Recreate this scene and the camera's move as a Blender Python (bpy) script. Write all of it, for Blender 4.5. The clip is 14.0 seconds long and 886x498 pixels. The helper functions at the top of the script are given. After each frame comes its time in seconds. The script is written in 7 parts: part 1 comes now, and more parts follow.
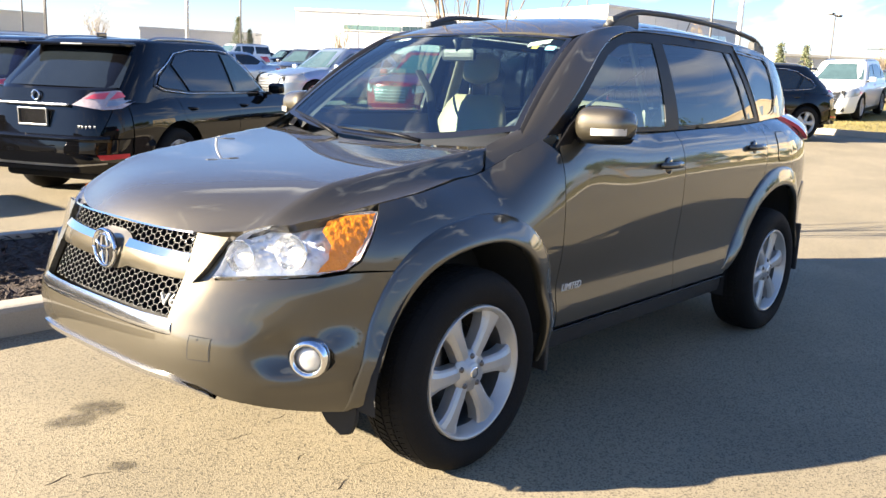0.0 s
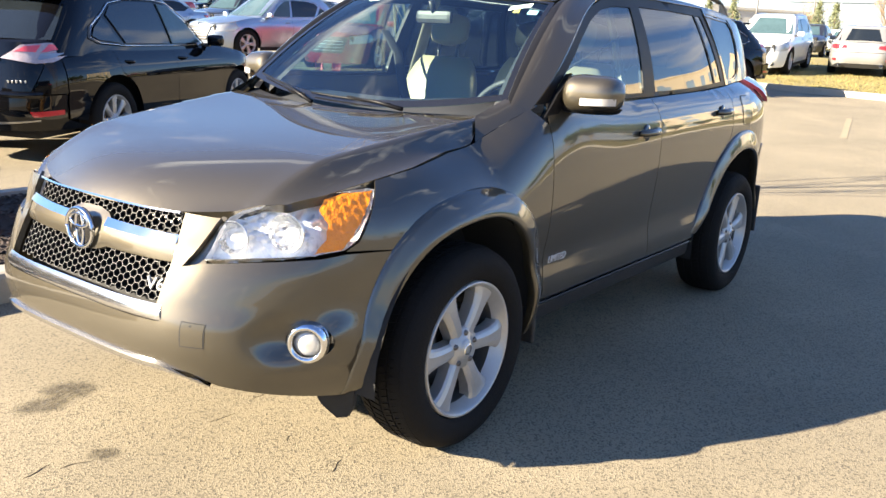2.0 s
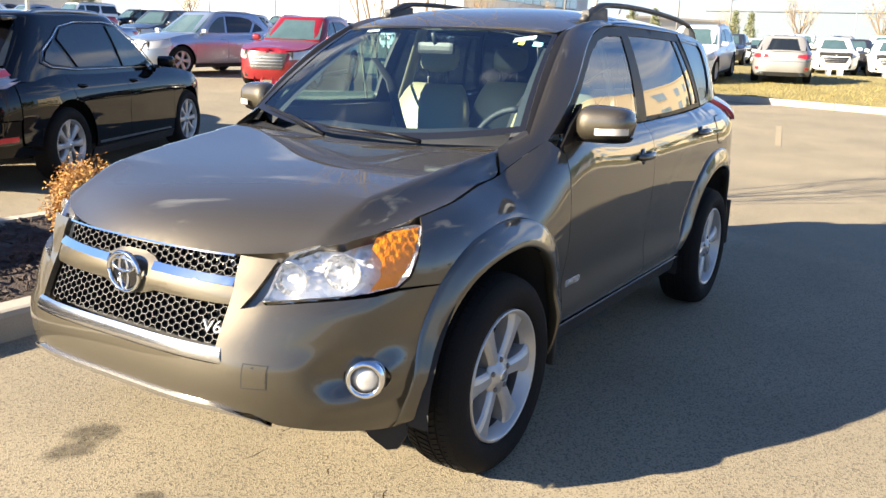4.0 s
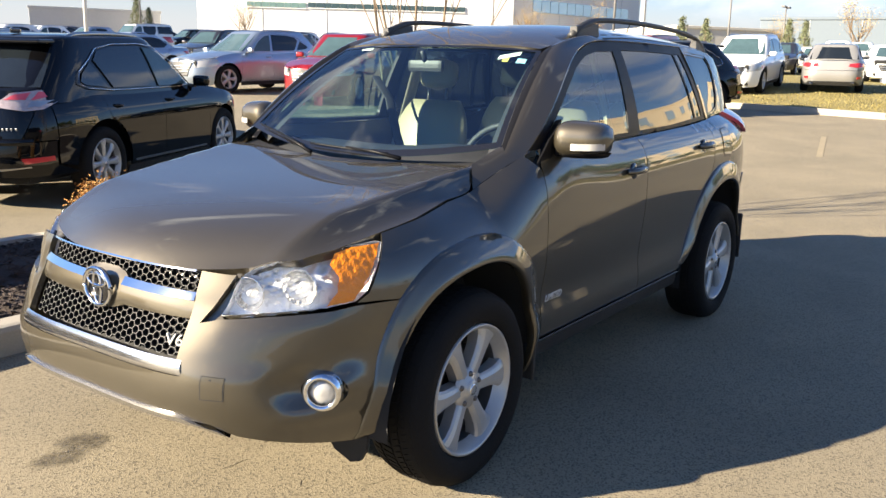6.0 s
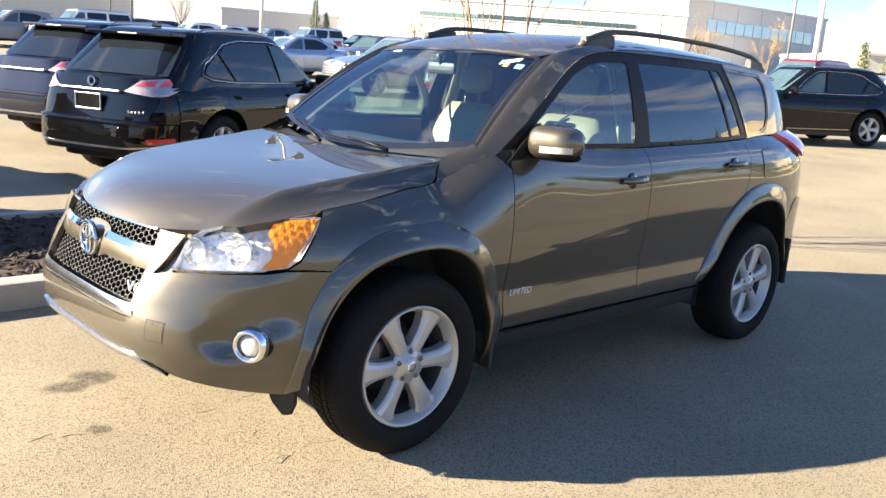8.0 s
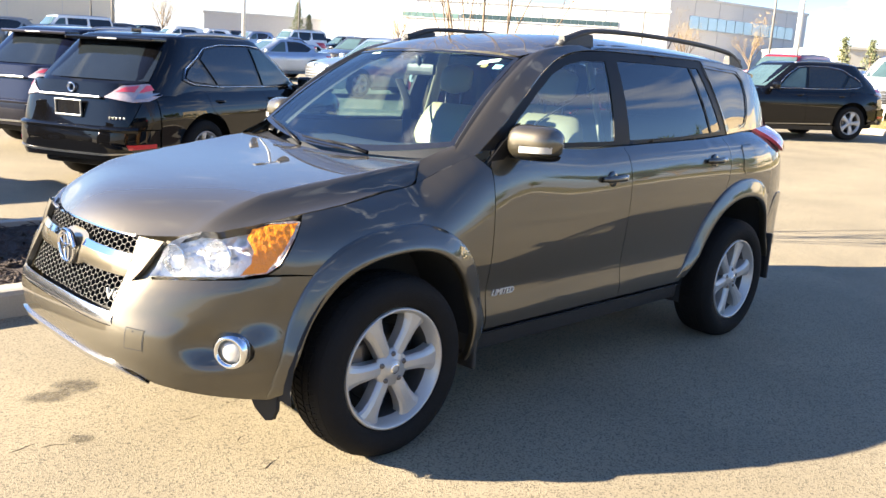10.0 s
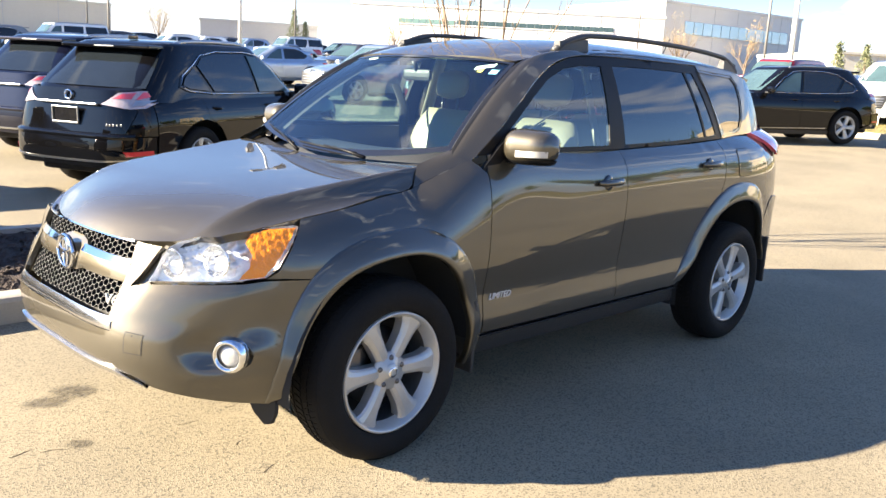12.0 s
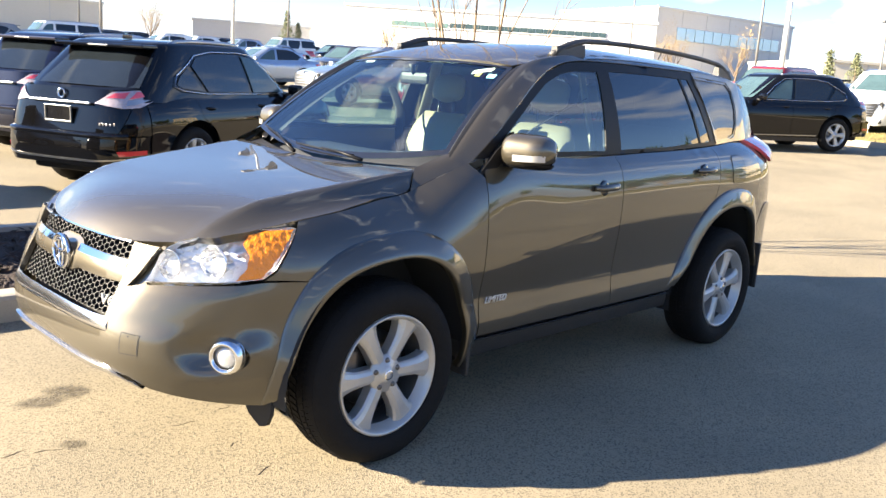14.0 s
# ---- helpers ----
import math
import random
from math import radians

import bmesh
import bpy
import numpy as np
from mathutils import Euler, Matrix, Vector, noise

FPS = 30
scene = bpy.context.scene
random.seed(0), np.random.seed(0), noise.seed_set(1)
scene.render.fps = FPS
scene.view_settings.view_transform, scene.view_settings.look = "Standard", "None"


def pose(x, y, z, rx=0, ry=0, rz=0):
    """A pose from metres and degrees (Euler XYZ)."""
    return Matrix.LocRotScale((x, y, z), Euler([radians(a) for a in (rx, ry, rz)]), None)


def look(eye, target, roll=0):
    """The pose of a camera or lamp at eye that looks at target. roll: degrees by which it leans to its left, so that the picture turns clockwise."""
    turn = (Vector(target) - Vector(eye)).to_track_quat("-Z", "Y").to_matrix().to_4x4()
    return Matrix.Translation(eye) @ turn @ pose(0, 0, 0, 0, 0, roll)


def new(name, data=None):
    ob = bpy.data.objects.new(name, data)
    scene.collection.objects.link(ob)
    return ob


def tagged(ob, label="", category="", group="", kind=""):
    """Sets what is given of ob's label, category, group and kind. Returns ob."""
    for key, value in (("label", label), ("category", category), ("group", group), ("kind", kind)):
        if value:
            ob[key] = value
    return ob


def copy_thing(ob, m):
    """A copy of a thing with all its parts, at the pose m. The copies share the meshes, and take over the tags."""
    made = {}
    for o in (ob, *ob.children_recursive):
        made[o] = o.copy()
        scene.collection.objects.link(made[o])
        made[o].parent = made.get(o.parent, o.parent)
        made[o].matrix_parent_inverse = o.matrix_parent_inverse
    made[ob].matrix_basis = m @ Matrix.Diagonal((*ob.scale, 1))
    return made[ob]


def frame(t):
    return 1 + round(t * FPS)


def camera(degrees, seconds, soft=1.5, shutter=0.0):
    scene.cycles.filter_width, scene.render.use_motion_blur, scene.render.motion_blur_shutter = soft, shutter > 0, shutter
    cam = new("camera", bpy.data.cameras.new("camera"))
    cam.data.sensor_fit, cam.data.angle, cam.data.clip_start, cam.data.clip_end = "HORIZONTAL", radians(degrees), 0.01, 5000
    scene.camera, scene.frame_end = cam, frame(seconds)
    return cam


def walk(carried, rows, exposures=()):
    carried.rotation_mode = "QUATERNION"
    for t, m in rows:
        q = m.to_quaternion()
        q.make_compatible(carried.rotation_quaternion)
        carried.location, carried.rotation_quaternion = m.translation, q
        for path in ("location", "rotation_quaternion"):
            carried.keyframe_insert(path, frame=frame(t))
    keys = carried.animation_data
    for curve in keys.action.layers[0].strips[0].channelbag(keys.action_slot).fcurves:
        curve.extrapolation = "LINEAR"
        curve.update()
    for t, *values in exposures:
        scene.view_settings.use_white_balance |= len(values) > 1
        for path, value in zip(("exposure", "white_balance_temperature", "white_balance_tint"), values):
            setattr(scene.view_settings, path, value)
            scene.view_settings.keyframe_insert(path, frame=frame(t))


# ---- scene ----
cam = camera(56.0, 14.0)
PATH = [
    (0, (-2.13, -2.597, 1.304), (-0.659, -1.296, 0.927), 2.4),
    (0.5, (-2.136, -2.585, 1.312), (-0.649, -1.304, 0.93), 2.5),
    (1, (-2.168, -2.534, 1.324), (-0.637, -1.316, 0.909), 3.4),
    (1.5, (-2.208, -2.473, 1.345), (-0.638, -1.323, 0.887), 4.0),
    (2, (-2.197, -2.381, 1.362), (-0.638, -1.226, 0.877), 3.0),
    (2.5, (-2.176, -2.271, 1.389), (-0.595, -1.134, 0.933), 2.2),
    (3, (-2.24, -2.177, 1.41), (-0.624, -1.082, 0.976), 2.5),
    (3.2, (-2.311, -2.123, 1.413), (-0.673, -1.06, 0.985), 2.6),
    (5.3, (-2.489, -2.139, 1.466), (-0.826, -1.128, 1.005), 2.2),
    (5.5, (-2.451, -2.17, 1.462), (-0.799, -1.134, 1.016), 1.6),
    (6, (-2.318, -2.384, 1.459), (-0.725, -1.251, 1.032), 1.4),
    (6.5, (-2.289, -2.568, 1.451), (-0.758, -1.348, 1.042), 0.4),
    (7, (-2.277, -2.777, 1.471), (-0.796, -1.493, 1.073), 2.1),
    (7.5, (-2.139, -2.954, 1.451), (-0.726, -1.597, 1.049), 3.0),
    (8, (-2.003, -3.087, 1.446), (-0.648, -1.676, 1.03), 4.3),
    (10.5, (-1.983, -3.104, 1.453), (-0.603, -1.716, 1.044), 3.3),
    (11, (-1.993, -3.109, 1.45), (-0.611, -1.72, 1.049), 3.3),
    (11.5, (-2.001, -3.115, 1.45), (-0.618, -1.726, 1.05), 3.2),
    (12, (-1.997, -3.115, 1.448), (-0.614, -1.727, 1.049), 3.2),
    (12.5, (-2.005, -3.105, 1.449), (-0.617, -1.721, 1.049), 3.2),
    (13, (-2.01, -3.102, 1.449), (-0.618, -1.722, 1.051), 3.4),
    (13.5, (-2.015, -3.102, 1.451), (-0.618, -1.727, 1.051), 3.8),
    (14, (-2.017, -3.101, 1.449), (-0.617, -1.727, 1.058), 3.9),
]
walk(cam, [(t, look(eye, target, roll)) for t, eye, target, roll in PATH],
     exposures=[(0, 2.40), (2, 2.43), (3.2, 2.33), (5.3, 1.98), (6.0, 1.92), (6.5, 2.06), (8, 2.45), (10.5, 2.56), (14, 2.56)])

# ---- sky, sun, exposure ----
SUN_TO = Vector((-2.08, 1.40, 1.0)).normalized()
world = bpy.data.worlds.new("sky")
scene.world = world
world.use_nodes = True
wn, wl = world.node_tree.nodes, world.node_tree.links
wn.clear()
w_out = wn.new("ShaderNodeOutputWorld")
w_bg = wn.new("ShaderNodeBackground")
w_sky = wn.new("ShaderNodeTexSky")
w_sky.sky_type = "NISHITA"
w_sky.sun_disc = False
w_sky.sun_elevation = math.asin(SUN_TO.z)
w_sky.sun_rotation = math.atan2(SUN_TO.x, SUN_TO.y)
w_sky.air_density, w_sky.dust_density, w_sky.ozone_density = 1.2, 0.1, 4.0
# thin wind-drawn cloud over the clear sky
w_co = wn.new("ShaderNodeTexCoord")
w_map = wn.new("ShaderNodeMapping")
w_map.inputs["Scale"].default_value = (1.5, 2.4, 7.0)
w_map.inputs["Location"].default_value = (3.1, 1.7, 0.4)
w_map.inputs["Rotation"].default_value = (0.0, 0.0, 0.6)
w_noise = wn.new("ShaderNodeTexNoise")
w_noise.inputs["Scale"].default_value = 1.2
w_noise.inputs["Detail"].default_value = 7.0
w_noise.inputs["Roughness"].default_value = 0.56
w_noise.inputs["Distortion"].default_value = 0.7
w_ramp = wn.new("ShaderNodeMapRange")
w_ramp.inputs["From Min"].default_value, w_ramp.inputs["From Max"].default_value = 0.58, 0.72
w_ramp.inputs["To Max"].default_value = 0.85
w_mul = wn.new("ShaderNodeMix")
w_mul.data_type, w_mul.blend_type = "RGBA", "MULTIPLY"
w_mul.inputs[0].default_value = 1.0
w_mul.inputs[7].default_value = (0.90, 0.97, 1.24, 1.0)
w_mix = wn.new("ShaderNodeMix")
w_mix.data_type = "RGBA"
w_mix.inputs[7].default_value = (9.5, 9.6, 9.8, 1.0)
wl.new(w_co.outputs["Generated"], w_map.inputs["Vector"])
wl.new(w_map.outputs["Vector"], w_noise.inputs["Vector"])
wl.new(w_noise.outputs["Fac"], w_ramp.inputs["Value"])
wl.new(w_ramp.outputs["Result"], w_mix.inputs[0])
wl.new(w_sky.outputs["Color"], w_mul.inputs[6])
wl.new(w_mul.outputs[2], w_mix.inputs[6])
# white haze towards the horizon
w_sep = wn.new("ShaderNodeSeparateXYZ")
w_hz = wn.new("ShaderNodeMapRange")
w_hz.inputs["From Min"].default_value, w_hz.inputs["From Max"].default_value = 0.03, 0.115
w_hz.inputs["To Min"].default_value, w_hz.inputs["To Max"].default_value = 0.95, 0.0
w_hz.interpolation_type = "SMOOTHSTEP"
w_haze = wn.new("ShaderNodeMix")
w_haze.data_type = "RGBA"
w_haze.inputs[7].default_value = (5.1, 5.2, 5.3, 1.0)
wl.new(w_co.outputs["Generated"], w_sep.inputs[0])
wl.new(w_sep.outputs["Z"], w_hz.inputs["Value"])
wl.new(w_hz.outputs["Result"], w_haze.inputs[0])
wl.new(w_mix.outputs[2], w_haze.inputs[6])
wl.new(w_haze.outputs[2], w_bg.inputs["Color"])
wl.new(w_bg.outputs["Background"], w_out.inputs["Surface"])
w_bg.inputs["Strength"].default_value = 0.043
sun = new("sun", bpy.data.lights.new("sun", "SUN"))
sun.data.energy, sun.data.angle, sun.data.color = 5.8, radians(0.53), (1.0, 0.865, 0.665)
sun.matrix_world = look((-20.8, 14.0, 10), (0, 0, 0))

# ---- materials ----
def nodes_of(name):
    m = bpy.data.materials.new(name)
    m.use_nodes = True
    n, l = m.node_tree.nodes, m.node_tree.links
    return m, n, l, n["Principled BSDF"]


def surface(name, rgb, rough=0.6, metal=0.0, coat=0.0, vary=0.12, scale=6.0, fine=60.0, bump=0.0, rvary=0.08, spec=0.5, dirt=None, bumpdist=0.01):
    """A surface whose colour and gloss vary at two sizes, with fine relief."""
    m, n, l, b = nodes_of(name)
    co = n.new("ShaderNodeTexCoord")
    big = n.new("ShaderNodeTexNoise")
    big.inputs["Scale"].default_value, big.inputs["Detail"].default_value = scale, 5.0
    small = n.new("ShaderNodeTexNoise")
    small.inputs["Scale"].default_value, small.inputs["Detail"].default_value = fine, 3.0
    add = n.new("ShaderNodeMath")
    add.operation = "ADD"
    mix = n.new("ShaderNodeMix")
    mix.data_type = "RGBA"
    half = n.new("ShaderNodeMath")
    half.operation, half.inputs[1].default_value = "MULTIPLY", 0.5
    for t in (big, small):
        l.new(co.outputs["Object"], t.inputs["Vector"])
    l.new(big.outputs["Fac"], add.inputs[0])
    l.new(small.outputs["Fac"], add.inputs[1])
    l.new(add.outputs[0], half.inputs[0])
    l.new(half.outputs[0], mix.inputs[0])
    lo = [max(0.0, c * (1 - vary * 2)) for c in rgb]
    hi = [min(1.0, c * (1 + vary * 2)) for c in (dirt or rgb)]
    mix.inputs[6].default_value, mix.inputs[7].default_value = (*lo, 1), (*hi, 1)
    l.new(mix.outputs[2], b.inputs["Base Color"])
    rr = n.new("ShaderNodeMapRange")
    rr.inputs["To Min"].default_value, rr.inputs["To Max"].default_value = max(0.02, rough - rvary), min(1.0, rough + rvary)
    l.new(big.outputs["Fac"], rr.inputs["Value"])
    l.new(rr.outputs["Result"], b.inputs["Roughness"])
    b.inputs["Metallic"].default_value = metal
    b.inputs["Specular IOR Level"].default_value = spec
    b.inputs["Coat Weight"].default_value = coat
    b.inputs["Coat Roughness"].default_value = 0.03
    if bump:
        bu = n.new("ShaderNodeBump")
        bu.inputs["Strength"].default_value, bu.inputs["Distance"].default_value = bump, bumpdist
        l.new(small.outputs["Fac"], bu.inputs["Height"])
        l.new(bu.outputs["Normal"], b.inputs["Normal"])
    return m


def paint(name, rgb, metal=0.6, rough=0.32, flake=0.15, spec=0.5, ior=1.5):
    """Metallic car paint: fine flake under a clear coat, with a thin film of dust."""
    m = surface(name, rgb, rough, metal, 1.0, flake, 1.3, 900.0, 0.0, 0.04, spec)
    n, l = m.node_tree.nodes, m.node_tree.links
    b = n["Principled BSDF"]
    co = n.new("ShaderNodeTexCoord")
    dust = n.new("ShaderNodeTexNoise")
    dust.inputs["Scale"].default_value, dust.inputs["Detail"].default_value = 7.0, 8.0
    mr = n.new("ShaderNodeMapRange")
    mr.inputs["From Min"].default_value, mr.inputs["From Max"].default_value = 0.35, 0.75
    mr.inputs["To Min"].default_value, mr.inputs["To Max"].default_value = 0.006, 0.022
    l.new(co.outputs["Object"], dust.inputs["Vector"])
    l.new(dust.outputs["Fac"], mr.inputs["Value"])
    l.new(mr.outputs["Result"], b.inputs["Coat Roughness"])
    b.inputs["Coat IOR"].default_value = ior
    return m


def glass(name, tint, f0=1.5):
    """Thin window glass: tinted to look through, mirroring by its angle."""
    m, n, l, b = nodes_of(name)
    n.remove(b)
    out = n["Material Output"]
    tr = n.new("ShaderNodeBsdfTransparent")
    tr.inputs["Color"].default_value = (*tint, 1)
    gl = n.new("ShaderNodeBsdfGlossy")
    gl.inputs["Roughness"].default_value = 0.015
    lw = n.new("ShaderNodeLayerWeight")
    po = n.new("ShaderNodeMath")
    po.operation, po.inputs[1].default_value = "POWER", 5.0
    fr = n.new("ShaderNodeMapRange")
    fr.inputs["To Min"].default_value, fr.inputs["To Max"].default_value = ((f0 - 1) / (f0 + 1)) ** 2, 1.0
    l.new(lw.outputs["Facing"], po.inputs[0])
    l.new(po.outputs[0], fr.inputs["Value"])
    mx = n.new("ShaderNodeMixShader")
    l.new(fr.outputs[0], mx.inputs[0])
    l.new(tr.outputs[0], mx.inputs[1])
    l.new(gl.outputs[0], mx.inputs[2])
    l.new(mx.outputs[0], out.inputs["Surface"])
    return m


M_BODY = paint("bronze_paint", (0.064, 0.0550, 0.0380), 0.66, 0.51, 0.12, 0.2, 1.77)
M_BLACKPAINT = paint("black_paint", (0.003, 0.003, 0.0035), 0.0, 0.5, 0.1, 0.0, 1.45)
M_NAVY = paint("dark_blue_paint", (0.004, 0.005, 0.013), 0.2, 0.4, 0.1, 0.0, 1.45)
M_SILVER = paint("silver_paint", (0.36, 0.42, 0.50), 0.85, 0.38)
M_GREY = paint("grey_paint", (0.24, 0.235, 0.225), 0.3, 0.45)
M_DARKGREY = paint("dark_grey_paint", (0.045, 0.045, 0.05), 0.6, 0.35)
M_WHITE = paint("white_paint", (0.78, 0.78, 0.76), 0.0, 0.3, 0.03)
M_RED = paint("red_paint", (0.228, 0.0084, 0.012), 0.3, 0.3)
M_CHROME = surface("chrome", (0.75, 0.76, 0.78), 0.08, 1.0, vary=0.03, rvary=0.03)
M_BRIGHT = surface("bright_trim", (0.60, 0.61, 0.63), 0.17, 1.0, vary=0.04, rvary=0.05)
M_SATIN = surface("satin_silver", (0.42, 0.42, 0.42), 0.3, 1.0, vary=0.05, rvary=0.06)
M_ALLOY = surface("alloy_wheel", (0.42, 0.42, 0.41), 0.36, 0.45, 0.25, vary=0.06, scale=14, rvary=0.08)
M_LAMPSILVER = surface("lamp_silver", (0.92, 0.92, 0.93), 0.28, 0.22, vary=0.12, scale=24, fine=45, bump=0.3)
M_PLASTIC = surface("black_plastic", (0.018, 0.018, 0.019), 0.5, vary=0.2, scale=9, fine=240, bump=0.15)
M_GLOSSBLACK = surface("gloss_black", (0.008, 0.008, 0.009), 0.12, vary=0.1, coat=0.6)
M_FRAME = surface("window_frame_black", (0.006, 0.006, 0.007), 0.4, vary=0.1, spec=0.14)
# near-black of underbody and liners; also painted shade behind sills, grille and rims
M_SHADOW = surface("underbody_shade", (0.012, 0.012, 0.012), 0.85, vary=0.2)
M_RUBBER = surface("tyre_rubber", (0.006, 0.006, 0.0065), 0.8, vary=0.25, scale=18, fine=180, bump=0.25, spec=0.14, dirt=(0.012, 0.0115, 0.011))
M_GRILLE = surface("grille_dark", (0.010, 0.010, 0.011), 0.6, 0.0, vary=0.1, scale=20, spec=0.03)
M_GRILLERIM = surface("grille_rim_grey", (0.11, 0.11, 0.11), 0.5, 0.0, vary=0.1, scale=20, spec=0.10)
M_BARREL = surface("wheel_barrel_grey", (0.13, 0.13, 0.13), 0.5, 0.5, vary=0.15, scale=12)
M_STEEL = surface("dark_steel", (0.14, 0.13, 0.125), 0.4, 0.9, vary=0.2, scale=20)
M_LEATHER = surface("cream_leather", (0.24, 0.21, 0.135), 0.5, vary=0.06, scale=5, fine=150, bump=0.15)
M_CREAM = surface("cream_trim", (0.44, 0.40, 0.30), 0.65, vary=0.05)
M_DASH = surface("dark_dash", (0.02, 0.022, 0.026), 0.6, vary=0.15, fine=300, bump=0.2)
M_BELT = surface("seat_belt_black", (0.01, 0.01, 0.011), 0.75, vary=0.1)
M_REFLECTOR = surface("lamp_reflector", (0.78, 0.78, 0.78), 0.16, 0.9, vary=0.1, scale=30, fine=26, bump=0.9, bumpdist=0.02)
M_GLASS = glass("windscreen_glass", (0.70, 0.95, 0.93), 2.4)
M_SIDEGLASS = glass("side_glass", (0.35, 0.50, 0.52), 2.1)
M_PRIVACY = glass("privacy_glass", (0.035, 0.045, 0.058), 2.05)
M_DARKGLASS = surface("dark_tinted_glass", (0.010, 0.013, 0.016), 0.05, vary=0.2, coat=0.0, rvary=0.02, spec=0.6)
M_FARGLASS = surface("teal_car_glass", (0.050, 0.085, 0.095), 0.06, vary=0.35, scale=2.5, rvary=0.02, spec=0.5)
M_LENS = glass("clear_lens", (0.95, 0.96, 0.97), 1.3)
M_AMBER = surface("amber_reflector", (1.0, 0.26, 0.006), 0.4, 0.0, 0.3, vary=0.12, scale=28, fine=110, bump=0.4)
M_LETTER = surface("silver_letter", (0.72, 0.72, 0.72), 0.4, 0.5, vary=0.04)
M_REDLENS = surface("red_lens", (0.50, 0.022, 0.028), 0.12, 0.1, 0.8, vary=0.15, scale=20, fine=120)
M_CLEARLENS = surface("clear_lens_white", (0.46, 0.455, 0.44), 0.12, 0.25, 0.8, vary=0.1, scale=20)
M_TAILCLEAR = surface("clear_tail_lens", (0.46, 0.38, 0.38), 0.12, 0.25, 0.8, vary=0.3, scale=20)
M_TAILPINK = surface("pink_red_lens", (0.80, 0.10, 0.13), 0.12, 0.1, 0.8, vary=0.15, scale=20, fine=120)
M_WHITEPLASTIC = surface("white_plastic", (0.8, 0.8, 0.78), 0.4, vary=0.04)
M_PAPER = surface("pale_sticker", (0.82, 0.82, 0.72), 0.6, vary=0.04)
M_YELLOW = surface("yellow_sticker", (0.8, 0.62, 0.12), 0.6, vary=0.06)
M_BLUEPAPER = surface("blue_sticker", (0.35, 0.62, 0.7), 0.6, vary=0.06)

# ---- mesh tools ----
from mathutils.geometry import delaunay_2d_cdt


class Curve:
    """A natural cubic curve through (x, y), straight beyond its ends."""

    def __init__(self, xs, ys):
        self.x, self.y = np.array(xs, float), np.array(ys, float)
        n = len(xs)
        h = np.diff(self.x)
        a, r = np.eye(n), np.zeros(n)
        for i in range(1, n - 1):
            a[i, i - 1], a[i, i], a[i, i + 1] = h[i - 1], 2 * (h[i - 1] + h[i]), h[i]
            r[i] = 6 * ((self.y[i + 1] - self.y[i]) / h[i] - (self.y[i] - self.y[i - 1]) / h[i - 1])
        self.m = np.linalg.solve(a, r)
        self.k = [(float(self.x[i]), float(h[i]), float(self.y[i]), float(self.y[i + 1]), float(self.m[i]), float(self.m[i + 1])) for i in range(n - 1)]

    def __call__(self, x):
        i = 0
        while i < len(self.k) - 1 and x > self.k[i + 1][0]:
            i += 1
        x0, h, y0, y1, m0, m1 = self.k[i]
        t = (x - x0) / h
        if t < 0 or t > 1:
            s0 = (y1 - y0) / h - h * (2 * m0 + m1) / 6
            s1 = (y1 - y0) / h + h * (m0 + 2 * m1) / 6
            return y0 + s0 * t * h if t < 0 else y1 + s1 * (t - 1) * h
        u = 1 - t
        return u * y0 + t * y1 + h * h / 6 * ((u ** 3 - u) * m0 + (t ** 3 - t) * m1)


def clamp(v, a=0.0, b=1.0):
    return a if v < a else b if v > b else v


def mix3(a, b, t):
    return tuple(p + (q - p) * t for p, q in zip(a, b))


def empty(name, m, label="", category="", group="", kind=""):
    ob = new(name)
    ob.empty_display_size = 0.2
    ob.matrix_basis = m
    return tagged(ob, label, category, group, kind)


def link_mesh(name, verts, faces, material, parent=None, label="", smooth=True):
    me = bpy.data.meshes.new(name)
    me.from_pydata([tuple(v) for v in verts], [], faces)
    me.materials.append(material)
    me.polygons.foreach_set("use_smooth", [smooth] * len(me.polygons))
    me.update()
    ob = new(name, me)
    if parent is not None:
        ob.parent = parent
    if label:
        ob["label"] = label
    return ob


def part(name, bm, material, parent=None, label="", smooth=False):
    """Links a bmesh as one mesh object under a thing or a part."""
    me = bpy.data.meshes.new(name)
    bm.to_mesh(me)
    bm.free()
    me.materials.append(material)
    me.polygons.foreach_set("use_smooth", [smooth] * len(me.polygons))
    ob = new(name, me)
    if parent is not None:
        ob.parent = parent
    if label:
        ob["label"] = label
    return ob


def mirrored(ob, parent=None):
    """The same part on the other side of the middle plane y = 0."""
    me = ob.data.copy()
    me.transform(Matrix.Diagonal((1, -1, 1, 1)))
    me.flip_normals()
    other = new(ob.name.split(".")[0], me)
    other.parent = parent if parent is not None else ob.parent
    if "label" in ob:
        other["label"] = ob["label"]
    return other


def area2(poly):
    return sum(a[0] * b[1] - b[0] * a[1] for a, b in zip(poly, poly[1:] + poly[:1]))


def resample(poly, step):
    out = []
    for a, b in zip(poly, poly[1:] + poly[:1]):
        n = max(1, int(math.hypot(b[0] - a[0], b[1] - a[1]) / step + 0.5))
        out += [(a[0] + (b[0] - a[0]) * i / n, a[1] + (b[1] - a[1]) * i / n) for i in range(n)]
    return out


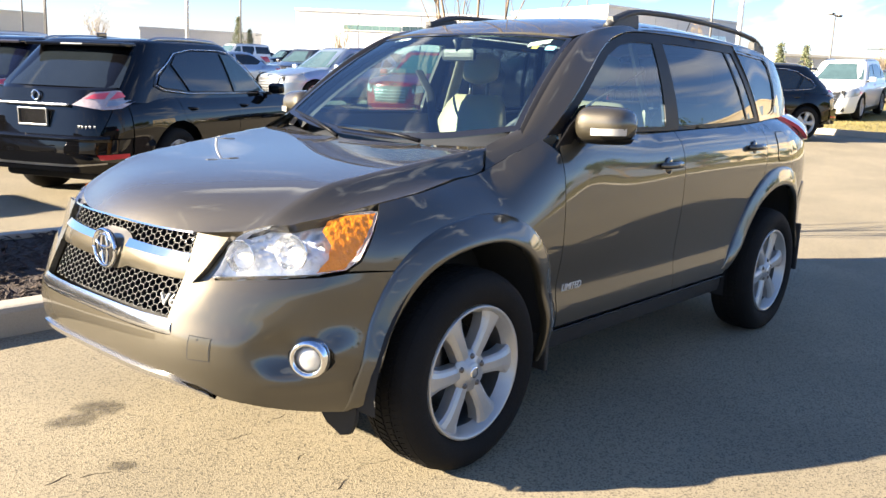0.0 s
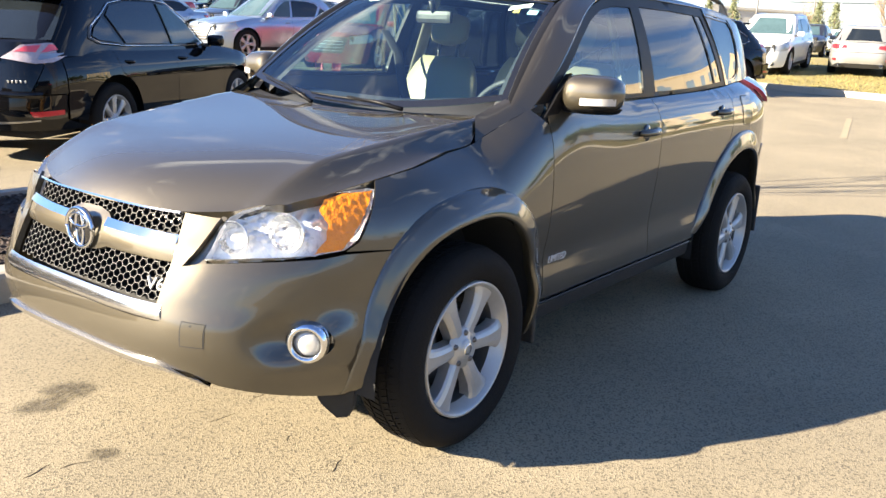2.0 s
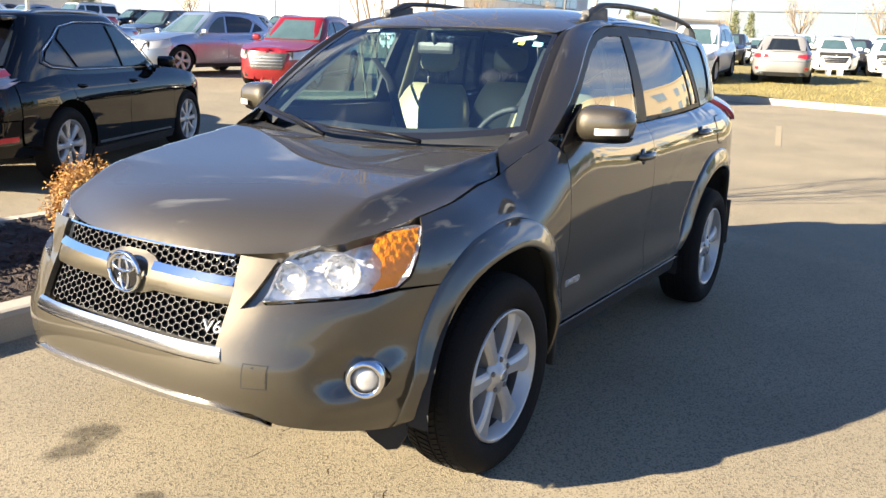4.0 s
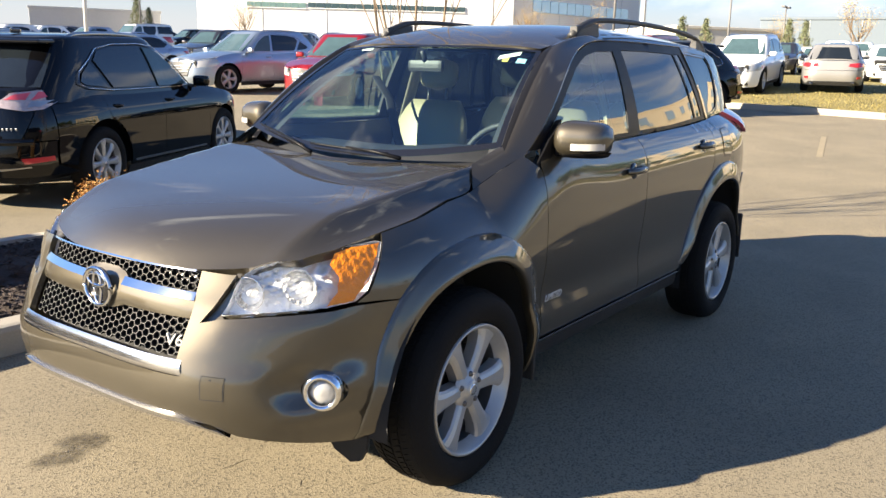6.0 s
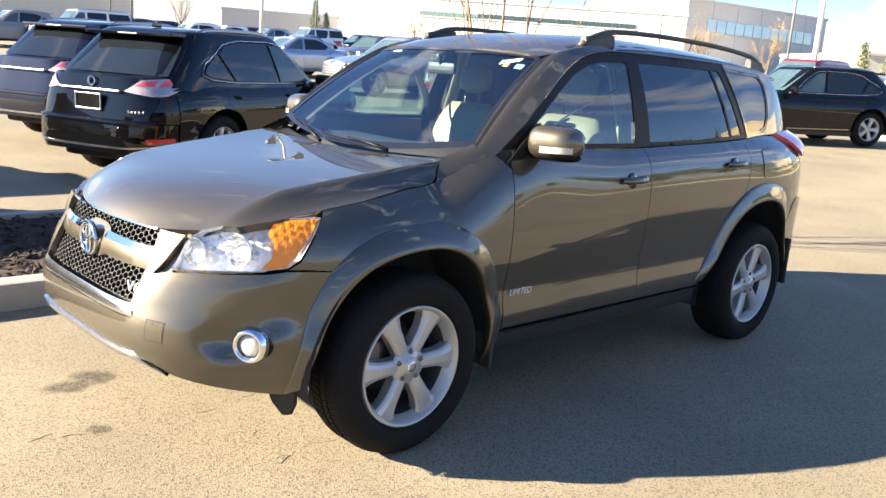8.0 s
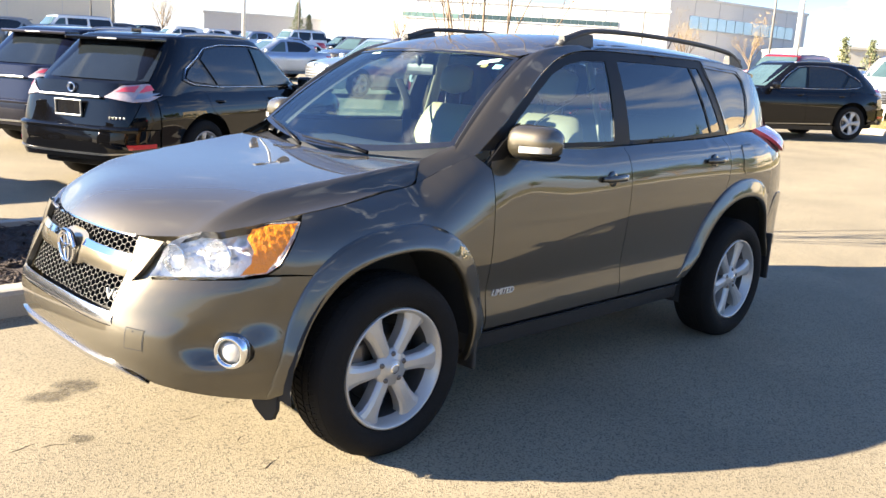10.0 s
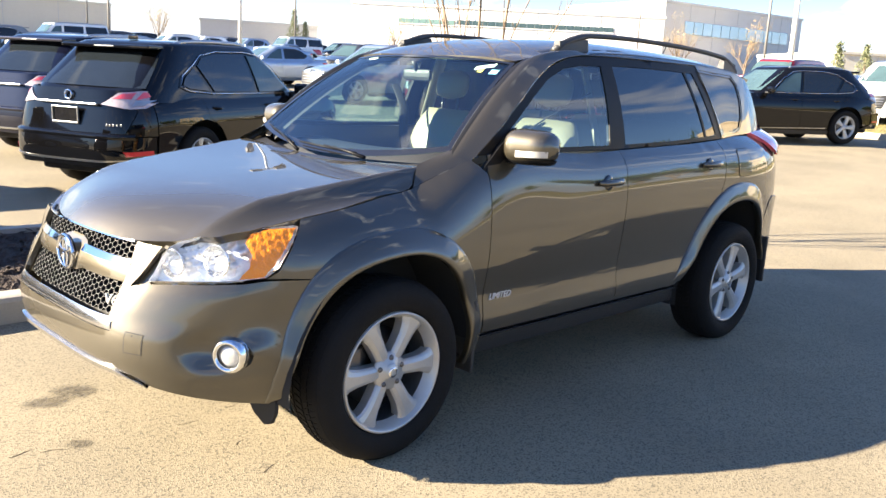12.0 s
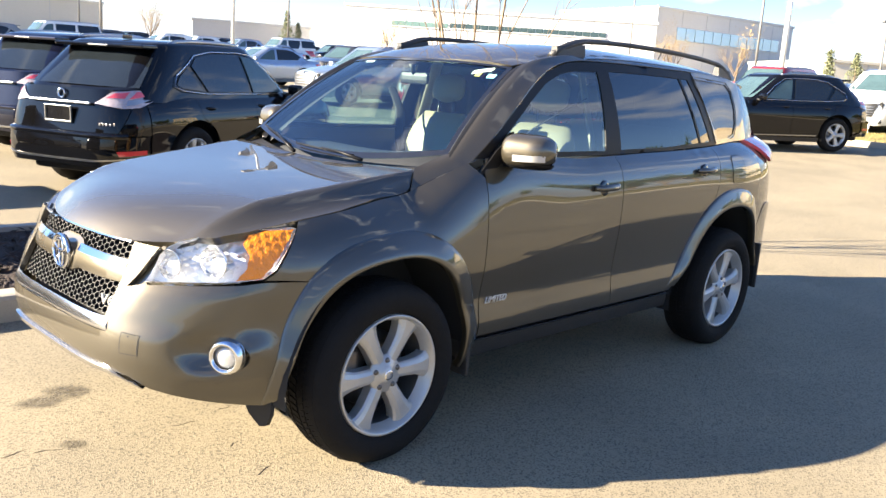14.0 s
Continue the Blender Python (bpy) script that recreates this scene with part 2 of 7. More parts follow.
def shrunk(poly, d):
    if area2(poly) < 0:
        poly = poly[::-1]
    out = []
    n = len(poly)
    for i in range(n):
        p, c, q = poly[i - 1], poly[i], poly[(i + 1) % n]
        ax, ay = c[0] - p[0], c[1] - p[1]
        bx, by = q[0] - c[0], q[1] - c[1]
        la, lb = math.hypot(ax, ay) or 1, math.hypot(bx, by) or 1
        nx, ny = -(ay / la + by / lb), ax / la + bx / lb
        ln = math.hypot(nx, ny) or 1
        out.append((c[0] + nx / ln * d, c[1] + ny / ln * d))
    return out


def inside(p, poly):
    r = False
    x, y = p
    for (x0, y0), (x1, y1) in zip(poly, poly[1:] + poly[:1]):
        if (y0 > y) != (y1 > y) and x < (x1 - x0) * (y - y0) / (y1 - y0) + x0:
            r = not r
    return r


def near(p, pts, d):
    return any(abs(p[0] - q[0]) < d and abs(p[1] - q[1]) < d for q in pts)


MIDDLE = Vector((1.4, 0.0, 0.8))


def panel(name, poly, surf, material, parent, holes=(), step=0.035, thick=0.012, off=0.0, gap=0.002, label="", mirror=False, middle=None):
    """A sheet cut to the outline poly (with holes) on the surface surf(u, v), with turned-in edges of that thickness."""
    middle = MIDDLE if middle is None else Vector(middle)
    outer = shrunk(resample(poly, step), gap)
    inner = [shrunk(resample(h, step), -gap)[::-1] for h in holes]
    flat, edges, loops = [], [], []
    for lp in [outer] + inner:
        k = len(flat)
        flat += lp
        loops.append(list(range(k, k + len(lp))))
        edges += [(k + i, k + (i + 1) % len(lp)) for i in range(len(lp))]
    border = list(flat)
    xs, ys = [p[0] for p in outer], [p[1] for p in outer]
    row, v = 0, min(ys) + step * 0.5
    while v < max(ys):
        u = min(xs) + step * (0.5 if row % 2 else 1.0)
        while u < max(xs):
            if inside((u, v), outer) and not any(inside((u, v), h) for h in inner) and not near((u, v), border, step * 0.45):
                flat.append((u, v))
            u += step
        v += step * 0.87
        row += 1
    got = delaunay_2d_cdt([Vector(p) for p in flat], edges, [], 0, 1e-6)
    uv, came = [tuple(p) for p in got[0]], got[3]
    faces = []
    for f in got[2]:
        c = (sum(uv[i][0] for i in f) / 3, sum(uv[i][1] for i in f) / 3)
        if inside(c, outer) and not any(inside(c, h) for h in inner):
            faces.append(tuple(f))
    where = {}
    for i, src in enumerate(came):
        for s in src:
            where[s] = i
    e = 0.002
    pos, nor = [], []
    for u, w in uv:
        c = Vector(surf(u, w))
        nn = (Vector(surf(u + e, w)) - Vector(surf(u - e, w))).cross(Vector(surf(u, w + e)) - Vector(surf(u, w - e)))
        nn.normalize()
        pos.append(c)
        nor.append(nn)
    flip = sum((p - middle).dot(q) for p, q in zip(pos, nor)) < 0
    if flip:
        nor = [-q for q in nor]
        faces = [f[::-1] for f in faces]
    verts = [p + q * off for p, q in zip(pos, nor)]
    if thick:
        for lp in loops:
            ids = [where[i] for i in lp if i in where]
            k = len(verts)
            n = len(ids)
            for i in ids:
                verts.append(pos[i] + nor[i] * off)
            for i in ids:
                verts.append(pos[i] + nor[i] * (off - thick))
            for i in range(n):
                j = (i + 1) % n
                f = (k + i, k + n + i, k + n + j, k + j)
                faces.append(f[::-1] if flip else f)
    ob = link_mesh(name, verts, faces, material, parent, label)
    if mirror:
        mirrored(ob)
    return ob


def loft(rows, closed=False):
    """Vertices and faces of a skin over rows of equally many points."""
    n = len(rows[0])
    verts = [p for r in rows for p in r]
    faces = []
    for i in range(len(rows) - 1):
        for j in range(n if closed else n - 1):
            k = (j + 1) % n
            faces.append((i * n + j, i * n + k, (i + 1) * n + k, (i + 1) * n + j))
    return verts, faces


def skin(name, rows, material, parent, label="", closed=False, smooth=True, caps=False, turn=False):
    verts, faces = loft(rows, closed)
    n = len(rows[0])
    if caps:
        faces += [tuple(range(n))[::-1], tuple(range(len(verts) - n, len(verts)))]
    if turn:
        faces = [f[::-1] for f in faces]
    return link_mesh(name, verts, faces, material, parent, label, smooth)


def tube(name, pts, r, material, parent=None, label="", sides=8, flat=1.0, ends=True):
    """A bar along pts; r one radius or one for each point."""
    pts = [Vector(p) for p in pts]
    rows = []
    for i, p in enumerate(pts):
        d = (pts[min(i + 1, len(pts) - 1)] - pts[max(i - 1, 0)]).normalized()
        a = d.cross(Vector((0, 0, 1)))
        if a.length < 0.05:
            a = d.cross(Vector((0, 1, 0)))
        a.normalize()
        b = a.cross(d)
        rr = r[i] if isinstance(r, (list, tuple)) else r
        rows.append([p + (a * math.cos(t) + b * math.sin(t) * flat) * rr for t in [2 * math.pi * k / sides for k in range(sides)]])
    return skin(name, rows, material, parent, label, closed=True, caps=ends)


def box_bm(sx, sy, sz, bevel=0.0, at=(0, 0, 0), seg=2):
    bm = bmesh.new()
    bmesh.ops.create_cube(bm, size=1.0)
    bmesh.ops.scale(bm, vec=(sx, sy, sz), verts=bm.verts)
    if bevel:
        bmesh.ops.bevel(bm, geom=list(bm.edges), offset=bevel, segments=seg, profile=0.6, affect="EDGES")
    bmesh.ops.translate(bm, vec=at, verts=bm.verts)
    return bm


def lathe(name, prof, material, parent, axis="y", n=48, at=(0, 0, 0), label="", smooth=True):
    """A turned body: prof is (radius, distance along the axis)."""
    rows = []
    for k in range(n + 1):
        t = 2 * math.pi * k / n
        if axis == "y":
            rows.append([(at[0] + r * math.cos(t), at[1] + d, at[2] + r * math.sin(t)) for r, d in prof])
        elif axis == "x":
            rows.append([(at[0] + d, at[1] + r * math.cos(t), at[2] + r * math.sin(t)) for r, d in prof])
        else:
            rows.append([(at[0] + r * math.cos(t), at[1] + r * math.sin(t), at[2] + d) for r, d in prof])
    return skin(name, rows, material, parent, label, smooth=smooth)


def letters(name, text, size, depth, m, material, parent, label="", shear=0.0):
    cu = bpy.data.curves.new(name, "FONT")
    cu.body, cu.size, cu.extrude, cu.align_x, cu.align_y, cu.shear = text, size, depth, "CENTER", "CENTER", shear
    tmp = bpy.data.objects.new(name, cu)
    scene.collection.objects.link(tmp)
    me = bpy.data.meshes.new_from_object(tmp.evaluated_get(bpy.context.evaluated_depsgraph_get()))
    bpy.data.objects.remove(tmp)
    me.materials.clear()
    me.materials.append(material)
    me.transform(m)
    ob = new(name, me)
    ob.parent = parent
    if label:
        ob["label"] = label
    return ob


def arc(cx, cz, r, a0, a1, n=14):
    """Points of an arc in the side view, degrees from the rear (+x) upwards."""
    return [(cx + r * math.cos(radians(a0 + (a1 - a0) * i / n)), cz + r * math.sin(radians(a0 + (a1 - a0) * i / n))) for i in range(n + 1)]


def ground_z(x, y):
    """The lot rises gently behind the parked cars."""
    p = 0.023 * x + 0.02 * y - 0.05 - 0.11 * math.exp(-((x - 3.5) ** 2 + (y - 6.8) ** 2) / 60.0)
    return 0.03 * math.log1p(math.exp(clamp(p / 0.03, -40, 80))) * 1.12


# ---- the bronze SUV in the foreground; x runs to its rear, its left side is at -y ----
HUB = 0.352
WB = 2.66
s_prof = Curve([0.2, 0.27, 0.33, 0.38, 0.42, 0.45, 0.475, 0.50, 0.53, 0.56, 0.585, 0.62, 0.66, 0.70, 0.76, 0.82, 0.88, 0.94, 1.02], [0.74, 0.800, 0.838, 0.852, 0.8605, 0.8645, 0.8650, 0.8620, 0.8570, 0.8538, 0.8535, 0.8558, 0.8600, 0.8640, 0.8690, 0.872, 0.8722, 0.8715, 0.869])
s_zs = Curve([-0.9, -0.6, -0.384, -0.1, 0.1, 0.2, 0.26, 0.32, 0.40, 0.5, 1.0, 1.5, 2.0, 2.5, 2.8, 3.1, 3.5], [0.86, 0.875, 0.932, 0.975, 1.003, 1.019, 1.045, 1.072, 1.106, 1.142, 1.15, 1.155, 1.17, 1.19, 1.21, 1.225, 1.23])
s_ws = Curve([0.0, 0.1, 0.2, 0.3, 0.4, 0.5, 0.8, 1.4, 2.0, 2.5, 2.8, 3.4], [0.714, 0.709, 0.710, 0.727, 0.751, 0.775, 0.80, 0.792, 0.785, 0.765, 0.735, 0.70])
s_L = Curve([0.2, 0.3, 0.36, 0.42, 0.5, 0.58, 0.66, 0.74, 0.80, 0.86, 0.92, 1.0], [0.80, 0.855, 0.885, 0.905, 0.918, 0.910, 0.882, 0.852, 0.832, 0.805, 0.765, 0.70])
s_Lr = Curve([0.25, 0.45, 0.6, 0.8, 1.0, 1.25], [0.82, 0.92, 0.94, 0.91, 0.88, 0.82])


s_shift = Curve([0.0, 0.5, 0.9, 1.4, 2.0, 2.5, 2.8], [-0.02, -0.09, -0.05, 0.02, 0.055, 0.06, 0.04])


def s_pow(z):
    """How square the nose is in plan: the bumper is fuller at its corners than the hood."""
    return 4.1 - 1.1 * clamp((z - 0.55) / 0.2)



def s_half(x, z):
    """Half the body's width, without the wheel-arch flares."""
    xx = clamp(x, 0.0, 2.75)
    sh = s_shift(xx) * clamp((z - 0.55) / 0.2)
    w = s_prof(min(z - sh, 1.02))
    t = clamp((z - 0.70 - sh) / (s_zs(xx) - 0.70 - sh), 0.0, 1.1)
    w -= max(0.0, w - s_ws(xx)) * t ** (3.4 + 3.6 * clamp((xx - 0.2) / 0.5))
    if x < 0:
        w *= max(0.0, 1 - (x / s_L(z)) ** 2) ** (1 / s_pow(z))
    if x > 2.75:
        w *= max(0.0, 1 - ((x - 2.75) / s_Lr(z)) ** 2) ** (1 / 5)
    return w


def s_ring(u, z):
    """The lower body: u = 0 the nose's middle, 1 abreast of the front wheels, then 1 + x along the side, round to the tail."""
    a, sg = abs(u), -1.0 if u >= 0 else 1.0
    if a <= 1.0:
        s = math.sin(a * math.pi / 2)
        return (-s_L(z) * math.sqrt(max(0.0, 1 - s ** s_pow(z))), sg * s_half(0.0, z) * s, z)
    if a <= 3.75:
        return (a - 1.0, sg * s_half(a - 1.0, z), z)
    c = math.cos(clamp((a - 3.75) / 0.95) * math.pi / 2)
    return (2.75 + s_Lr(z) * math.sqrt(max(0.0, 1 - c ** 5)), sg * s_half(2.75, z) * c, z)


def u_y(y, z):
    return math.asin(clamp(y / s_half(0.0, z), -1, 1)) / (math.pi / 2)


def u_x(x, z):
    if x > 2.75:
        return 3.75 + 0.95 * math.acos(clamp(max(0.0, 1 - ((x - 2.75) / s_Lr(z)) ** 2) ** (1 / 5))) / (math.pi / 2)
    if x >= 0:
        return 1.0 + x
    return math.asin(clamp(max(0.0, 1 - (x / s_L(z)) ** 2) ** (1 / s_pow(z)))) / (math.pi / 2)


def uz(*pts):
    """Side-view points (x, z) as points of the ring."""
    return [(u_x(x, z), z) for x, z in pts]


def yz(*pts):
    """Front-view points (half width, z) as points of the ring."""
    return [(u_y(y, z), z) for y, z in pts]


s_hoodz = Curve([-0.84, -0.802, -0.79, -0.775, -0.75, -0.72, -0.68, -0.60, -0.5, -0.3, 0.0, 0.2, 0.35], [0.765, 0.842, 0.863, 0.882, 0.907, 0.929, 0.950, 0.977, 0.999, 1.030, 1.066, 1.088, 1.10])
s_hoode = Curve([-0.84, -0.706, -0.60, -0.52, -0.384, -0.1, 0.1, 0.2, 0.26, 0.3, 0.4], [0.852, 0.866, 0.899, 0.917, 0.945, 0.988, 1.016, 1.032, 1.078, 1.122, 1.15])


def s_edge(x):
    """Half the width at the seam between hood and fender."""
    return abs(s_ring(u_x(x, s_zs(x)), s_zs(x))[1]) - 0.004


def s_hoody(x):
    if x > 0.2:
        return 0.706 - 0.36 * (x - 0.2)
    if x >= -0.384:
        return s_edge(x)
    f = clamp((x + 0.6) / 0.216)
    c = 0.90 * max(0.02, 1 - (clamp(x, -0.81, 0) / 0.82) ** 2) ** (1 / 3)
    return c - 0.055 + f * (s_edge(-0.384) - 0.774)


def s_hood(x, y):
    """The hood: a level top between two creases, a steep facet outside each and a flat lip at the seam; rounded off at the nose."""
    w, a = s_hoody(x), abs(y)
    xe = x - 0.115 * min(1.0, a / 0.52) ** 2.2 * clamp((-0.40 - x) / 0.35)
    zc, ze = s_hoodz(max(xe, -0.83)), s_hoode(x)
    nose = zc + (ze - zc) * (a / w) ** 2.6
    r = min(0.602 + 0.10 * (x + 0.4), w - 0.02)
    zr = zc - 0.006 + 0.030 * (x + 0.4)
    if a < r:
        top = zc + (zr - zc) * (a / r) ** 2
    else:
        top = zr + (ze - zr) * (1 - (1 - min(1.0, (a - r) / (w - r))) ** 1.7)
    k = clamp((x + 0.74) / 0.34)
    k = k * k * (3 - 2 * k)
    return (x, y, nose * (1 - k) + top * k - 0.012)


def s_side(x, z):
    """The side of the cabin above the belt line."""
    d = z - s_zs(x)
    return (x, -(s_ws(x) - 0.18 * d - 0.40 * d * d - 0.5 * max(0.0, x - 2.95) ** 2), z)


s_roofc = Curve([0.87, 1.0, 1.2, 1.45, 1.9, 2.5, 3.0, 3.4], [1.558, 1.599, 1.644, 1.676, 1.690, 1.678, 1.645, 1.60])
s_roofe = Curve([0.90, 1.0, 1.15, 1.35, 1.7, 2.2, 2.7, 3.05, 3.4], [1.524, 1.550, 1.579, 1.603, 1.622, 1.622, 1.605, 1.575, 1.53])
s_roofw = Curve([0.90, 1.0, 1.5, 2.0, 2.5, 3.0, 3.4], [0.592, 0.596, 0.607, 0.61, 0.60, 0.575, 0.54])


def s_roof(x, y):
    t = abs(y) / s_roofw(x)
    return (x, y, s_roofc(x) - (s_roofc(x) - s_roofe(x)) * t ** 3.5)


def s_screen(a, b):
    """The windscreen: a across, b from its foot to the roof."""
    foot = (0.30 + 0.125 * a * a, 0.697 * a, 1.088 + 0.072 * a * a)
    head = (0.87 + 0.07 * a * a, 0.567 * a, 1.557 - 0.022 * abs(a) ** 2.5)
    p = mix3(foot, head, b)
    k = 4 * b * (1 - b) * 0.022
    return (p[0] - k * 0.65, p[1], p[2] + k * 0.75)


# wheel openings: the lip and the flare's outer edge, as distances from the hub by angle
LIP_F = Curve([-20, 0, 20, 46, 60, 74, 90, 124, 144, 160, 176, 195], [0.412, 0.412, 0.421, 0.453, 0.464, 0.458, 0.446, 0.445, 0.428, 0.425, 0.436, 0.455])
OUT_F = Curve([-20, 0, 20, 37, 55, 67, 81, 97, 120, 131, 142, 155, 176, 195], [0.485, 0.490, 0.510, 0.539, 0.562, 0.564, 0.547, 0.534, 0.535, 0.522, 0.502, 0.482, 0.478, 0.49])
LIP_R = Curve([-20, 0, 20, 39, 54, 70, 90, 111, 131, 150, 160, 172], [0.425, 0.425, 0.430, 0.452, 0.482, 0.496, 0.493, 0.491, 0.484, 0.478, 0.500, 0.562])
OUT_R = Curve([-20, 0, 20, 45, 57, 70, 88, 102, 118, 132, 144, 160, 172], [0.48, 0.485, 0.505, 0.558, 0.598, 0.611, 0.600, 0.594, 0.581, 0.568, 0.556, 0.574, 0.635])


def opening(hx, lip, a0, a1, n, add=0.016):
    """Points of a wheel opening from angle a0 to a1, degrees from the rear (+x) upwards."""
    out = []
    for i in range(n + 1):
        a = a0 + (a1 - a0) * i / n
        out.append((hx + (lip(a) + add) * math.cos(radians(a)), HUB + (lip(a) + add) * math.sin(radians(a))))
    return out


suv = empty("suv", pose(0, 0, 0), "bronze-brown metallic five-door SUV with grey alloy wheels, parked on the asphalt", "car")
thick_side = dict(step=0.04, thick=0.014)

# inner blocks that close the engine bay, floor and wheel wells
part("underbody_shade", box_bm(0.95, 1.1, 0.56, 0.05, (0.0, 0, 0.57)), M_SHADOW, suv)
part("underbody_shade", box_bm(2.95, 1.2, 0.22, 0.04, (1.95, 0, 0.36)), M_SHADOW, suv)
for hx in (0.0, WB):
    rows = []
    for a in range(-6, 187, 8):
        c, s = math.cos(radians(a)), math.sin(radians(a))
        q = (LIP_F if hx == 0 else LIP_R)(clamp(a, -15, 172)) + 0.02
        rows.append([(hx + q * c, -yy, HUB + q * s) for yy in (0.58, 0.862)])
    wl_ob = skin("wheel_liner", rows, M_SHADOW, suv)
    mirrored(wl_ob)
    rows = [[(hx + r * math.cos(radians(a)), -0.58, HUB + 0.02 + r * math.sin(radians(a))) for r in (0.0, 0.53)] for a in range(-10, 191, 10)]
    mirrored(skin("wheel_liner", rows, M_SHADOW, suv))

# bumper
b_out = yz((0.0, 0.42), (0.40, 0.42), (0.51, 0.412), (0.57, 0.375)) + uz((-0.66, 0.335), (-0.53, 0.308)) + uz(*opening(0, LIP_F, 187, 124, 10)) \
    + uz((-0.30, 0.742), (-0.42, 0.750), (-0.485, 0.7505), (-0.55, 0.742)) + yz((0.60, 0.7345), (0.495, 0.7245), (0.445, 0.708), (0.508, 0.848), (0.40, 0.850), (0.402, 0.787), (0.404, 0.60), (0.43, 0.557), (0.0, 0.557))
b_full = b_out + [(-u, z) for u, z in b_out[::-1] if abs(u) > 1e-6]
fog_c = (0.748, 0.500)


def fog_ring(r, n=20):
    c = (u_y(*fog_c), fog_c[1])
    return [(c[0] + r / 1.15 * math.cos(2 * math.pi * k / n), c[1] + r * math.sin(2 * math.pi * k / n)) for k in range(n)]


fog_hole = fog_ring(0.050)
def s_bump(u, z):
    """The bumper: the ring, with a scooped pocket round each fog lamp and a swelling under it."""
    p = Vector(s_ring(u, z))
    a = abs(u)
    du, dz = (a - u_y(0.715, 0.50)) / 0.066, (z - 0.514) / 0.060
    k = math.exp(-(du * du + dz * dz) ** 1.4)
    d = -0.036 * k
    d += 0.007 * math.exp(-((z - 0.425) / 0.022) ** 2) * math.exp(-((a - u_y(0.74, 0.5)) / 0.10) ** 4)
    d += 0.020 * math.exp(-((z - 0.515) / 0.045) ** 2) * math.exp(-((a - u_y(0.785, 0.5)) / 0.075) ** 2)
    d += 0.018 * clamp((z - 0.60) / 0.10) * clamp((a - 0.3) / 0.1) * clamp((0.84 - a) / 0.2)
    d *= clamp((0.775 - a) / 0.045)
    n = Vector((p.x, p.y * 1.15, 0)).normalized() if p.x < 0.2 else Vector((0, -1 if u > 0 else 1, 0))
    p += n * d
    return tuple(p)


panel("front_bumper", b_full, s_bump, M_BODY, suv, holes=(fog_hole, [(-u, z) for u, z in fog_hole]), step=0.02, thick=0.02)
for sg in (1, -1):
    c = Vector(s_bump(sg * u_y(*fog_c), fog_c[1]))
    lamp = empty("fog_lamp", Matrix.Identity(4))
    lamp.parent = suv
    m = Matrix.Translation(c + Vector((-0.006, 0, 0))) @ Matrix.Rotation(radians(32 * sg), 4, "Z") @ Matrix.Scale(1.14, 4)
    o = lathe("bezel", [(0.036, -0.012), (0.040, -0.022), (0.048, -0.020), (0.055, -0.004), (0.056, 0.03)], M_CHROME, lamp, "x", 32)
    o.data.transform(m)
    o = lathe("lens", [(0.0, -0.016), (0.02, -0.014), (0.037, -0.006), (0.037, 0.03)], M_CLEARLENS, lamp, "x", 28)
    o.data.transform(m)
panel("skid_strip", yz((-0.42, 0.410), (0.42, 0.410), (0.49, 0.402), (0.555, 0.376), (0.56, 0.380), (0.53, 0.400), (0.42, 0.430), (-0.42, 0.430), (-0.53, 0.400), (-0.56, 0.380), (-0.555, 0.376), (-0.49, 0.402)), s_ring, M_BRIGHT, suv, thick=0.02, off=0.010, label="silver lower bumper strip")
panel("tow_gap", yz((0.497, 0.495), (0.560, 0.495), (0.560, 0.562), (0.497, 0.566)), s_bump, M_SHADOW, suv, step=0.02, thick=0.0, off=0.001, gap=-0.0012)
panel("tow_cover", yz((0.497, 0.495), (0.560, 0.495), (0.560, 0.562), (0.497, 0.566)), s_bump, M_BODY, suv, step=0.02, thick=0.002, off=0.0014)
panel("air_dam", [(u, z) for u, z in yz((-0.52, 0.40), (0.52, 0.40), (0.52, 0.43), (-0.52, 0.43))], s_ring, M_PLASTIC, suv, off=-0.06, thick=0.0, step=0.06)

# grille: dark backing, honeycomb bars, painted centre bar and bright strips
panel("grille_backing", yz((-0.44, 0.555), (0.44, 0.555), (0.44, 0.85), (-0.44, 0.85)), s_ring, M_SHADOW, suv, off=-0.075, thick=0.0, step=0.05)


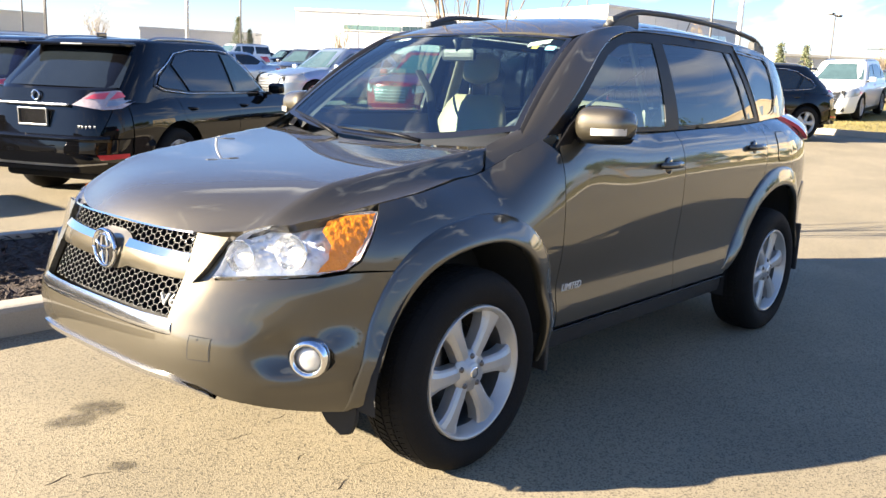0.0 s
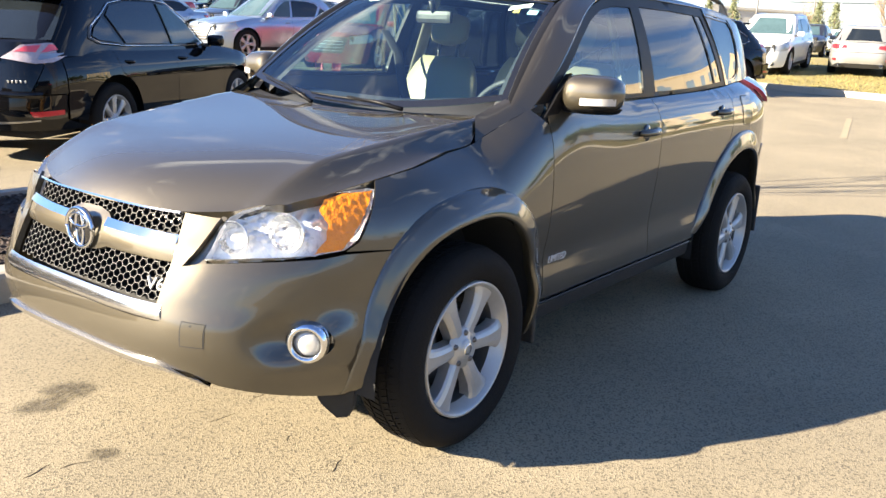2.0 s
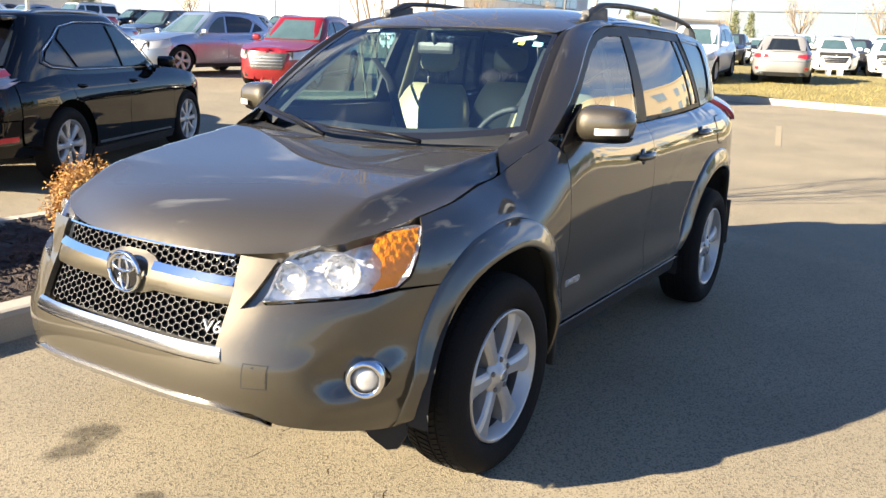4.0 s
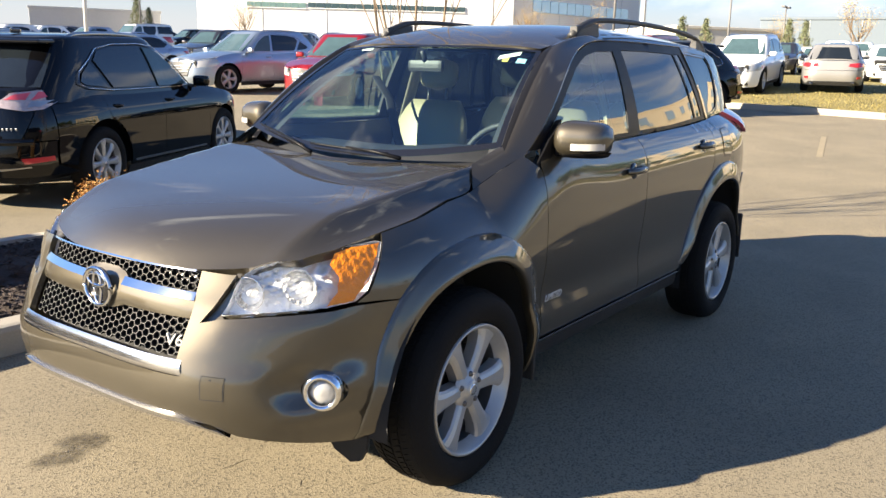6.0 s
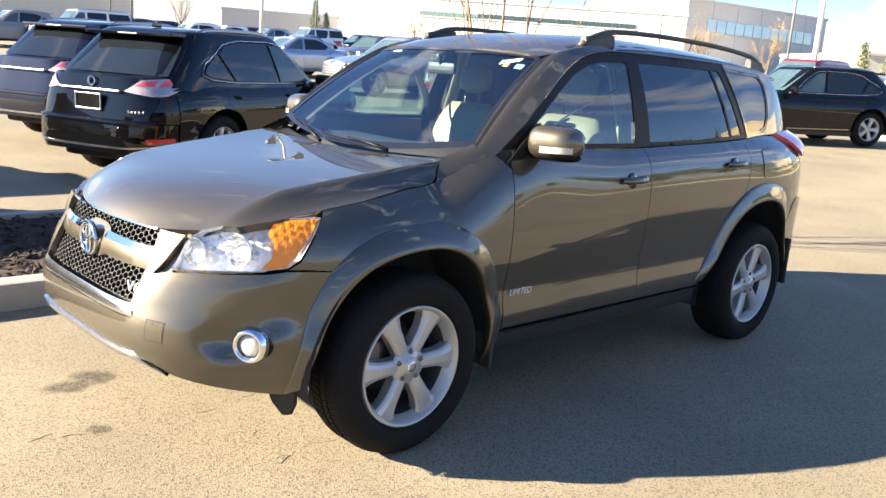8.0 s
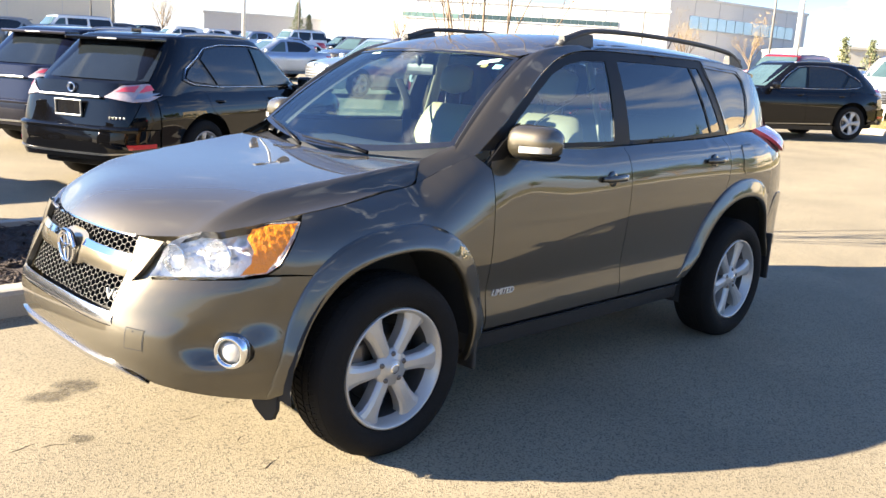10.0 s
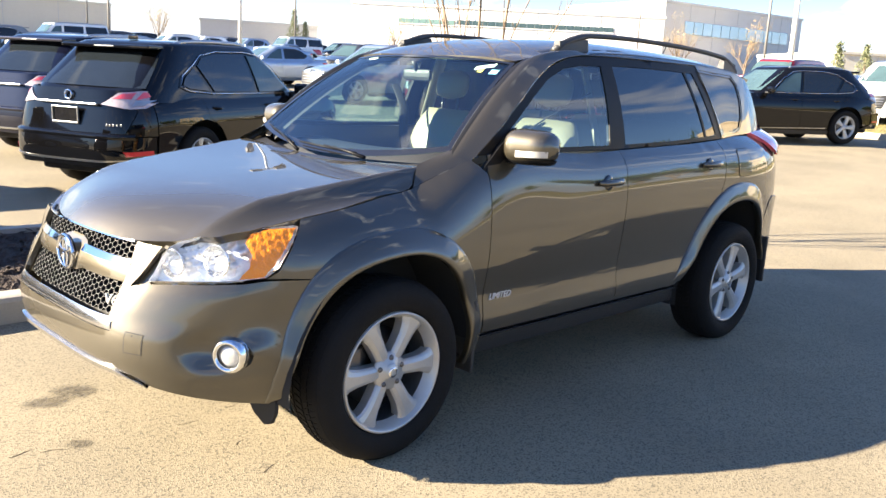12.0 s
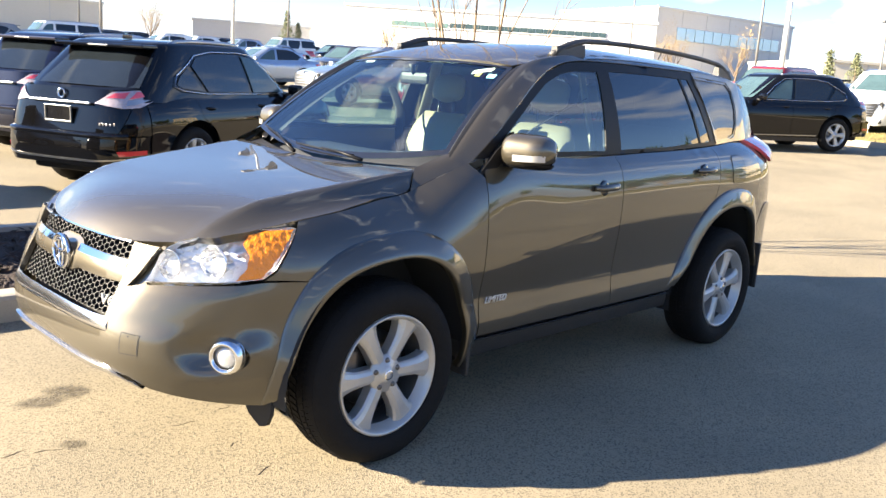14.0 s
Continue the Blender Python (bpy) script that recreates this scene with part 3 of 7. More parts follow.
def honeycomb(name, y0, y1, z0, z1, off, r=0.0128, wide=1.28):
    """A mesh of dark six-sided cells with a thin bright front rim; wide stretches the cells sideways."""
    cells = {}
    nx, nz = int((y1 - y0) / (r * 1.5 * wide)) + 2, int((z1 - z0) / (r * math.sqrt(3))) + 2
    for i in range(-1, nx):
        for j in range(-1, nz):
            cy, cz = y0 + i * r * 1.5 * wide, z0 + j * r * math.sqrt(3) + (r * math.sqrt(3) / 2 if i % 2 else 0)
            pts = [(cy + r * wide * math.cos(radians(60 * k)), cz + r * math.sin(radians(60 * k))) for k in range(6)]
            for k in range(6):
                p, q = pts[k], pts[(k + 1) % 6]
                if all(y0 <= c[0] <= y1 and z0 <= c[1] <= z1 for c in (p, q)):
                    cells[tuple(sorted((tuple(round(c, 4) for c in p), tuple(round(c, 4) for c in q))))] = (p, q)

    def bars(front, back, half):
        verts, faces = [], []
        for p, q in cells.values():
            d = Vector((q[0] - p[0], q[1] - p[1])).normalized()
            n = Vector((-d.y, d.x)) * half
            k = len(verts)
            for c in (p, q):
                for sx, dd in ((1, front), (-1, front), (-1, back), (1, back)):
                    yy, zz = c[0] + n.x * sx, c[1] + n.y * sx
                    verts.append((s_ring(u_y(yy, zz), zz)[0] - off + dd, -yy, zz))
            for i in range(4):
                j = (i + 1) % 4
                faces.append((k + i, k + j, k + 4 + j, k + 4 + i))
        return verts, faces

    mesh = link_mesh(name, *bars(0.0, 0.016, 0.0012), M_GRILLE, suv, "dark honeycomb grille", smooth=False)
    link_mesh("cell_rim", *bars(-0.0012, 0.0004, 0.0008), M_GRILLERIM, mesh, "thin silver edges of the cells", smooth=False)
    return mesh


honeycomb("upper_grille", -0.402, 0.402, 0.782, 0.846, -0.028)
honeycomb("lower_grille", -0.406, 0.406, 0.598, 0.712, -0.03)
panel("grille_plate", yz((-0.40, 0.812), (0.40, 0.812), (0.40, 0.853), (-0.40, 0.853)), s_ring, M_STEEL, suv, off=-0.042, thick=0.0, step=0.05, label="grey closed upper cells of the grille")


def s_bar(u, z):
    p = s_ring(u, z)
    t = (z - 0.75) / 0.042
    return (p[0] + 0.016 - 0.016 * math.sqrt(max(0.0, 1 - t * t * 0.95)), p[1], p[2])


panel("grille_bar", yz((0.41, 0.708), (0.41, 0.779), (0.13, 0.782), (0.085, 0.805), (0.04, 0.815), (-0.04, 0.815), (-0.085, 0.805), (-0.13, 0.782), (-0.41, 0.779), (-0.41, 0.708), (-0.12, 0.706), (-0.07, 0.690), (-0.03, 0.685), (0.03, 0.685), (0.07, 0.690), (0.12, 0.706)), s_bar, M_BODY, suv, step=0.02, thick=0.05)
for a, b in ((0.10, 0.405), (-0.405, -0.10)):
    panel("bright_strip", yz((a, 0.765), (b, 0.760), (b, 0.785), (a, 0.791)), s_bar, M_CHROME, suv, step=0.02, thick=0.012, off=0.006, label="chrome grille strip")


def s_low(u, z):
    p = s_ring(u, z)
    t = (z - 0.580) / 0.026
    return (p[0] + 0.008 - 0.013 * math.sqrt(max(0.0, 1 - t * t * 0.95)), p[1], p[2])


panel("bright_strip", yz((-0.438, 0.555), (0.438, 0.555), (0.425, 0.603), (-0.425, 0.603)), s_low, M_BRIGHT, suv, step=0.016, thick=0.03, label="satin silver strip under the grille")
panel("bright_strip", yz((-0.385, 0.842), (0.385, 0.842), (0.385, 0.851), (-0.385, 0.851)), s_ring, M_CHROME, suv, step=0.02, thick=0.02, off=0.0, label="chrome strip under the hood's edge")
emb = s_ring(0, 0.748)
badge = empty("badge", Matrix.Identity(4))
badge.parent = suv
lathe("badge_disc", [(0.0, -0.010), (0.050, -0.008), (0.062, 0.004)], M_GLOSSBLACK, badge, "x", 40, (emb[0] - 0.004, 0, 0.748))
for ry, rz, dz, rr in ((0.070, 0.060, 0.0, 0.0075), (0.050, 0.020, 0.024, 0.0055), (0.020, 0.054, 0.0, 0.0055)):
    pts = [(emb[0] - 0.014, ry * math.cos(t), 0.748 + dz + rz * math.sin(t)) for t in [2 * math.pi * k / 36 for k in range(37)]]
    tube("badge_ring", pts, rr, M_CHROME, badge, sides=8)
vb = s_ring(u_y(0.362, 0.65), 0.65)
letters("letters", "V6", 0.054, 0.005, Matrix.Translation((vb[0] + 0.016, vb[1], 0.644)) @ Matrix.Rotation(radians(-90 + 22), 4, "Z") @ Matrix.Rotation(radians(90), 4, "X"), M_LETTER, suv, "chrome V6 badge", 0.2)

# headlamps
h_out = yz((0.492, 0.728), (0.60, 0.738)) + uz((-0.56, 0.745), (-0.485, 0.755), (-0.445, 0.785), (-0.345, 0.922), (-0.365, 0.927), (-0.45, 0.920), (-0.55, 0.903), (-0.64, 0.884)) + yz((0.545, 0.868), (0.522, 0.848), (0.510, 0.815))
def s_lamp(u, z):
    return s_ring(u, z)


def s_bowl(u, z):
    """The lamp's silver inside, pressed into shallow upright flutes."""
    p = s_ring(u, z)
    return (p[0] + 0.0012 * math.sin(p[1] * 420), p[1], p[2])


def s_amber(u, z):
    """The amber corner: upright prisms that face forwards."""
    p = s_ring(u, z)
    return (p[0] - 0.004, p[1] * (0.990 + 0.008 * ((p[0] * 40 + 0.12 * math.sin(p[2] * 60)) % 1.0)), p[2])


for sg in (1, -1):
    lamp = empty("headlamp", Matrix.Identity(4))
    lamp.parent = suv
    lamp["label"] = "clear headlamp with an amber corner"
    q = lambda pts: [(sg * u, z) for u, z in pts]
    panel("lamp_bowl", q(h_out), s_bowl, M_LAMPSILVER, lamp, off=-0.042, thick=0.0, step=0.012)
    panel("lamp_wall", q(h_out), s_lamp, M_LAMPSILVER, lamp, off=-0.002, thick=0.06, step=0.03, holes=(q(shrunk(resample(h_out, 0.03), 0.004)),))
    am = uz((-0.565, 0.748), (-0.487, 0.757), (-0.455, 0.792), (-0.350, 0.919), (-0.44, 0.915), (-0.50, 0.900), (-0.525, 0.87), (-0.515, 0.83), (-0.53, 0.79))
    panel("amber_reflector", q(am), s_amber, M_AMBER, lamp, off=-0.0015, thick=0.0, step=0.009)
    panel("lens", q(h_out), s_lamp, M_LENS, lamp, off=0.002, thick=0.0, step=0.025).visible_shadow = False
    for hy, hz, r in ((0.545, 0.790, 0.050), (0.655, 0.808, 0.055)):
        uu = u_y(hy, hz)
        c = Vector(s_lamp(sg * uu, hz))
        m = Matrix.Translation(c + Vector((0.030, sg * 0.010, 0))) @ Matrix.Rotation(radians(20 * sg), 4, "Z")
        o = lathe("reflector", [(0.014, 0.028), (0.026, 0.020), (r * 0.8, 0.0), (r * 0.99, -0.022), (r, -0.024), (r * 1.02, -0.020)], M_REFLECTOR, lamp, "x", 28)
        o.data.transform(m)
        o = lathe("bulb", [(0.0, -0.022), (0.008, -0.018), (0.012, 0.0), (0.012, 0.03)], M_WHITEPLASTIC, lamp, "x", 14)
        o.data.transform(m)
    panel("lamp_surround", q(yz((0.435, 0.705), (0.505, 0.718), (0.494, 0.730), (0.516, 0.850), (0.50, 0.852))), s_ring, M_BODY, suv, off=-0.012, thick=0.01, step=0.02)

# hood, fenders, doors, quarters
front = [(-0.802 + 0.115 * (abs(y) / 0.52) ** 2.2, y) for y in [k * 0.04 for k in range(0, 14)]]
edge = front + [(-0.60, s_hoody(-0.60)), (-0.5, s_hoody(-0.5)), (-0.40, s_hoody(-0.40))] + [(x, s_hoody(x)) for x in (-0.35, -0.25, -0.15, -0.05, 0.05, 0.15, 0.20, 0.25)] + [(0.292, 0.660), (0.290, 0.5), (0.268, 0.3), (0.256, 0.1), (0.254, 0.0)]
hood_poly = edge + [(x, -y) for x, y in edge[::-1] if y > 1e-6]
panel("hood", hood_poly, s_hood, M_BODY, suv, step=0.018, thick=0.03, gap=0.0025, middle=(0, 0, 0.2))
fender = uz((-0.352, 0.915), (-0.445, 0.78), (-0.485, 0.752), (-0.42, 0.750), (-0.30, 0.742)) + uz(*opening(0, LIP_F, 122, 8, 14)) + uz((0.425, 0.30), (0.50, 0.30), (0.505, 0.6), (0.515, 0.9), (0.52, 1.08), (0.47, 1.135)) + uz((0.40, s_zs(0.40)), (0.32, s_zs(0.32)), (0.26, s_zs(0.26))) + uz(*[(x, s_zs(x)) for x in (0.20, 0.15, 0.05, -0.05, -0.15, -0.25, -0.33)])
panel("fender", fender, s_ring, M_BODY, suv, mirror=True, **thick_side)
door_front = uz((0.505, 0.412), (1.475, 0.412), (1.483, 0.7), (1.49, 1.0), (1.492, s_zs(1.492))) + uz(*[(x, s_zs(x)) for x in (1.2, 0.9, 0.7, 0.55)]) + uz((0.52, 1.09), (0.515, 0.9), (0.505, 0.6))
door_rear = uz((1.475, 0.412), (2.06, 0.412)) + uz(*opening(WB, LIP_R, 170, 121, 9)) + uz((2.43, 0.87), (2.47, 0.97), (2.505, s_zs(2.505)), (2.2, s_zs(2.2)), (1.9, s_zs(1.9)), (1.7, s_zs(1.7)), (1.492, s_zs(1.492)), (1.49, 1.0), (1.483, 0.7))
for nm, pl in (("front_door", door_front), ("rear_door", door_rear)):
    d = panel(nm, pl, s_ring, M_BODY, suv, **thick_side)
    mirrored(d)
quarter = uz(*opening(WB, LIP_R, 121, 5, 12)) + uz((3.25, 0.42), (3.33, 0.75), (3.335, 1.02), (3.20, 1.14), (3.10, s_zs(3.10) - 0.003), (2.9, s_zs(2.9)), (2.7, s_zs(2.7)), (2.505, s_zs(2.505)), (2.47, 0.97), (2.43, 0.87))
panel("quarter_panel", quarter, s_ring, M_BODY, suv, mirror=True, **thick_side)
fd = uz((2.655, 0.985), (2.77, 0.988), (2.79, 1.01), (2.785, 1.12), (2.765, 1.142), (2.66, 1.14), (2.64, 1.12), (2.635, 1.005))
panel("fuel_gap", fd, s_ring, M_SHADOW, suv, thick=0.0, off=0.0012, step=0.02, gap=-0.003)
panel("fuel_door", fd, s_ring, M_BODY, suv, thick=0.002, off=0.003, step=0.02, gap=0.001)
sill = uz((0.425, 0.312), (2.09, 0.312), (2.05, 0.403), (0.425, 0.403))
panel("sill", sill, s_ring, M_PLASTIC, suv, mirror=True, off=-0.004, label="black plastic sill under the doors", **thick_side)
# near-black sheet that puts shade behind the sill into its colour
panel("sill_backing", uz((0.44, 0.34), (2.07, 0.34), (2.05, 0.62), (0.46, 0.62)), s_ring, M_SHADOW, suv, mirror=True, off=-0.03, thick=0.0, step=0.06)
panel("sill_trim", uz((0.46, 0.398), (2.05, 0.398), (2.05, 0.408), (0.46, 0.408)), s_ring, M_GLOSSBLACK, suv, mirror=True, off=0.012, step=0.03, thick=0.012)
rear_bumper = uz(*opening(WB, LIP_R, 32, 16, 4)) + uz((3.16, 0.47), (3.30, 0.475)) + [(4.70, 0.475), (4.70, 0.80)] + uz((3.40, 0.81), (3.25, 0.835), (3.17, 0.80), (3.13, 0.72))


def s_rearbump(u, z):
    """The rear bumper: it stands out most at its upper edge."""
    p = s_ring(u, z)
    k = clamp((abs(u) - 3.85) / 0.45)
    k = k * k * (3 - 2 * k) * (0.012 * math.exp(-((z - 0.78) / 0.07) ** 2) + 0.02)
    q = clamp((abs(u) - 3.76) / 0.35)
    return (p[0] + k, p[1] * (1 + 0.55 * k + 0.014 * q * q * (3 - 2 * q)), z)


panel("rear_bumper", rear_bumper, s_rearbump, M_BODY, suv, mirror=True, off=-0.004, **thick_side)
panel("rear_valance", uz((3.11, 0.37), (3.25, 0.36)) + [(4.70, 0.36), (4.70, 0.485)] + uz((3.30, 0.485), (3.13, 0.485)), s_ring, M_PLASTIC, suv, mirror=True, off=-0.004, label="black plastic lower rear bumper", **thick_side)
panel("tailgate", uz((3.335, 0.755)) + [(4.70, 0.755), (4.70, 1.228)] + uz((3.32, 1.228), (3.42, 1.10), (3.42, 1.02), (3.335, 1.02)), s_ring, M_BODY, suv, mirror=True, **thick_side)


def s_taillamp(u, z):
    """The tail lamp swells out of the corner of the body."""
    p = s_ring(u, z)
    k = clamp((abs(u) - 3.80) / 0.25)
    k = 0.045 * k * k * (3 - 2 * k) * clamp((z - 1.06) / 0.10)
    return (p[0] + k * 0.6, p[1] * (1 + k), z)


panel("tail_lamp", uz((2.985, 1.240), (3.05, 1.192), (3.14, 1.138), (3.25, 1.092), (3.37, 1.080), (3.50, 1.10), (3.53, 1.16), (3.47, 1.245), (3.34, 1.262), (3.16, 1.250)), s_taillamp, M_TAILPINK, suv, mirror=True, off=0.012, step=0.03, thick=0.02, label="red tail lamp")

# wheel-arch flares
def flare(hx, a0, a1, lip, out, low, fade=0.0):
    rows = []
    for k in range(57):
        d = a0 + (a1 - a0) * k / 56
        a = radians(d)
        r0, r1 = lip(d), out(d)
        row = []
        for f, o in ((1.0, -0.006), (0.985, 0.004), (0.95, 0.009), (0.80, 0.014), (0.55, 0.023), (0.30, 0.031), (0.10, 0.035), (0.03, 0.032), (0.0, 0.024), (0.02, 0.0)):
            r = r0 + (r1 - r0) * f
            x, z = hx + r * math.cos(a), max(low, HUB + r * math.sin(a))
            w = s_half(clamp(x, -0.62, 3.3), z)
            row.append((x, -(w + o * clamp(0.12 + (a0 - d) / (fade + 0.01))), z))
        rows.append(row)
    mirrored(skin("arch_flare", rows, M_BODY, suv))


flare(0.0, 186, -8, LIP_F, OUT_F, 0.285)
flare(WB, 172, 12, LIP_R, OUT_R, 0.415, 16.0)

# cabin: roof, rails of the body, glass
roof_side = [(x, s_roofw(x) - 0.03) for x in (0.99, 1.12, 1.3, 1.6, 1.9, 2.2, 2.5, 2.8, 3.1, 3.32)]
roof_poly = [(0.874 + 0.07 * (y / 0.567) ** 2, y) for y in (-0.555, -0.5, -0.4, -0.2, 0, 0.2, 0.4, 0.5, 0.555)] + roof_side + [(x, -y) for x, y in roof_side[::-1]]
panel("roof", roof_poly, s_roof, M_BODY, suv, step=0.06, thick=0.02, middle=(2, 0, 1), gap=0.001)
A_pts, B_pts = [], []
for b in [-0.07, 0.0, 0.12, 0.25, 0.4, 0.55, 0.7, 0.85, 0.97]:
    A_pts.append(s_screen(-1.0, b))
for x in (1.05, 1.25, 1.5, 1.8, 2.1, 2.4, 2.7, 2.9, 3.05):
    A_pts.append(s_roof(x, -(s_roofw(x) - 0.03)))
B_zx = Curve([0.50, 0.62, 0.75, 0.90, 1.05, 1.25, 1.5, 2.0, 2.4, 2.8, 3.0, 3.1], [1.148, 1.245, 1.345, 1.448, 1.528, 1.585, 1.602, 1.604, 1.602, 1.592, 1.57, 1.55])
for x in (0.44, 0.49, 0.565, 0.65, 0.75, 0.86, 0.97, 1.08, 1.18, 1.28, 1.4, 1.6, 1.85, 2.15, 2.45, 2.72, 2.92, 3.07):
    B_pts.append(s_side(x, B_zx(x)))
ca = [Curve(range(len(A_pts)), [p[i] for p in A_pts]) for i in range(3)]
cb = [Curve(range(len(B_pts)), [p[i] for p in B_pts]) for i in range(3)]
rows = []
for k in range(81):
    t = k / 80 * (len(A_pts) - 1)
    a, b = Vector([c(t) for c in ca]), Vector([c(t) for c in cb])
    out = Vector((-0.12, -0.86, 0.48)).normalized()
    row = []
    for j in range(21):
        f = j / 20
        p = a.lerp(b, f) + out * (0.012 + 0.022 * clamp((t - 1.0) / 5.0)) * (math.sin(math.pi * f ** 0.45) if t < 10 else 0.2 * (1 - (2 * f - 1) ** 2))
        row.append(p)
    row.append(b + Vector((0, 0.03, 0)))
    rows.append(row)
mirrored(skin("roof_side", [r[2:] for r in rows], M_BODY, suv, "", turn=True))
mirrored(skin("screen_moulding", [r[:3] for r in rows[:41]], M_FRAME, suv, "black windscreen moulding", turn=True))
mirrored(skin("roof_edge", [r[:3] for r in rows[40:]], M_BODY, suv, "", turn=True))
# door frames and window glass
win_f = [(0.615, 1.192), (1.0, 1.178), (1.43, 1.178), (1.475, 1.553), (1.30, 1.548), (1.16, 1.525), (1.02, 1.472), (0.88, 1.388), (0.74, 1.288)]
win_r = [(1.565, 1.182), (2.0, 1.192), (2.525, 1.220), (2.44, 1.40), (2.365, 1.558), (1.9, 1.563), (1.575, 1.560)]
win_q = [(2.63, 1.228), (2.80, 1.238), (2.875, 1.262), (2.915, 1.32), (2.935, 1.42), (2.925, 1.51), (2.88, 1.55), (2.43, 1.567), (2.50, 1.45)]
frame_all = [(0.50, 1.150), (0.9, 1.153), (1.5, 1.158), (2.0, 1.172), (2.60, 1.198)] + [(x, B_zx(x)) for x in (2.425, 2.1, 1.8, 1.5, 1.25, 1.05, 0.90, 0.75, 0.62)]
panel("window_frame", frame_all, s_side, M_FRAME, suv, holes=(win_f, win_r), step=0.035, thick=0.02, off=-0.004, gap=0.001, mirror=True)
quarter_up = [(2.60, 1.198), (2.8, 1.212), (3.10, 1.226), (3.25, 1.232), (3.22, 1.35), (3.17, 1.46), (3.10, 1.55), (2.9, B_zx(2.9)), (2.7, B_zx(2.7)), (2.425, B_zx(2.425))]
panel("quarter_panel", quarter_up, s_side, M_BODY, suv, holes=(shrunk(resample(win_q, 0.04), -0.012),), step=0.035, thick=0.02, gap=0.001, mirror=True)
panel("window_frame", shrunk(resample(win_q, 0.04), -0.014), s_side, M_GLOSSBLACK, suv, holes=(win_q,), step=0.03, thick=0.01, off=-0.003, gap=0.0, mirror=True)
for nm, pl, gm, lb in (("side_window", win_f, M_SIDEGLASS, "clear front side window"), ("side_window", win_r, M_PRIVACY, "dark tinted rear side window"), ("side_window", win_q, M_PRIVACY, "dark tinted quarter window")):
    g = panel(nm, shrunk(pl, -0.006), s_side, gm, suv, step=0.05, thick=0.0, off=-0.008, label=lb)
    g2 = mirrored(g)
    if gm is M_SIDEGLASS:
        g.visible_shadow = g2.visible_shadow = False
bar = [(2.385, 1.205), (2.405, 1.206), (2.285, 1.56), (2.262, 1.56)]
panel("window_bar", bar, s_side, M_FRAME, suv, step=0.03, thick=0.012, off=-0.004, gap=0.0, mirror=True)
rows = [[s_screen(-0.985 + 1.97 * i / 24, j / 14) for i in range(25)] for j in range(15)]
wsg = skin("windscreen", rows, M_GLASS, suv, "clear windscreen", turn=True)
wsg.visible_shadow = False
for a0, a1, b0, b1 in ((-1.0, -0.965, 0, 1), (0.965, 1.0, 0, 1), (-0.965, 0.965, 0.0, 0.05), (-0.965, 0.965, 0.975, 1.0)):
    rows = [[Vector(s_screen(a0 + (a1 - a0) * i / 12, b0 + (b1 - b0) * j / 12)) + Vector((-0.002, 0, 0.002)) for i in range(13)] for j in range(13)]
    skin("screen_edge", rows, M_GLOSSBLACK, suv, "black edge band of the windscreen")
rg = [[(3.30 - 0.20 * j / 6, 0.66 * (i / 5 - 1) * (1 - 0.13 * j / 6), 1.235 + 0.33 * j / 6) for i in range(11)] for j in range(7)]
skin("rear_window", rg, M_PRIVACY, suv, "dark tinted rear window")
part("spoiler", box_bm(0.20, 0.92, 0.03, 0.013, (3.18, 0, 1.578)), M_BODY, suv)
# the painted corner between hood, fender and windscreen pillar
rows = []
for k in range(9):
    f = k / 8
    inner = Vector((0.272, -0.664, 1.106)).lerp(Vector((0.445, -0.690, 1.172)), f)
    x = 0.215 + 0.30 * f
    outer = Vector((x, -s_half(x, s_zs(x)) + 0.002, s_zs(x) - 0.003))
    rows.append([inner.lerp(outer, j / 6) + Vector((0, 0, 0.012 * math.sin(math.pi * j / 6) * (0.3 + f))) for j in range(7)])
mirrored(skin("cowl_corner", rows, M_BODY, suv))
# cowl and wipers
rows = [[(0.17 + 0.10 * j / 4 + 0.11 * a * a, 0.655 * a, 1.044 + 0.005 * j + 0.035 * a * a) for a in [i / 10 - 1 for i in range(21)]] for j in range(6)]
skin("cowl", rows, M_PLASTIC, suv, "black plastic cowl panel")
for a0, b0, a1, b1 in ((-0.34, 0.004, 0.30, 0.030), (0.34, 0.004, 0.90, 0.040)):
    wp = empty("wiper", Matrix.Identity(4))
    wp.parent = suv
    pts = [Vector(s_screen(a0 + (a1 - a0) * k / 10, b0 + (b1 - b0) * k / 10 + 0.012 * math.sin(math.pi * k / 10))) + Vector((-0.014, 0, 0.012)) for k in range(11)]
    tube("wiper_blade", pts, 0.0028, M_FRAME, wp, flat=1.6)
    arm = [Vector(s_screen(a0 - 0.10, -0.03)) + Vector((-0.02, 0, 0.012)), Vector(s_screen(a0 + 0.1, 0.0)) + Vector((-0.02, 0, 0.024)), pts[5] + Vector((-0.006, 0, 0.008))]
    tube("wiper_arm", arm, [0.009, 0.006, 0.004], M_FRAME, wp)

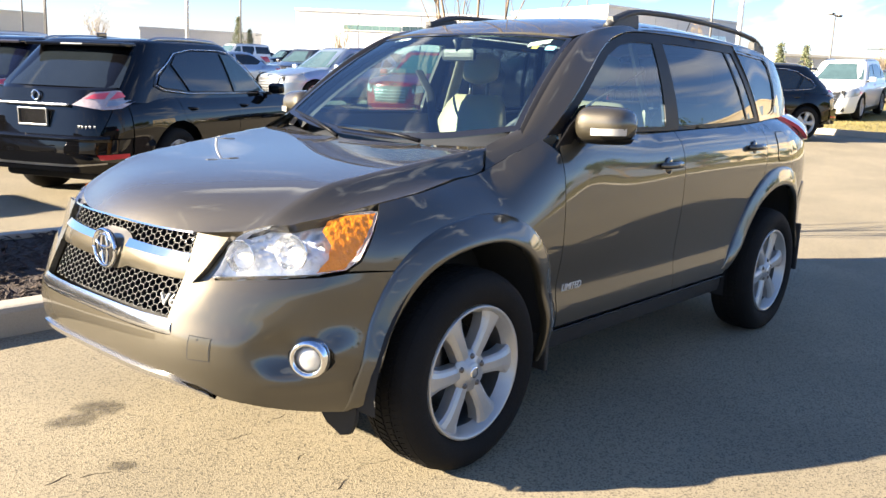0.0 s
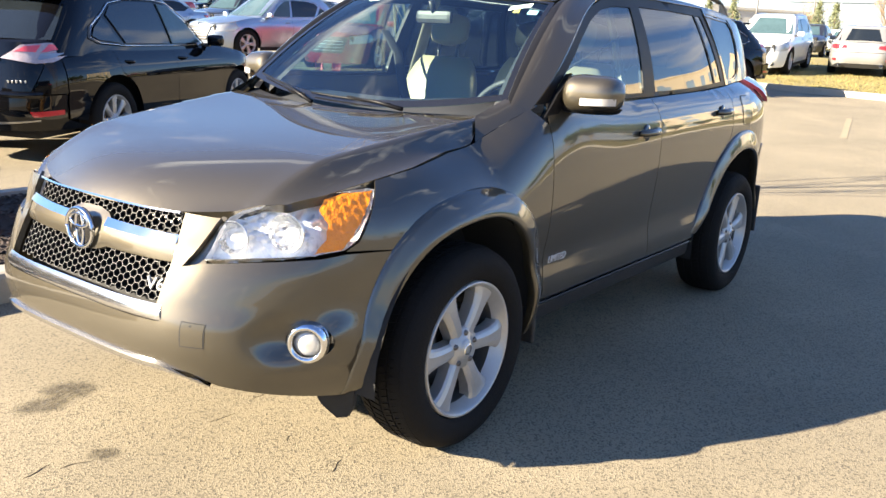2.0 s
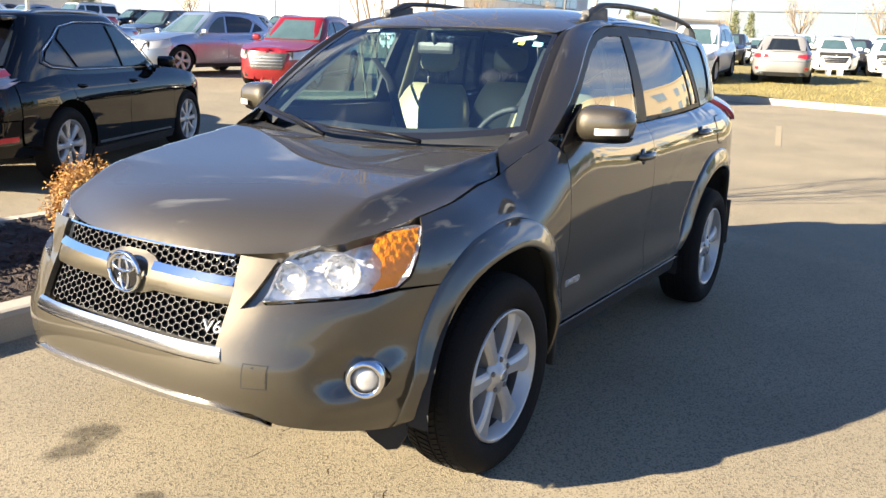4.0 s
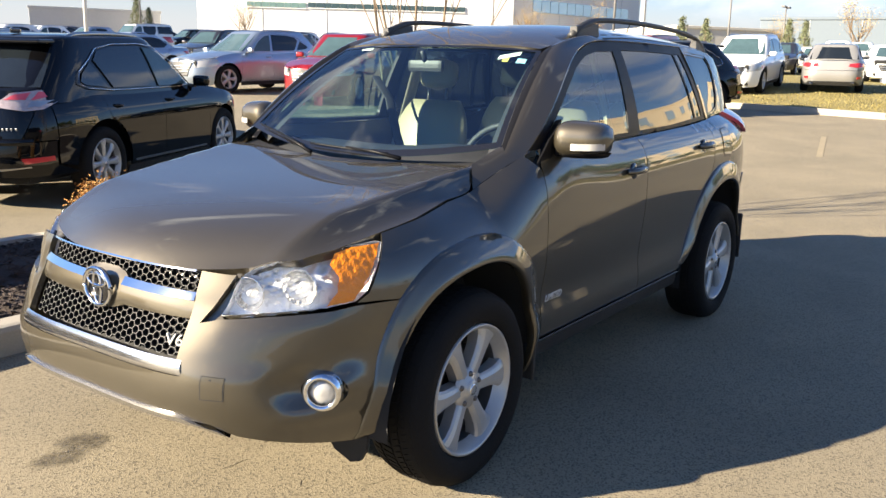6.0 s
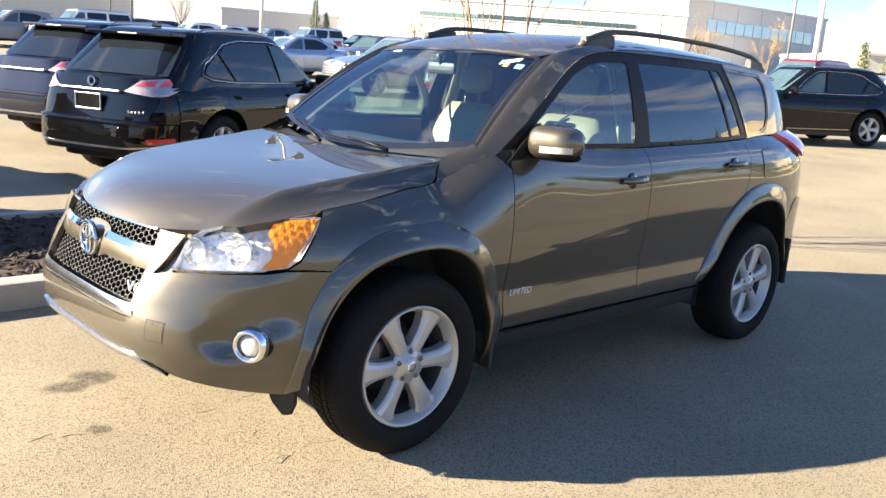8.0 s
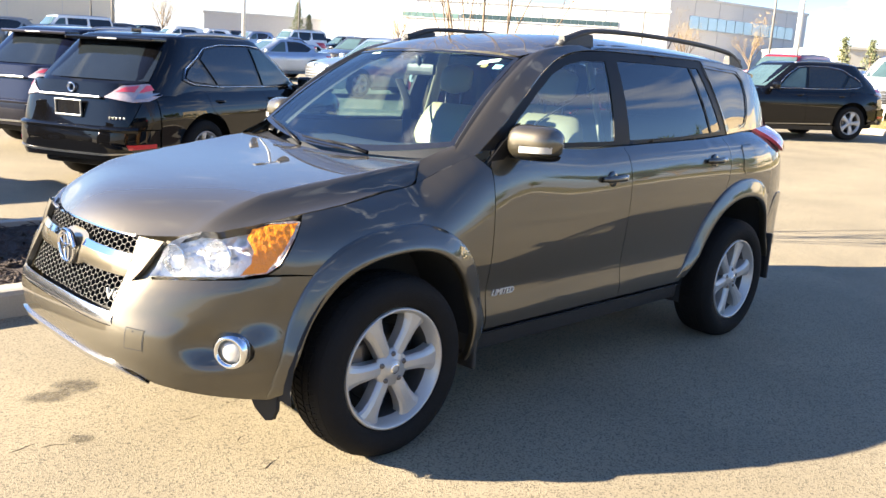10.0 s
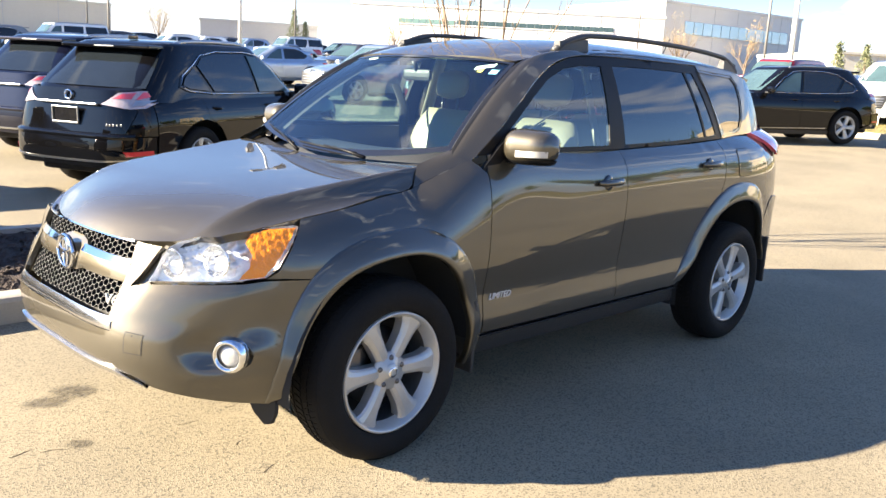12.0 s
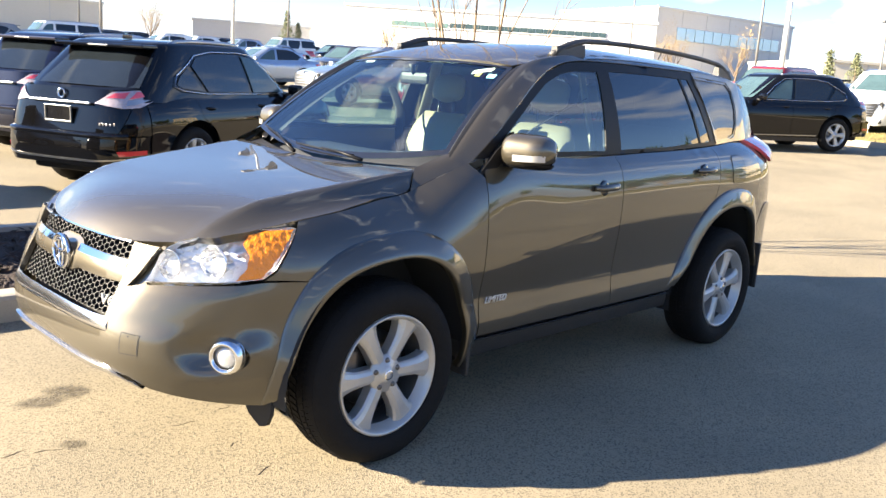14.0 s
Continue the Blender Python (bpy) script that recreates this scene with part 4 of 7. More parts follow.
# roof rails
for sg in (-1, 1):
    rail = empty("roof_rail", Matrix.Identity(4))
    rail.parent = suv
    rail["label"] = "black roof rail on two feet"
    pts, rad = [], []
    for k in range(31):
        f = k / 30
        x = 1.22 + 1.88 * f
        lift = 0.060 * clamp(f / 0.12) ** 0.6 * clamp((1 - f) / 0.10) ** 0.6
        y = sg * (s_roofw(clamp(x, 1.2, 3.05)) - 0.045)
        pts.append((x, y, s_roof(x, y)[2] + 0.006 + lift))
        rad.append(0.016 if 0.1 < f < 0.92 else 0.021)
    tube("rail_bar", pts, rad, M_PLASTIC, rail, flat=0.8, sides=10)
    for x0, x1 in ((1.24, 1.46), (2.90, 3.08)):
        p = []
        for k in range(6):
            x = x0 + (x1 - x0) * k / 5
            y = sg * (s_roofw(x) - 0.045)
            p.append([(x, y - 0.022, s_roof(x, y)[2] - 0.01), (x, y + 0.022, s_roof(x, y)[2] - 0.01), (x, y + 0.016, s_roof(x, y)[2] + 0.05), (x, y - 0.016, s_roof(x, y)[2] + 0.05)])
        skin("rail_foot", p, M_PLASTIC, rail, closed=True, caps=True, smooth=False)
tube("antenna", [(3.05, 0.0, 1.63), (3.17, 0.0, 1.80)], [0.006, 0.003], M_PLASTIC, suv)

# door mirrors
for sg in (-1, 1):
    mir = empty("door_mirror", Matrix.Identity(4))
    mir.parent = suv
    rows = []
    for k in range(17):
        f = k / 16
        y = sg * (0.812 + 0.222 * f)
        sc = (1 - abs(2 * f - 1) ** 4.5) ** 0.5 if 0 < f < 1 else 0.0
        sc = max(sc, 0.02)
        row = []
        for j in range(24):
            t = 2 * math.pi * j / 24
            cx, cz = math.cos(t), math.sin(t)
            ex = 0.088 * sc * (abs(cx) ** 0.8) * (1 if cx > 0 else -1) * (0.55 if cx > 0 else 1.0)
            ez = 0.076 * sc * (abs(cz) ** 0.75) * (1 if cz > 0 else -1) * (1.0 - 0.16 * f)
            row.append((0.66 + 0.07 * f * 0.6 + ex, y, 1.194 + 0.004 * f + ez))
        rows.append(row)
    skin("mirror_shell", rows, M_BODY, mir, closed=True, caps=True, turn=sg > 0)
    part("mirror_foot", box_bm(0.075, 0.10, 0.035, 0.016, (0.665, sg * 0.825, 1.138)), M_FRAME, mir)
    rows = [[(0.665 + 0.042 * f + 0.070 * math.cos(t) * (0.5 if math.cos(t) > 0 else 1.0) * (1 - abs(2 * f - 1) ** 4) ** 0.5, sg * (0.822 + 0.205 * f), 1.146 - 0.030 * math.sin(t) * (1 - abs(2 * f - 1) ** 4) ** 0.5 * (1 - 0.2 * f)) for t in [math.pi * j / 10 for j in range(11)]] for f in [k / 12 for k in range(13)]]
    skin("mirror_base", rows, M_FRAME, mir, "black lower cap", turn=sg > 0)
    rows = [[(0.575 + 0.022 * max(0, (f - 0.55)) / 0.45 * 2.2 + (0.05 * ((f - 0.75) / 0.25) ** 2 if f > 0.75 else 0), sg * (0.815 + 0.220 * f), 1.154 + dz + 0.006 * f) for dz in (0.0, 0.012, 0.026)] for f in [0.45 + 0.5 * k / 14 for k in range(15)]]
    skin("signal_lamp", rows, M_CLEARLENS, mir, "clear turn signal strip", turn=sg < 0)
    part("mirror_glass", box_bm(0.006, 0.16, 0.10, 0.002, (0.712, sg * 0.918, 1.196)), M_CHROME, mir)
    tri = [(0.500, 1.085), (0.545, 1.068), (0.62, 1.13), (0.66, 1.165), (0.71, 1.262), (0.60, 1.185)]
    panel("mirror_sail", [(x, z) for x, z in tri] if sg < 0 else tri, (lambda x, z: s_side(x, z)) if sg < 0 else (lambda x, z: (x, -s_side(x, z)[1], z)), M_FRAME, mir, step=0.03, off=0.024, thick=0.03)

# handles
for hx, hz in ((1.33, 1.005), (2.30, 1.062)):
    for sg in (-1, 1):
        hd = empty("door_handle", Matrix.Identity(4))
        hd.parent = suv
        y = s_half(hx, hz)
        bmc = bmesh.new()
        bmesh.ops.create_uvsphere(bmc, u_segments=20, v_segments=10, radius=1.0)
        bmesh.ops.scale(bmc, vec=(0.042, 0.012, 0.042), verts=bmc.verts)
        bmesh.ops.translate(bmc, vec=(hx, sg * (y - 0.004), hz), verts=bmc.verts)
        part("handle_cup", bmc, M_GLOSSBLACK, hd, smooth=True)
        pts = [(hx - 0.085, sg * (y + 0.004), hz + 0.006), (hx - 0.06, sg * (y + 0.026), hz + 0.007), (hx, sg * (y + 0.034), hz + 0.008), (hx + 0.06, sg * (y + 0.030), hz + 0.009), (hx + 0.10, sg * (y + 0.004), hz + 0.010)]
        tube("handle_grip", pts, [0.012, 0.014, 0.014, 0.015, 0.014], M_BODY, hd, flat=1.1, sides=10)
        if hx < 2 and sg < 0:
            lathe("lock", [(0, -0.008), (0.011, -0.008), (0.013, 0.002)], M_SATIN, hd, "y", 14, (hx + 0.105, -(y + 0.006), hz + 0.010))
tilt = Matrix.Rotation(radians(90), 4, "X")
letters("letters", "LIMITED", 0.038, 0.002, Matrix.Translation((0.606, -(s_half(0.606, 0.562) + 0.004), 0.562)) @ tilt, M_LETTER, suv, "chrome LIMITED lettering", 0.35)
# mud flaps
for x, z, sg in ((0.44, 0.41, -1), (0.44, 0.41, 1), (3.12, 0.44, -1), (3.12, 0.44, 1)):
    part("mud_flap", box_bm(0.02, 0.26, 0.31 if x < 1 else 0.29, 0.008, (x, sg * 0.75, z)), M_PLASTIC, suv)
flap = [(-0.10, 0.06), (0.10, 0.06), (0.095, 0.0), (0.07, -0.045), (0.03, -0.06), (-0.04, -0.035), (-0.085, 0.01)]
for sg in (-1, 1):
    rows = [[(-0.45 + dx, sg * (0.685 + y), 0.265 + z) for y, z in flap] for dx in (-0.008, 0.008)]
    skin("splash_guard", rows, M_SHADOW, suv, closed=True, caps=True, smooth=False)


# ---- wheels ----
def wheel(parent, at, side, r=0.352, width=0.235, rim_r=0.232, spokes=6, tread=True, spoke_w=0.62, lugs=5, turn=0.0):
    """A tyre on an alloy rim; side -1 faces -y."""
    wh = empty("wheel", Matrix.Translation(at) @ (Matrix.Identity(4) if side < 0 else Matrix.Rotation(math.pi, 4, "Z")))
    wh.parent = parent
    h = width / 2
    prof = [(rim_r + 0.004, -h + 0.030), (rim_r + 0.012, -h + 0.012), (rim_r + 0.030, -h + 0.002), (r - 0.055, -h - 0.004), (r - 0.030, -h + 0.004), (r - 0.012, -h + 0.020), (r - 0.002, -h + 0.042), (r, -h + 0.06), (r, h - 0.06), (r - 0.012, h - 0.02), (r - 0.05, h), (rim_r, h - 0.02)]
    tyre = lathe("tyre", prof, M_RUBBER, wh, "y", 72)
    if tread:
        verts, faces = [], []
        n = 84
        for k in range(n):
            for y0, y1, sk in ((-h + 0.030, -h + 0.066, 0.35), (-h + 0.078, -0.012, 0.6), (0.0, h - 0.078, -0.6), (h - 0.07, h - 0.03, -0.35)):
                a0 = 2 * math.pi * k / n
                da = 2 * math.pi / n * 0.74
                k0 = len(verts)
                for rr in (r - 0.012, r + 0.004):
                    for aa, yy in ((a0, y0), (a0 + da, y0), (a0 + da + sk * 0.05, y1), (a0 + sk * 0.05, y1)):
                        q = rr - (0.010 if (yy < -h + 0.04 or yy > h - 0.04) else 0)
                        verts.append((q * math.cos(aa), yy, q * math.sin(aa)))
                faces += [(k0 + 4, k0 + 5, k0 + 6, k0 + 7), (k0, k0 + 1, k0 + 5, k0 + 4), (k0 + 1, k0 + 2, k0 + 6, k0 + 5), (k0 + 2, k0 + 3, k0 + 7, k0 + 6), (k0 + 3, k0, k0 + 4, k0 + 7)]
        link_mesh("tread", verts, faces, M_RUBBER, tyre, "", smooth=False)
    lathe("barrel", [(rim_r - 0.020, h - 0.03), (rim_r - 0.028, -h + 0.06)], M_BARREL, wh, "y", 48)
    rim = lathe("rim", [(rim_r - 0.028, -h + 0.06), (rim_r - 0.014, -h + 0.030), (rim_r - 0.007, -h + 0.014), (rim_r - 0.001, -h + 0.008), (rim_r + 0.005, -h + 0.011), (rim_r + 0.006, -h + 0.03)], M_ALLOY, wh, "y", 64, label="grey alloy rim")
    lathe("brake_disc", [(0.05, 0.0), (0.15, 0.0), (0.152, 0.02)], M_STEEL, wh, "y", 40)
    part("brake_caliper", box_bm(0.07, 0.05, 0.14, 0.015, (-0.13, -0.01, 0.03)), M_STEEL, wh)
    # near-black disc: the shade deep inside the wheel, as colour
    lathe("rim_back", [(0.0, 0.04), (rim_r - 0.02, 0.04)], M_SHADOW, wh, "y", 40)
    for s in range(spokes):
        a = 2 * math.pi * (s + turn) / spokes
        rows = []
        for f in (0.0, 0.15, 0.35, 0.6, 0.8, 0.93, 1.0):
            rr = 0.045 + (rim_r - 0.053) * f
            w = (math.pi / spokes) * spoke_w
            ww = (0.029 + 0.006 * f + 0.040 * f ** 6) * (rim_r / 0.232) * (6 / spokes) ** 0.8
            y0 = -h + 0.030 - 0.004 * math.sin(math.pi * f) + 0.006 * (1 - f)
            row = []
            for q, dy in ((-0.96, 0.055), (-1.0, 0.013), (-0.80, 0.005), (-0.42, -0.002), (0.42, -0.002), (0.80, 0.005), (1.0, 0.013), (0.96, 0.055)):
                row.append((rr * math.cos(a) - ww * q * math.sin(a), y0 + dy, rr * math.sin(a) + ww * q * math.cos(a)))
            rows.append(row)
        skin("spoke", rows, M_ALLOY, rim, "", smooth=False)
    hub_o = lathe("hub_cap", [(0.0, -h + 0.018), (0.028, -h + 0.019), (0.034, -h + 0.024), (0.038, -h + 0.030), (0.070, -h + 0.034), (0.076, -h + 0.05)], M_ALLOY, rim, "y", 36)
    lathe("hub_mark", [(0.014, -h + 0.0165), (0.020, -h + 0.0165), (0.021, -h + 0.02)], M_CHROME, rim, "y", 28)
    for k in range(lugs):
        a = 2 * math.pi * (k + 0.25) / lugs
        lathe("lug_nut", [(0.0, -h + 0.026), (0.008, -h + 0.026), (0.012, -h + 0.034), (0.012, -h + 0.06)], M_STEEL, rim, "y", 8, (0.056 * math.cos(a), 0, 0.056 * math.sin(a)))
    return wh


for hx in (0.0, WB):
    for sg in (-1, 1):
        wheel(suv, (hx, sg * 0.782, HUB), sg, turn=0.0 if hx == 0 else 0.2)

# ---- inside the SUV ----
rows = []
for k in range(15):
    a = k / 14 * 2 - 1
    row = []
    for f, dz in ((0.0, -0.06), (0.06, -0.02), (0.3, 0.015), (0.55, 0.02), (0.7, -0.02), (0.75, -0.12), (0.72, -0.35)):
        row.append((0.36 + 0.10 * a * a + 0.55 * f, 0.69 * a, 1.085 + dz + (0.03 * math.exp(-((a + 0.5) / 0.3) ** 2) if 0.1 < f < 0.7 else 0)))
    rows.append(row)
skin("dashboard", rows, M_DASH, suv, "dark dashboard")
sw = empty("steering_wheel", Matrix.Identity(4))
sw.parent = suv
swm = Matrix.Translation((0.92, -0.37, 1.04)) @ Matrix.Rotation(radians(-62), 4, "Y")
pts = [swm @ Vector((0.185 * math.cos(t), 0.185 * math.sin(t), 0)) for t in [2 * math.pi * k / 32 for k in range(33)]]
tube("wheel_rim", pts, 0.016, M_DASH, sw)
for a in (90, 200, 340):
    tube("wheel_spoke", [swm @ Vector((0, 0, -0.02)), swm @ Vector((0.18 * math.cos(radians(a)), 0.18 * math.sin(radians(a)), 0))], [0.05, 0.016], M_DASH, sw, flat=0.4)


def seat(x, y, w=0.50, rest=0.24):
    se = empty("seat", Matrix.Identity(4))
    se.parent = suv
    se["label"] = "cream leather seat"
    part("cushion", box_bm(0.52, w, 0.17, 0.06, (x - 0.10, y, 0.70), 4), M_LEATHER, se, smooth=True)
    rows = []
    for k in range(13):
        f = k / 12
        zz, xx = 0.72 + 0.56 * f, x + 0.16 + 0.17 * f
        hw = w / 2 * (0.92 + 0.08 * math.sin(math.pi * min(1, f * 1.2))) * (1 - 0.30 * clamp((f - 0.72) / 0.28) ** 2)
        th = 0.075 * (1 - 0.55 * clamp((f - 0.8) / 0.2) ** 2)
        rows.append([(xx - th * math.cos(t) * (1.0 if math.cos(t) > 0 else 0.6) * (1 + 0.25 * abs(math.sin(t)) ** 4), y + hw * math.sin(t), zz) for t in [2 * math.pi * j / 28 for j in range(28)]])
    skin("backrest", rows, M_LEATHER, se, closed=True, caps=True)
    rows = []
    for k in range(9):
        f = k / 8
        s = math.sqrt(max(0.03, 1 - (2 * f - 1) ** 4))
        rows.append([(x + 0.335 + 0.03 * f - 0.05 * s * math.cos(t), y + rest / 2 * s * math.sin(t), 1.335 + 0.17 * f) for t in [2 * math.pi * j / 20 for j in range(20)]])
    skin("headrest", rows, M_LEATHER, se, closed=True, caps=True)
    for dy in (-0.06, 0.06):
        tube("headrest_post", [(x + 0.33, y + dy, 1.25), (x + 0.34, y + dy, 1.36)], 0.007, M_STEEL, se)
    return se


seat(1.13, -0.37)
seat(1.13, 0.37)
for y in (-0.42, 0.0, 0.42):
    seat(2.05, y, 0.44, 0.24)
tube("seat_belt", [(1.40, -0.66, 1.42), (1.27, -0.50, 1.285), (1.165, -0.44, 1.20), (1.12, -0.37, 1.06), (1.07, -0.20, 0.80)], [0.020, 0.022, 0.022, 0.022, 0.022], M_BELT, suv, flat=0.15)
tube("seat_belt", [(1.20, -0.30, 1.262), (1.155, -0.27, 1.19), (1.125, -0.245, 1.08), (1.10, -0.23, 0.95)], [0.018, 0.02, 0.02, 0.018], M_BELT, suv, flat=0.15)
tube("seat_belt", [(1.33, 0.70, 1.40), (1.27, 0.55, 1.28), (1.14, 0.40, 1.12), (1.08, 0.24, 0.86)], [0.024, 0.026, 0.026, 0.024], M_BELT, suv, flat=0.15)
for sg in (-1, 1):
    rows = [[(1.49 + 0.02 * j, sg * (0.715 - 0.19 * k / 8 - 0.03 * (j % 2)), 1.0 + 0.58 * k / 8) for j in range(4)] for k in range(9)]
    skin("pillar_trim", rows, M_CREAM, suv, "cream pillar trim")
    rows = [[tuple(Vector(s_screen(sg * (0.98 - 0.10 * j), k / 10)) + Vector((0.04, 0, -0.03 - 0.02 * j))) for j in range(2)] for k in range(11)]
    skin("pillar_trim", rows, M_DASH, suv, "dark windscreen pillar trim")
    rows = [[(0.55 + 1.95 * k / 10, sg * (0.74 - 0.02 * j), 0.6 + 0.54 * j / 3) for j in range(4)] for k in range(11)]
    skin("door_lining", rows, M_CREAM, suv, "cream door lining")
    rows = [[(0.52 + 1.98 * k / 10, sg * (0.715 - 0.03 * math.sin(math.pi * j / 4) - 0.01 * j), 0.97 + 0.19 * j / 4) for j in range(5)] for k in range(11)]
    skin("door_top", rows, M_DASH, suv, "dark upper door lining")
rows = [[(1.08 + 2.1 * k / 12, 0.545 * (i / 4 - 1), s_roof(1.08 + 2.1 * k / 12, 0.545 * (i / 4 - 1))[2] - 0.035) for i in range(9)] for k in range(13)]
skin("headliner", rows, M_CREAM, suv, "cream headliner")
part("rear_view_mirror", box_bm(0.03, 0.20, 0.058, 0.02, (0.86, 0.0, 1.462)), M_PLASTIC, suv, "black rear view mirror")
tube("mirror_stalk", [(0.83, 0, 1.53), (0.86, 0, 1.475)], 0.012, M_PLASTIC, suv)
for nm, a, b, wa, wb, mt, lb in (("sticker", -0.775, 0.925, 0.075, 0.024, M_PAPER, "pale paper strip stuck askew"), ("sticker", -0.765, 0.872, 0.022, 0.022, M_YELLOW, "small yellow sticker"), ("sticker", -0.885, 0.868, 0.035, 0.028, M_BLUEPAPER, "small blue sticker"), ("sticker", 0.66, 0.975, 0.07, 0.02, M_PAPER, "pale paper sticker")):
    rows = [[Vector(s_screen(a - wa + 2 * wa * i / 4, b - wb + 2 * wb * j / 4 + (0.016 * (2 - i) if a < -0.7 and wa > 0.05 else 0))) + Vector((0.004, 0, -0.004)) for i in range(5)] for j in range(5)]
    skin(nm, rows, mt, suv, lb)

# ---- ground, kerbs, planting ----
def asphalt():
    m = surface("asphalt", (0.236, 0.199, 0.133), 0.88, vary=0.17, scale=0.35, fine=260.0, bump=0.5, bumpdist=0.003)
    n, l = m.node_tree.nodes, m.node_tree.links
    b = n["Principled BSDF"]
    co = n.new("ShaderNodeTexCoord")
    old = b.inputs["Base Color"].links[0].from_socket
    stone = n.new("ShaderNodeTexVoronoi")
    stone.inputs["Scale"].default_value = 165.0
    l.new(co.outputs["Object"], stone.inputs["Vector"])
    sep = n.new("ShaderNodeSeparateColor")
    l.new(stone.outputs["Color"], sep.inputs[0])
    pit = n.new("ShaderNodeMapRange")
    pit.inputs["From Min"].default_value, pit.inputs["From Max"].default_value = 0.62, 0.92
    pit.inputs["To Min"].default_value, pit.inputs["To Max"].default_value = 0.0, 0.8
    l.new(sep.outputs[0], pit.inputs["Value"])
    dark = n.new("ShaderNodeMix")
    dark.data_type = "RGBA"
    dark.inputs[7].default_value = (0.075, 0.062, 0.044, 1)
    l.new(pit.outputs["Result"], dark.inputs[0])
    l.new(old, dark.inputs[6])
    wear = n.new("ShaderNodeTexNoise")
    wear.inputs["Scale"].default_value, wear.inputs["Detail"].default_value, wear.inputs["Distortion"].default_value = 0.9, 7.0, 0.4
    l.new(co.outputs["Object"], wear.inputs["Vector"])
    wr = n.new("ShaderNodeMapRange")
    wr.inputs["From Min"].default_value, wr.inputs["From Max"].default_value = 0.35, 0.7
    wr.inputs["To Min"].default_value, wr.inputs["To Max"].default_value = 0.86, 1.1
    l.new(wear.outputs["Fac"], wr.inputs["Value"])
    mul = n.new("ShaderNodeVectorMath")
    mul.operation = "SCALE"
    l.new(dark.outputs[2], mul.inputs[0])
    l.new(wr.outputs["Result"], mul.inputs["Scale"])
    l.new(mul.outputs[0], b.inputs["Base Color"])
    bu = n.new("ShaderNodeBump")
    bu.inputs["Strength"].default_value, bu.inputs["Distance"].default_value = 0.35, 0.003
    l.new(stone.outputs["Distance"], bu.inputs["Height"])
    old_b = b.inputs["Normal"].links[0].from_socket
    l.new(old_b, bu.inputs["Normal"])
    l.new(bu.outputs["Normal"], b.inputs["Normal"])
    return m


M_ASPHALT = asphalt()
M_CONCRETE = surface("kerb_concrete", (0.33, 0.30, 0.25), 0.85, vary=0.14, scale=3.0, fine=110, bump=0.5, bumpdist=0.004)
M_MULCH = surface("bark_mulch", (0.042, 0.029, 0.023), 0.95, vary=0.4, scale=8, fine=90, bump=0.8, bumpdist=0.02)
M_GRASS = surface("autumn_grass", (0.15, 0.125, 0.034), 0.9, vary=0.3, scale=0.7, fine=14, bump=0.8, bumpdist=0.05, dirt=(0.22, 0.18, 0.06))
M_TWIG = surface("dry_twig", (0.10, 0.075, 0.05), 0.9, vary=0.25, scale=20)
M_STRAW = surface("pale_straw", (0.36, 0.31, 0.2), 0.9, vary=0.2, scale=20)
M_LINE = surface("worn_yellow_line", (0.268, 0.222, 0.142), 0.85, vary=0.2, scale=5, fine=60, bump=0.3)
gx = [-220, -120, -60, -30, -15, -8] + [k * 0.75 - 6 for k in range(50)] + [36, 44, 60, 90, 140, 240, 400, 900]
gy = [-900, -400, -200, -90, -50, -25, -12] + [k * 0.75 - 8 for k in range(50)] + [34, 44, 60, 90, 140, 240, 400, 900]
rows = [[(x, y, ground_z(min(x, 160), clamp(y, -160, 160))) for x in gx] for y in gy]
tagged(skin("ground", rows, M_ASPHALT, None, smooth=True), "worn tan-grey asphalt of the car lot", "ground", kind="structure")


def kerb(pts, closed, w, h, label):
    """A kerb of cast lengths along pts, with a rounded top edge."""
    k = empty("kerb", Matrix.Identity(4), label, "kerb", kind="structure")
    n = len(pts)
    for i in range(n if closed else n - 1):
        a, b = Vector((*pts[i], 0)), Vector((*pts[(i + 1) % n], 0))
        ln = (b - a).length
        m = max(1, round(ln / 2.4))
        d = (b - a).normalized()
        s = Vector((-d.y, d.x, 0))
        for j in range(m):
            p, q = a + d * (ln * j / m + 0.006), a + d * (ln * (j + 1) / m - 0.006)
            rows = []
            for c in (p, p.lerp(q, 0.5), q):
                z = ground_z(c.x, c.y)
                rows.append([c + s * o + Vector((0, 0, z + v)) for o, v in ((0.0, -0.1), (0.008, h - 0.03), (0.02, h - 0.006), (0.045, h), (w, h), (w, -0.1))])
            skin("kerb_length", rows, M_CONCRETE, k, smooth=False, caps=True, closed=True)
    return k


ISLE = [(-3.4, 1.64), (5.3, 1.64), (5.8, 1.95), (5.9, 2.6), (5.75, 3.35), (5.3, 3.75), (-3.4, 3.75)]
kerb(ISLE, True, 0.16, 0.15, "pale concrete kerb round the mulch bed")
isle_in = [(-3.25, 1.78), (5.25, 1.78), (5.65, 2.05), (5.75, 2.6), (5.6, 3.25), (5.25, 3.6), (-3.25, 3.6)]
tagged(panel("mulch_bed", isle_in, lambda x, y: (x, y, ground_z(x, y) + 0.115 + 0.025 * noise.noise((x * 2.5, y * 2.5, 0))), M_MULCH, None, step=0.11, thick=0.0, middle=(1, 2, -5)), "dark bark mulch bed inside a kerb", "mulch bed", kind="structure")
rnd = random.Random(5)
verts, faces = [], []
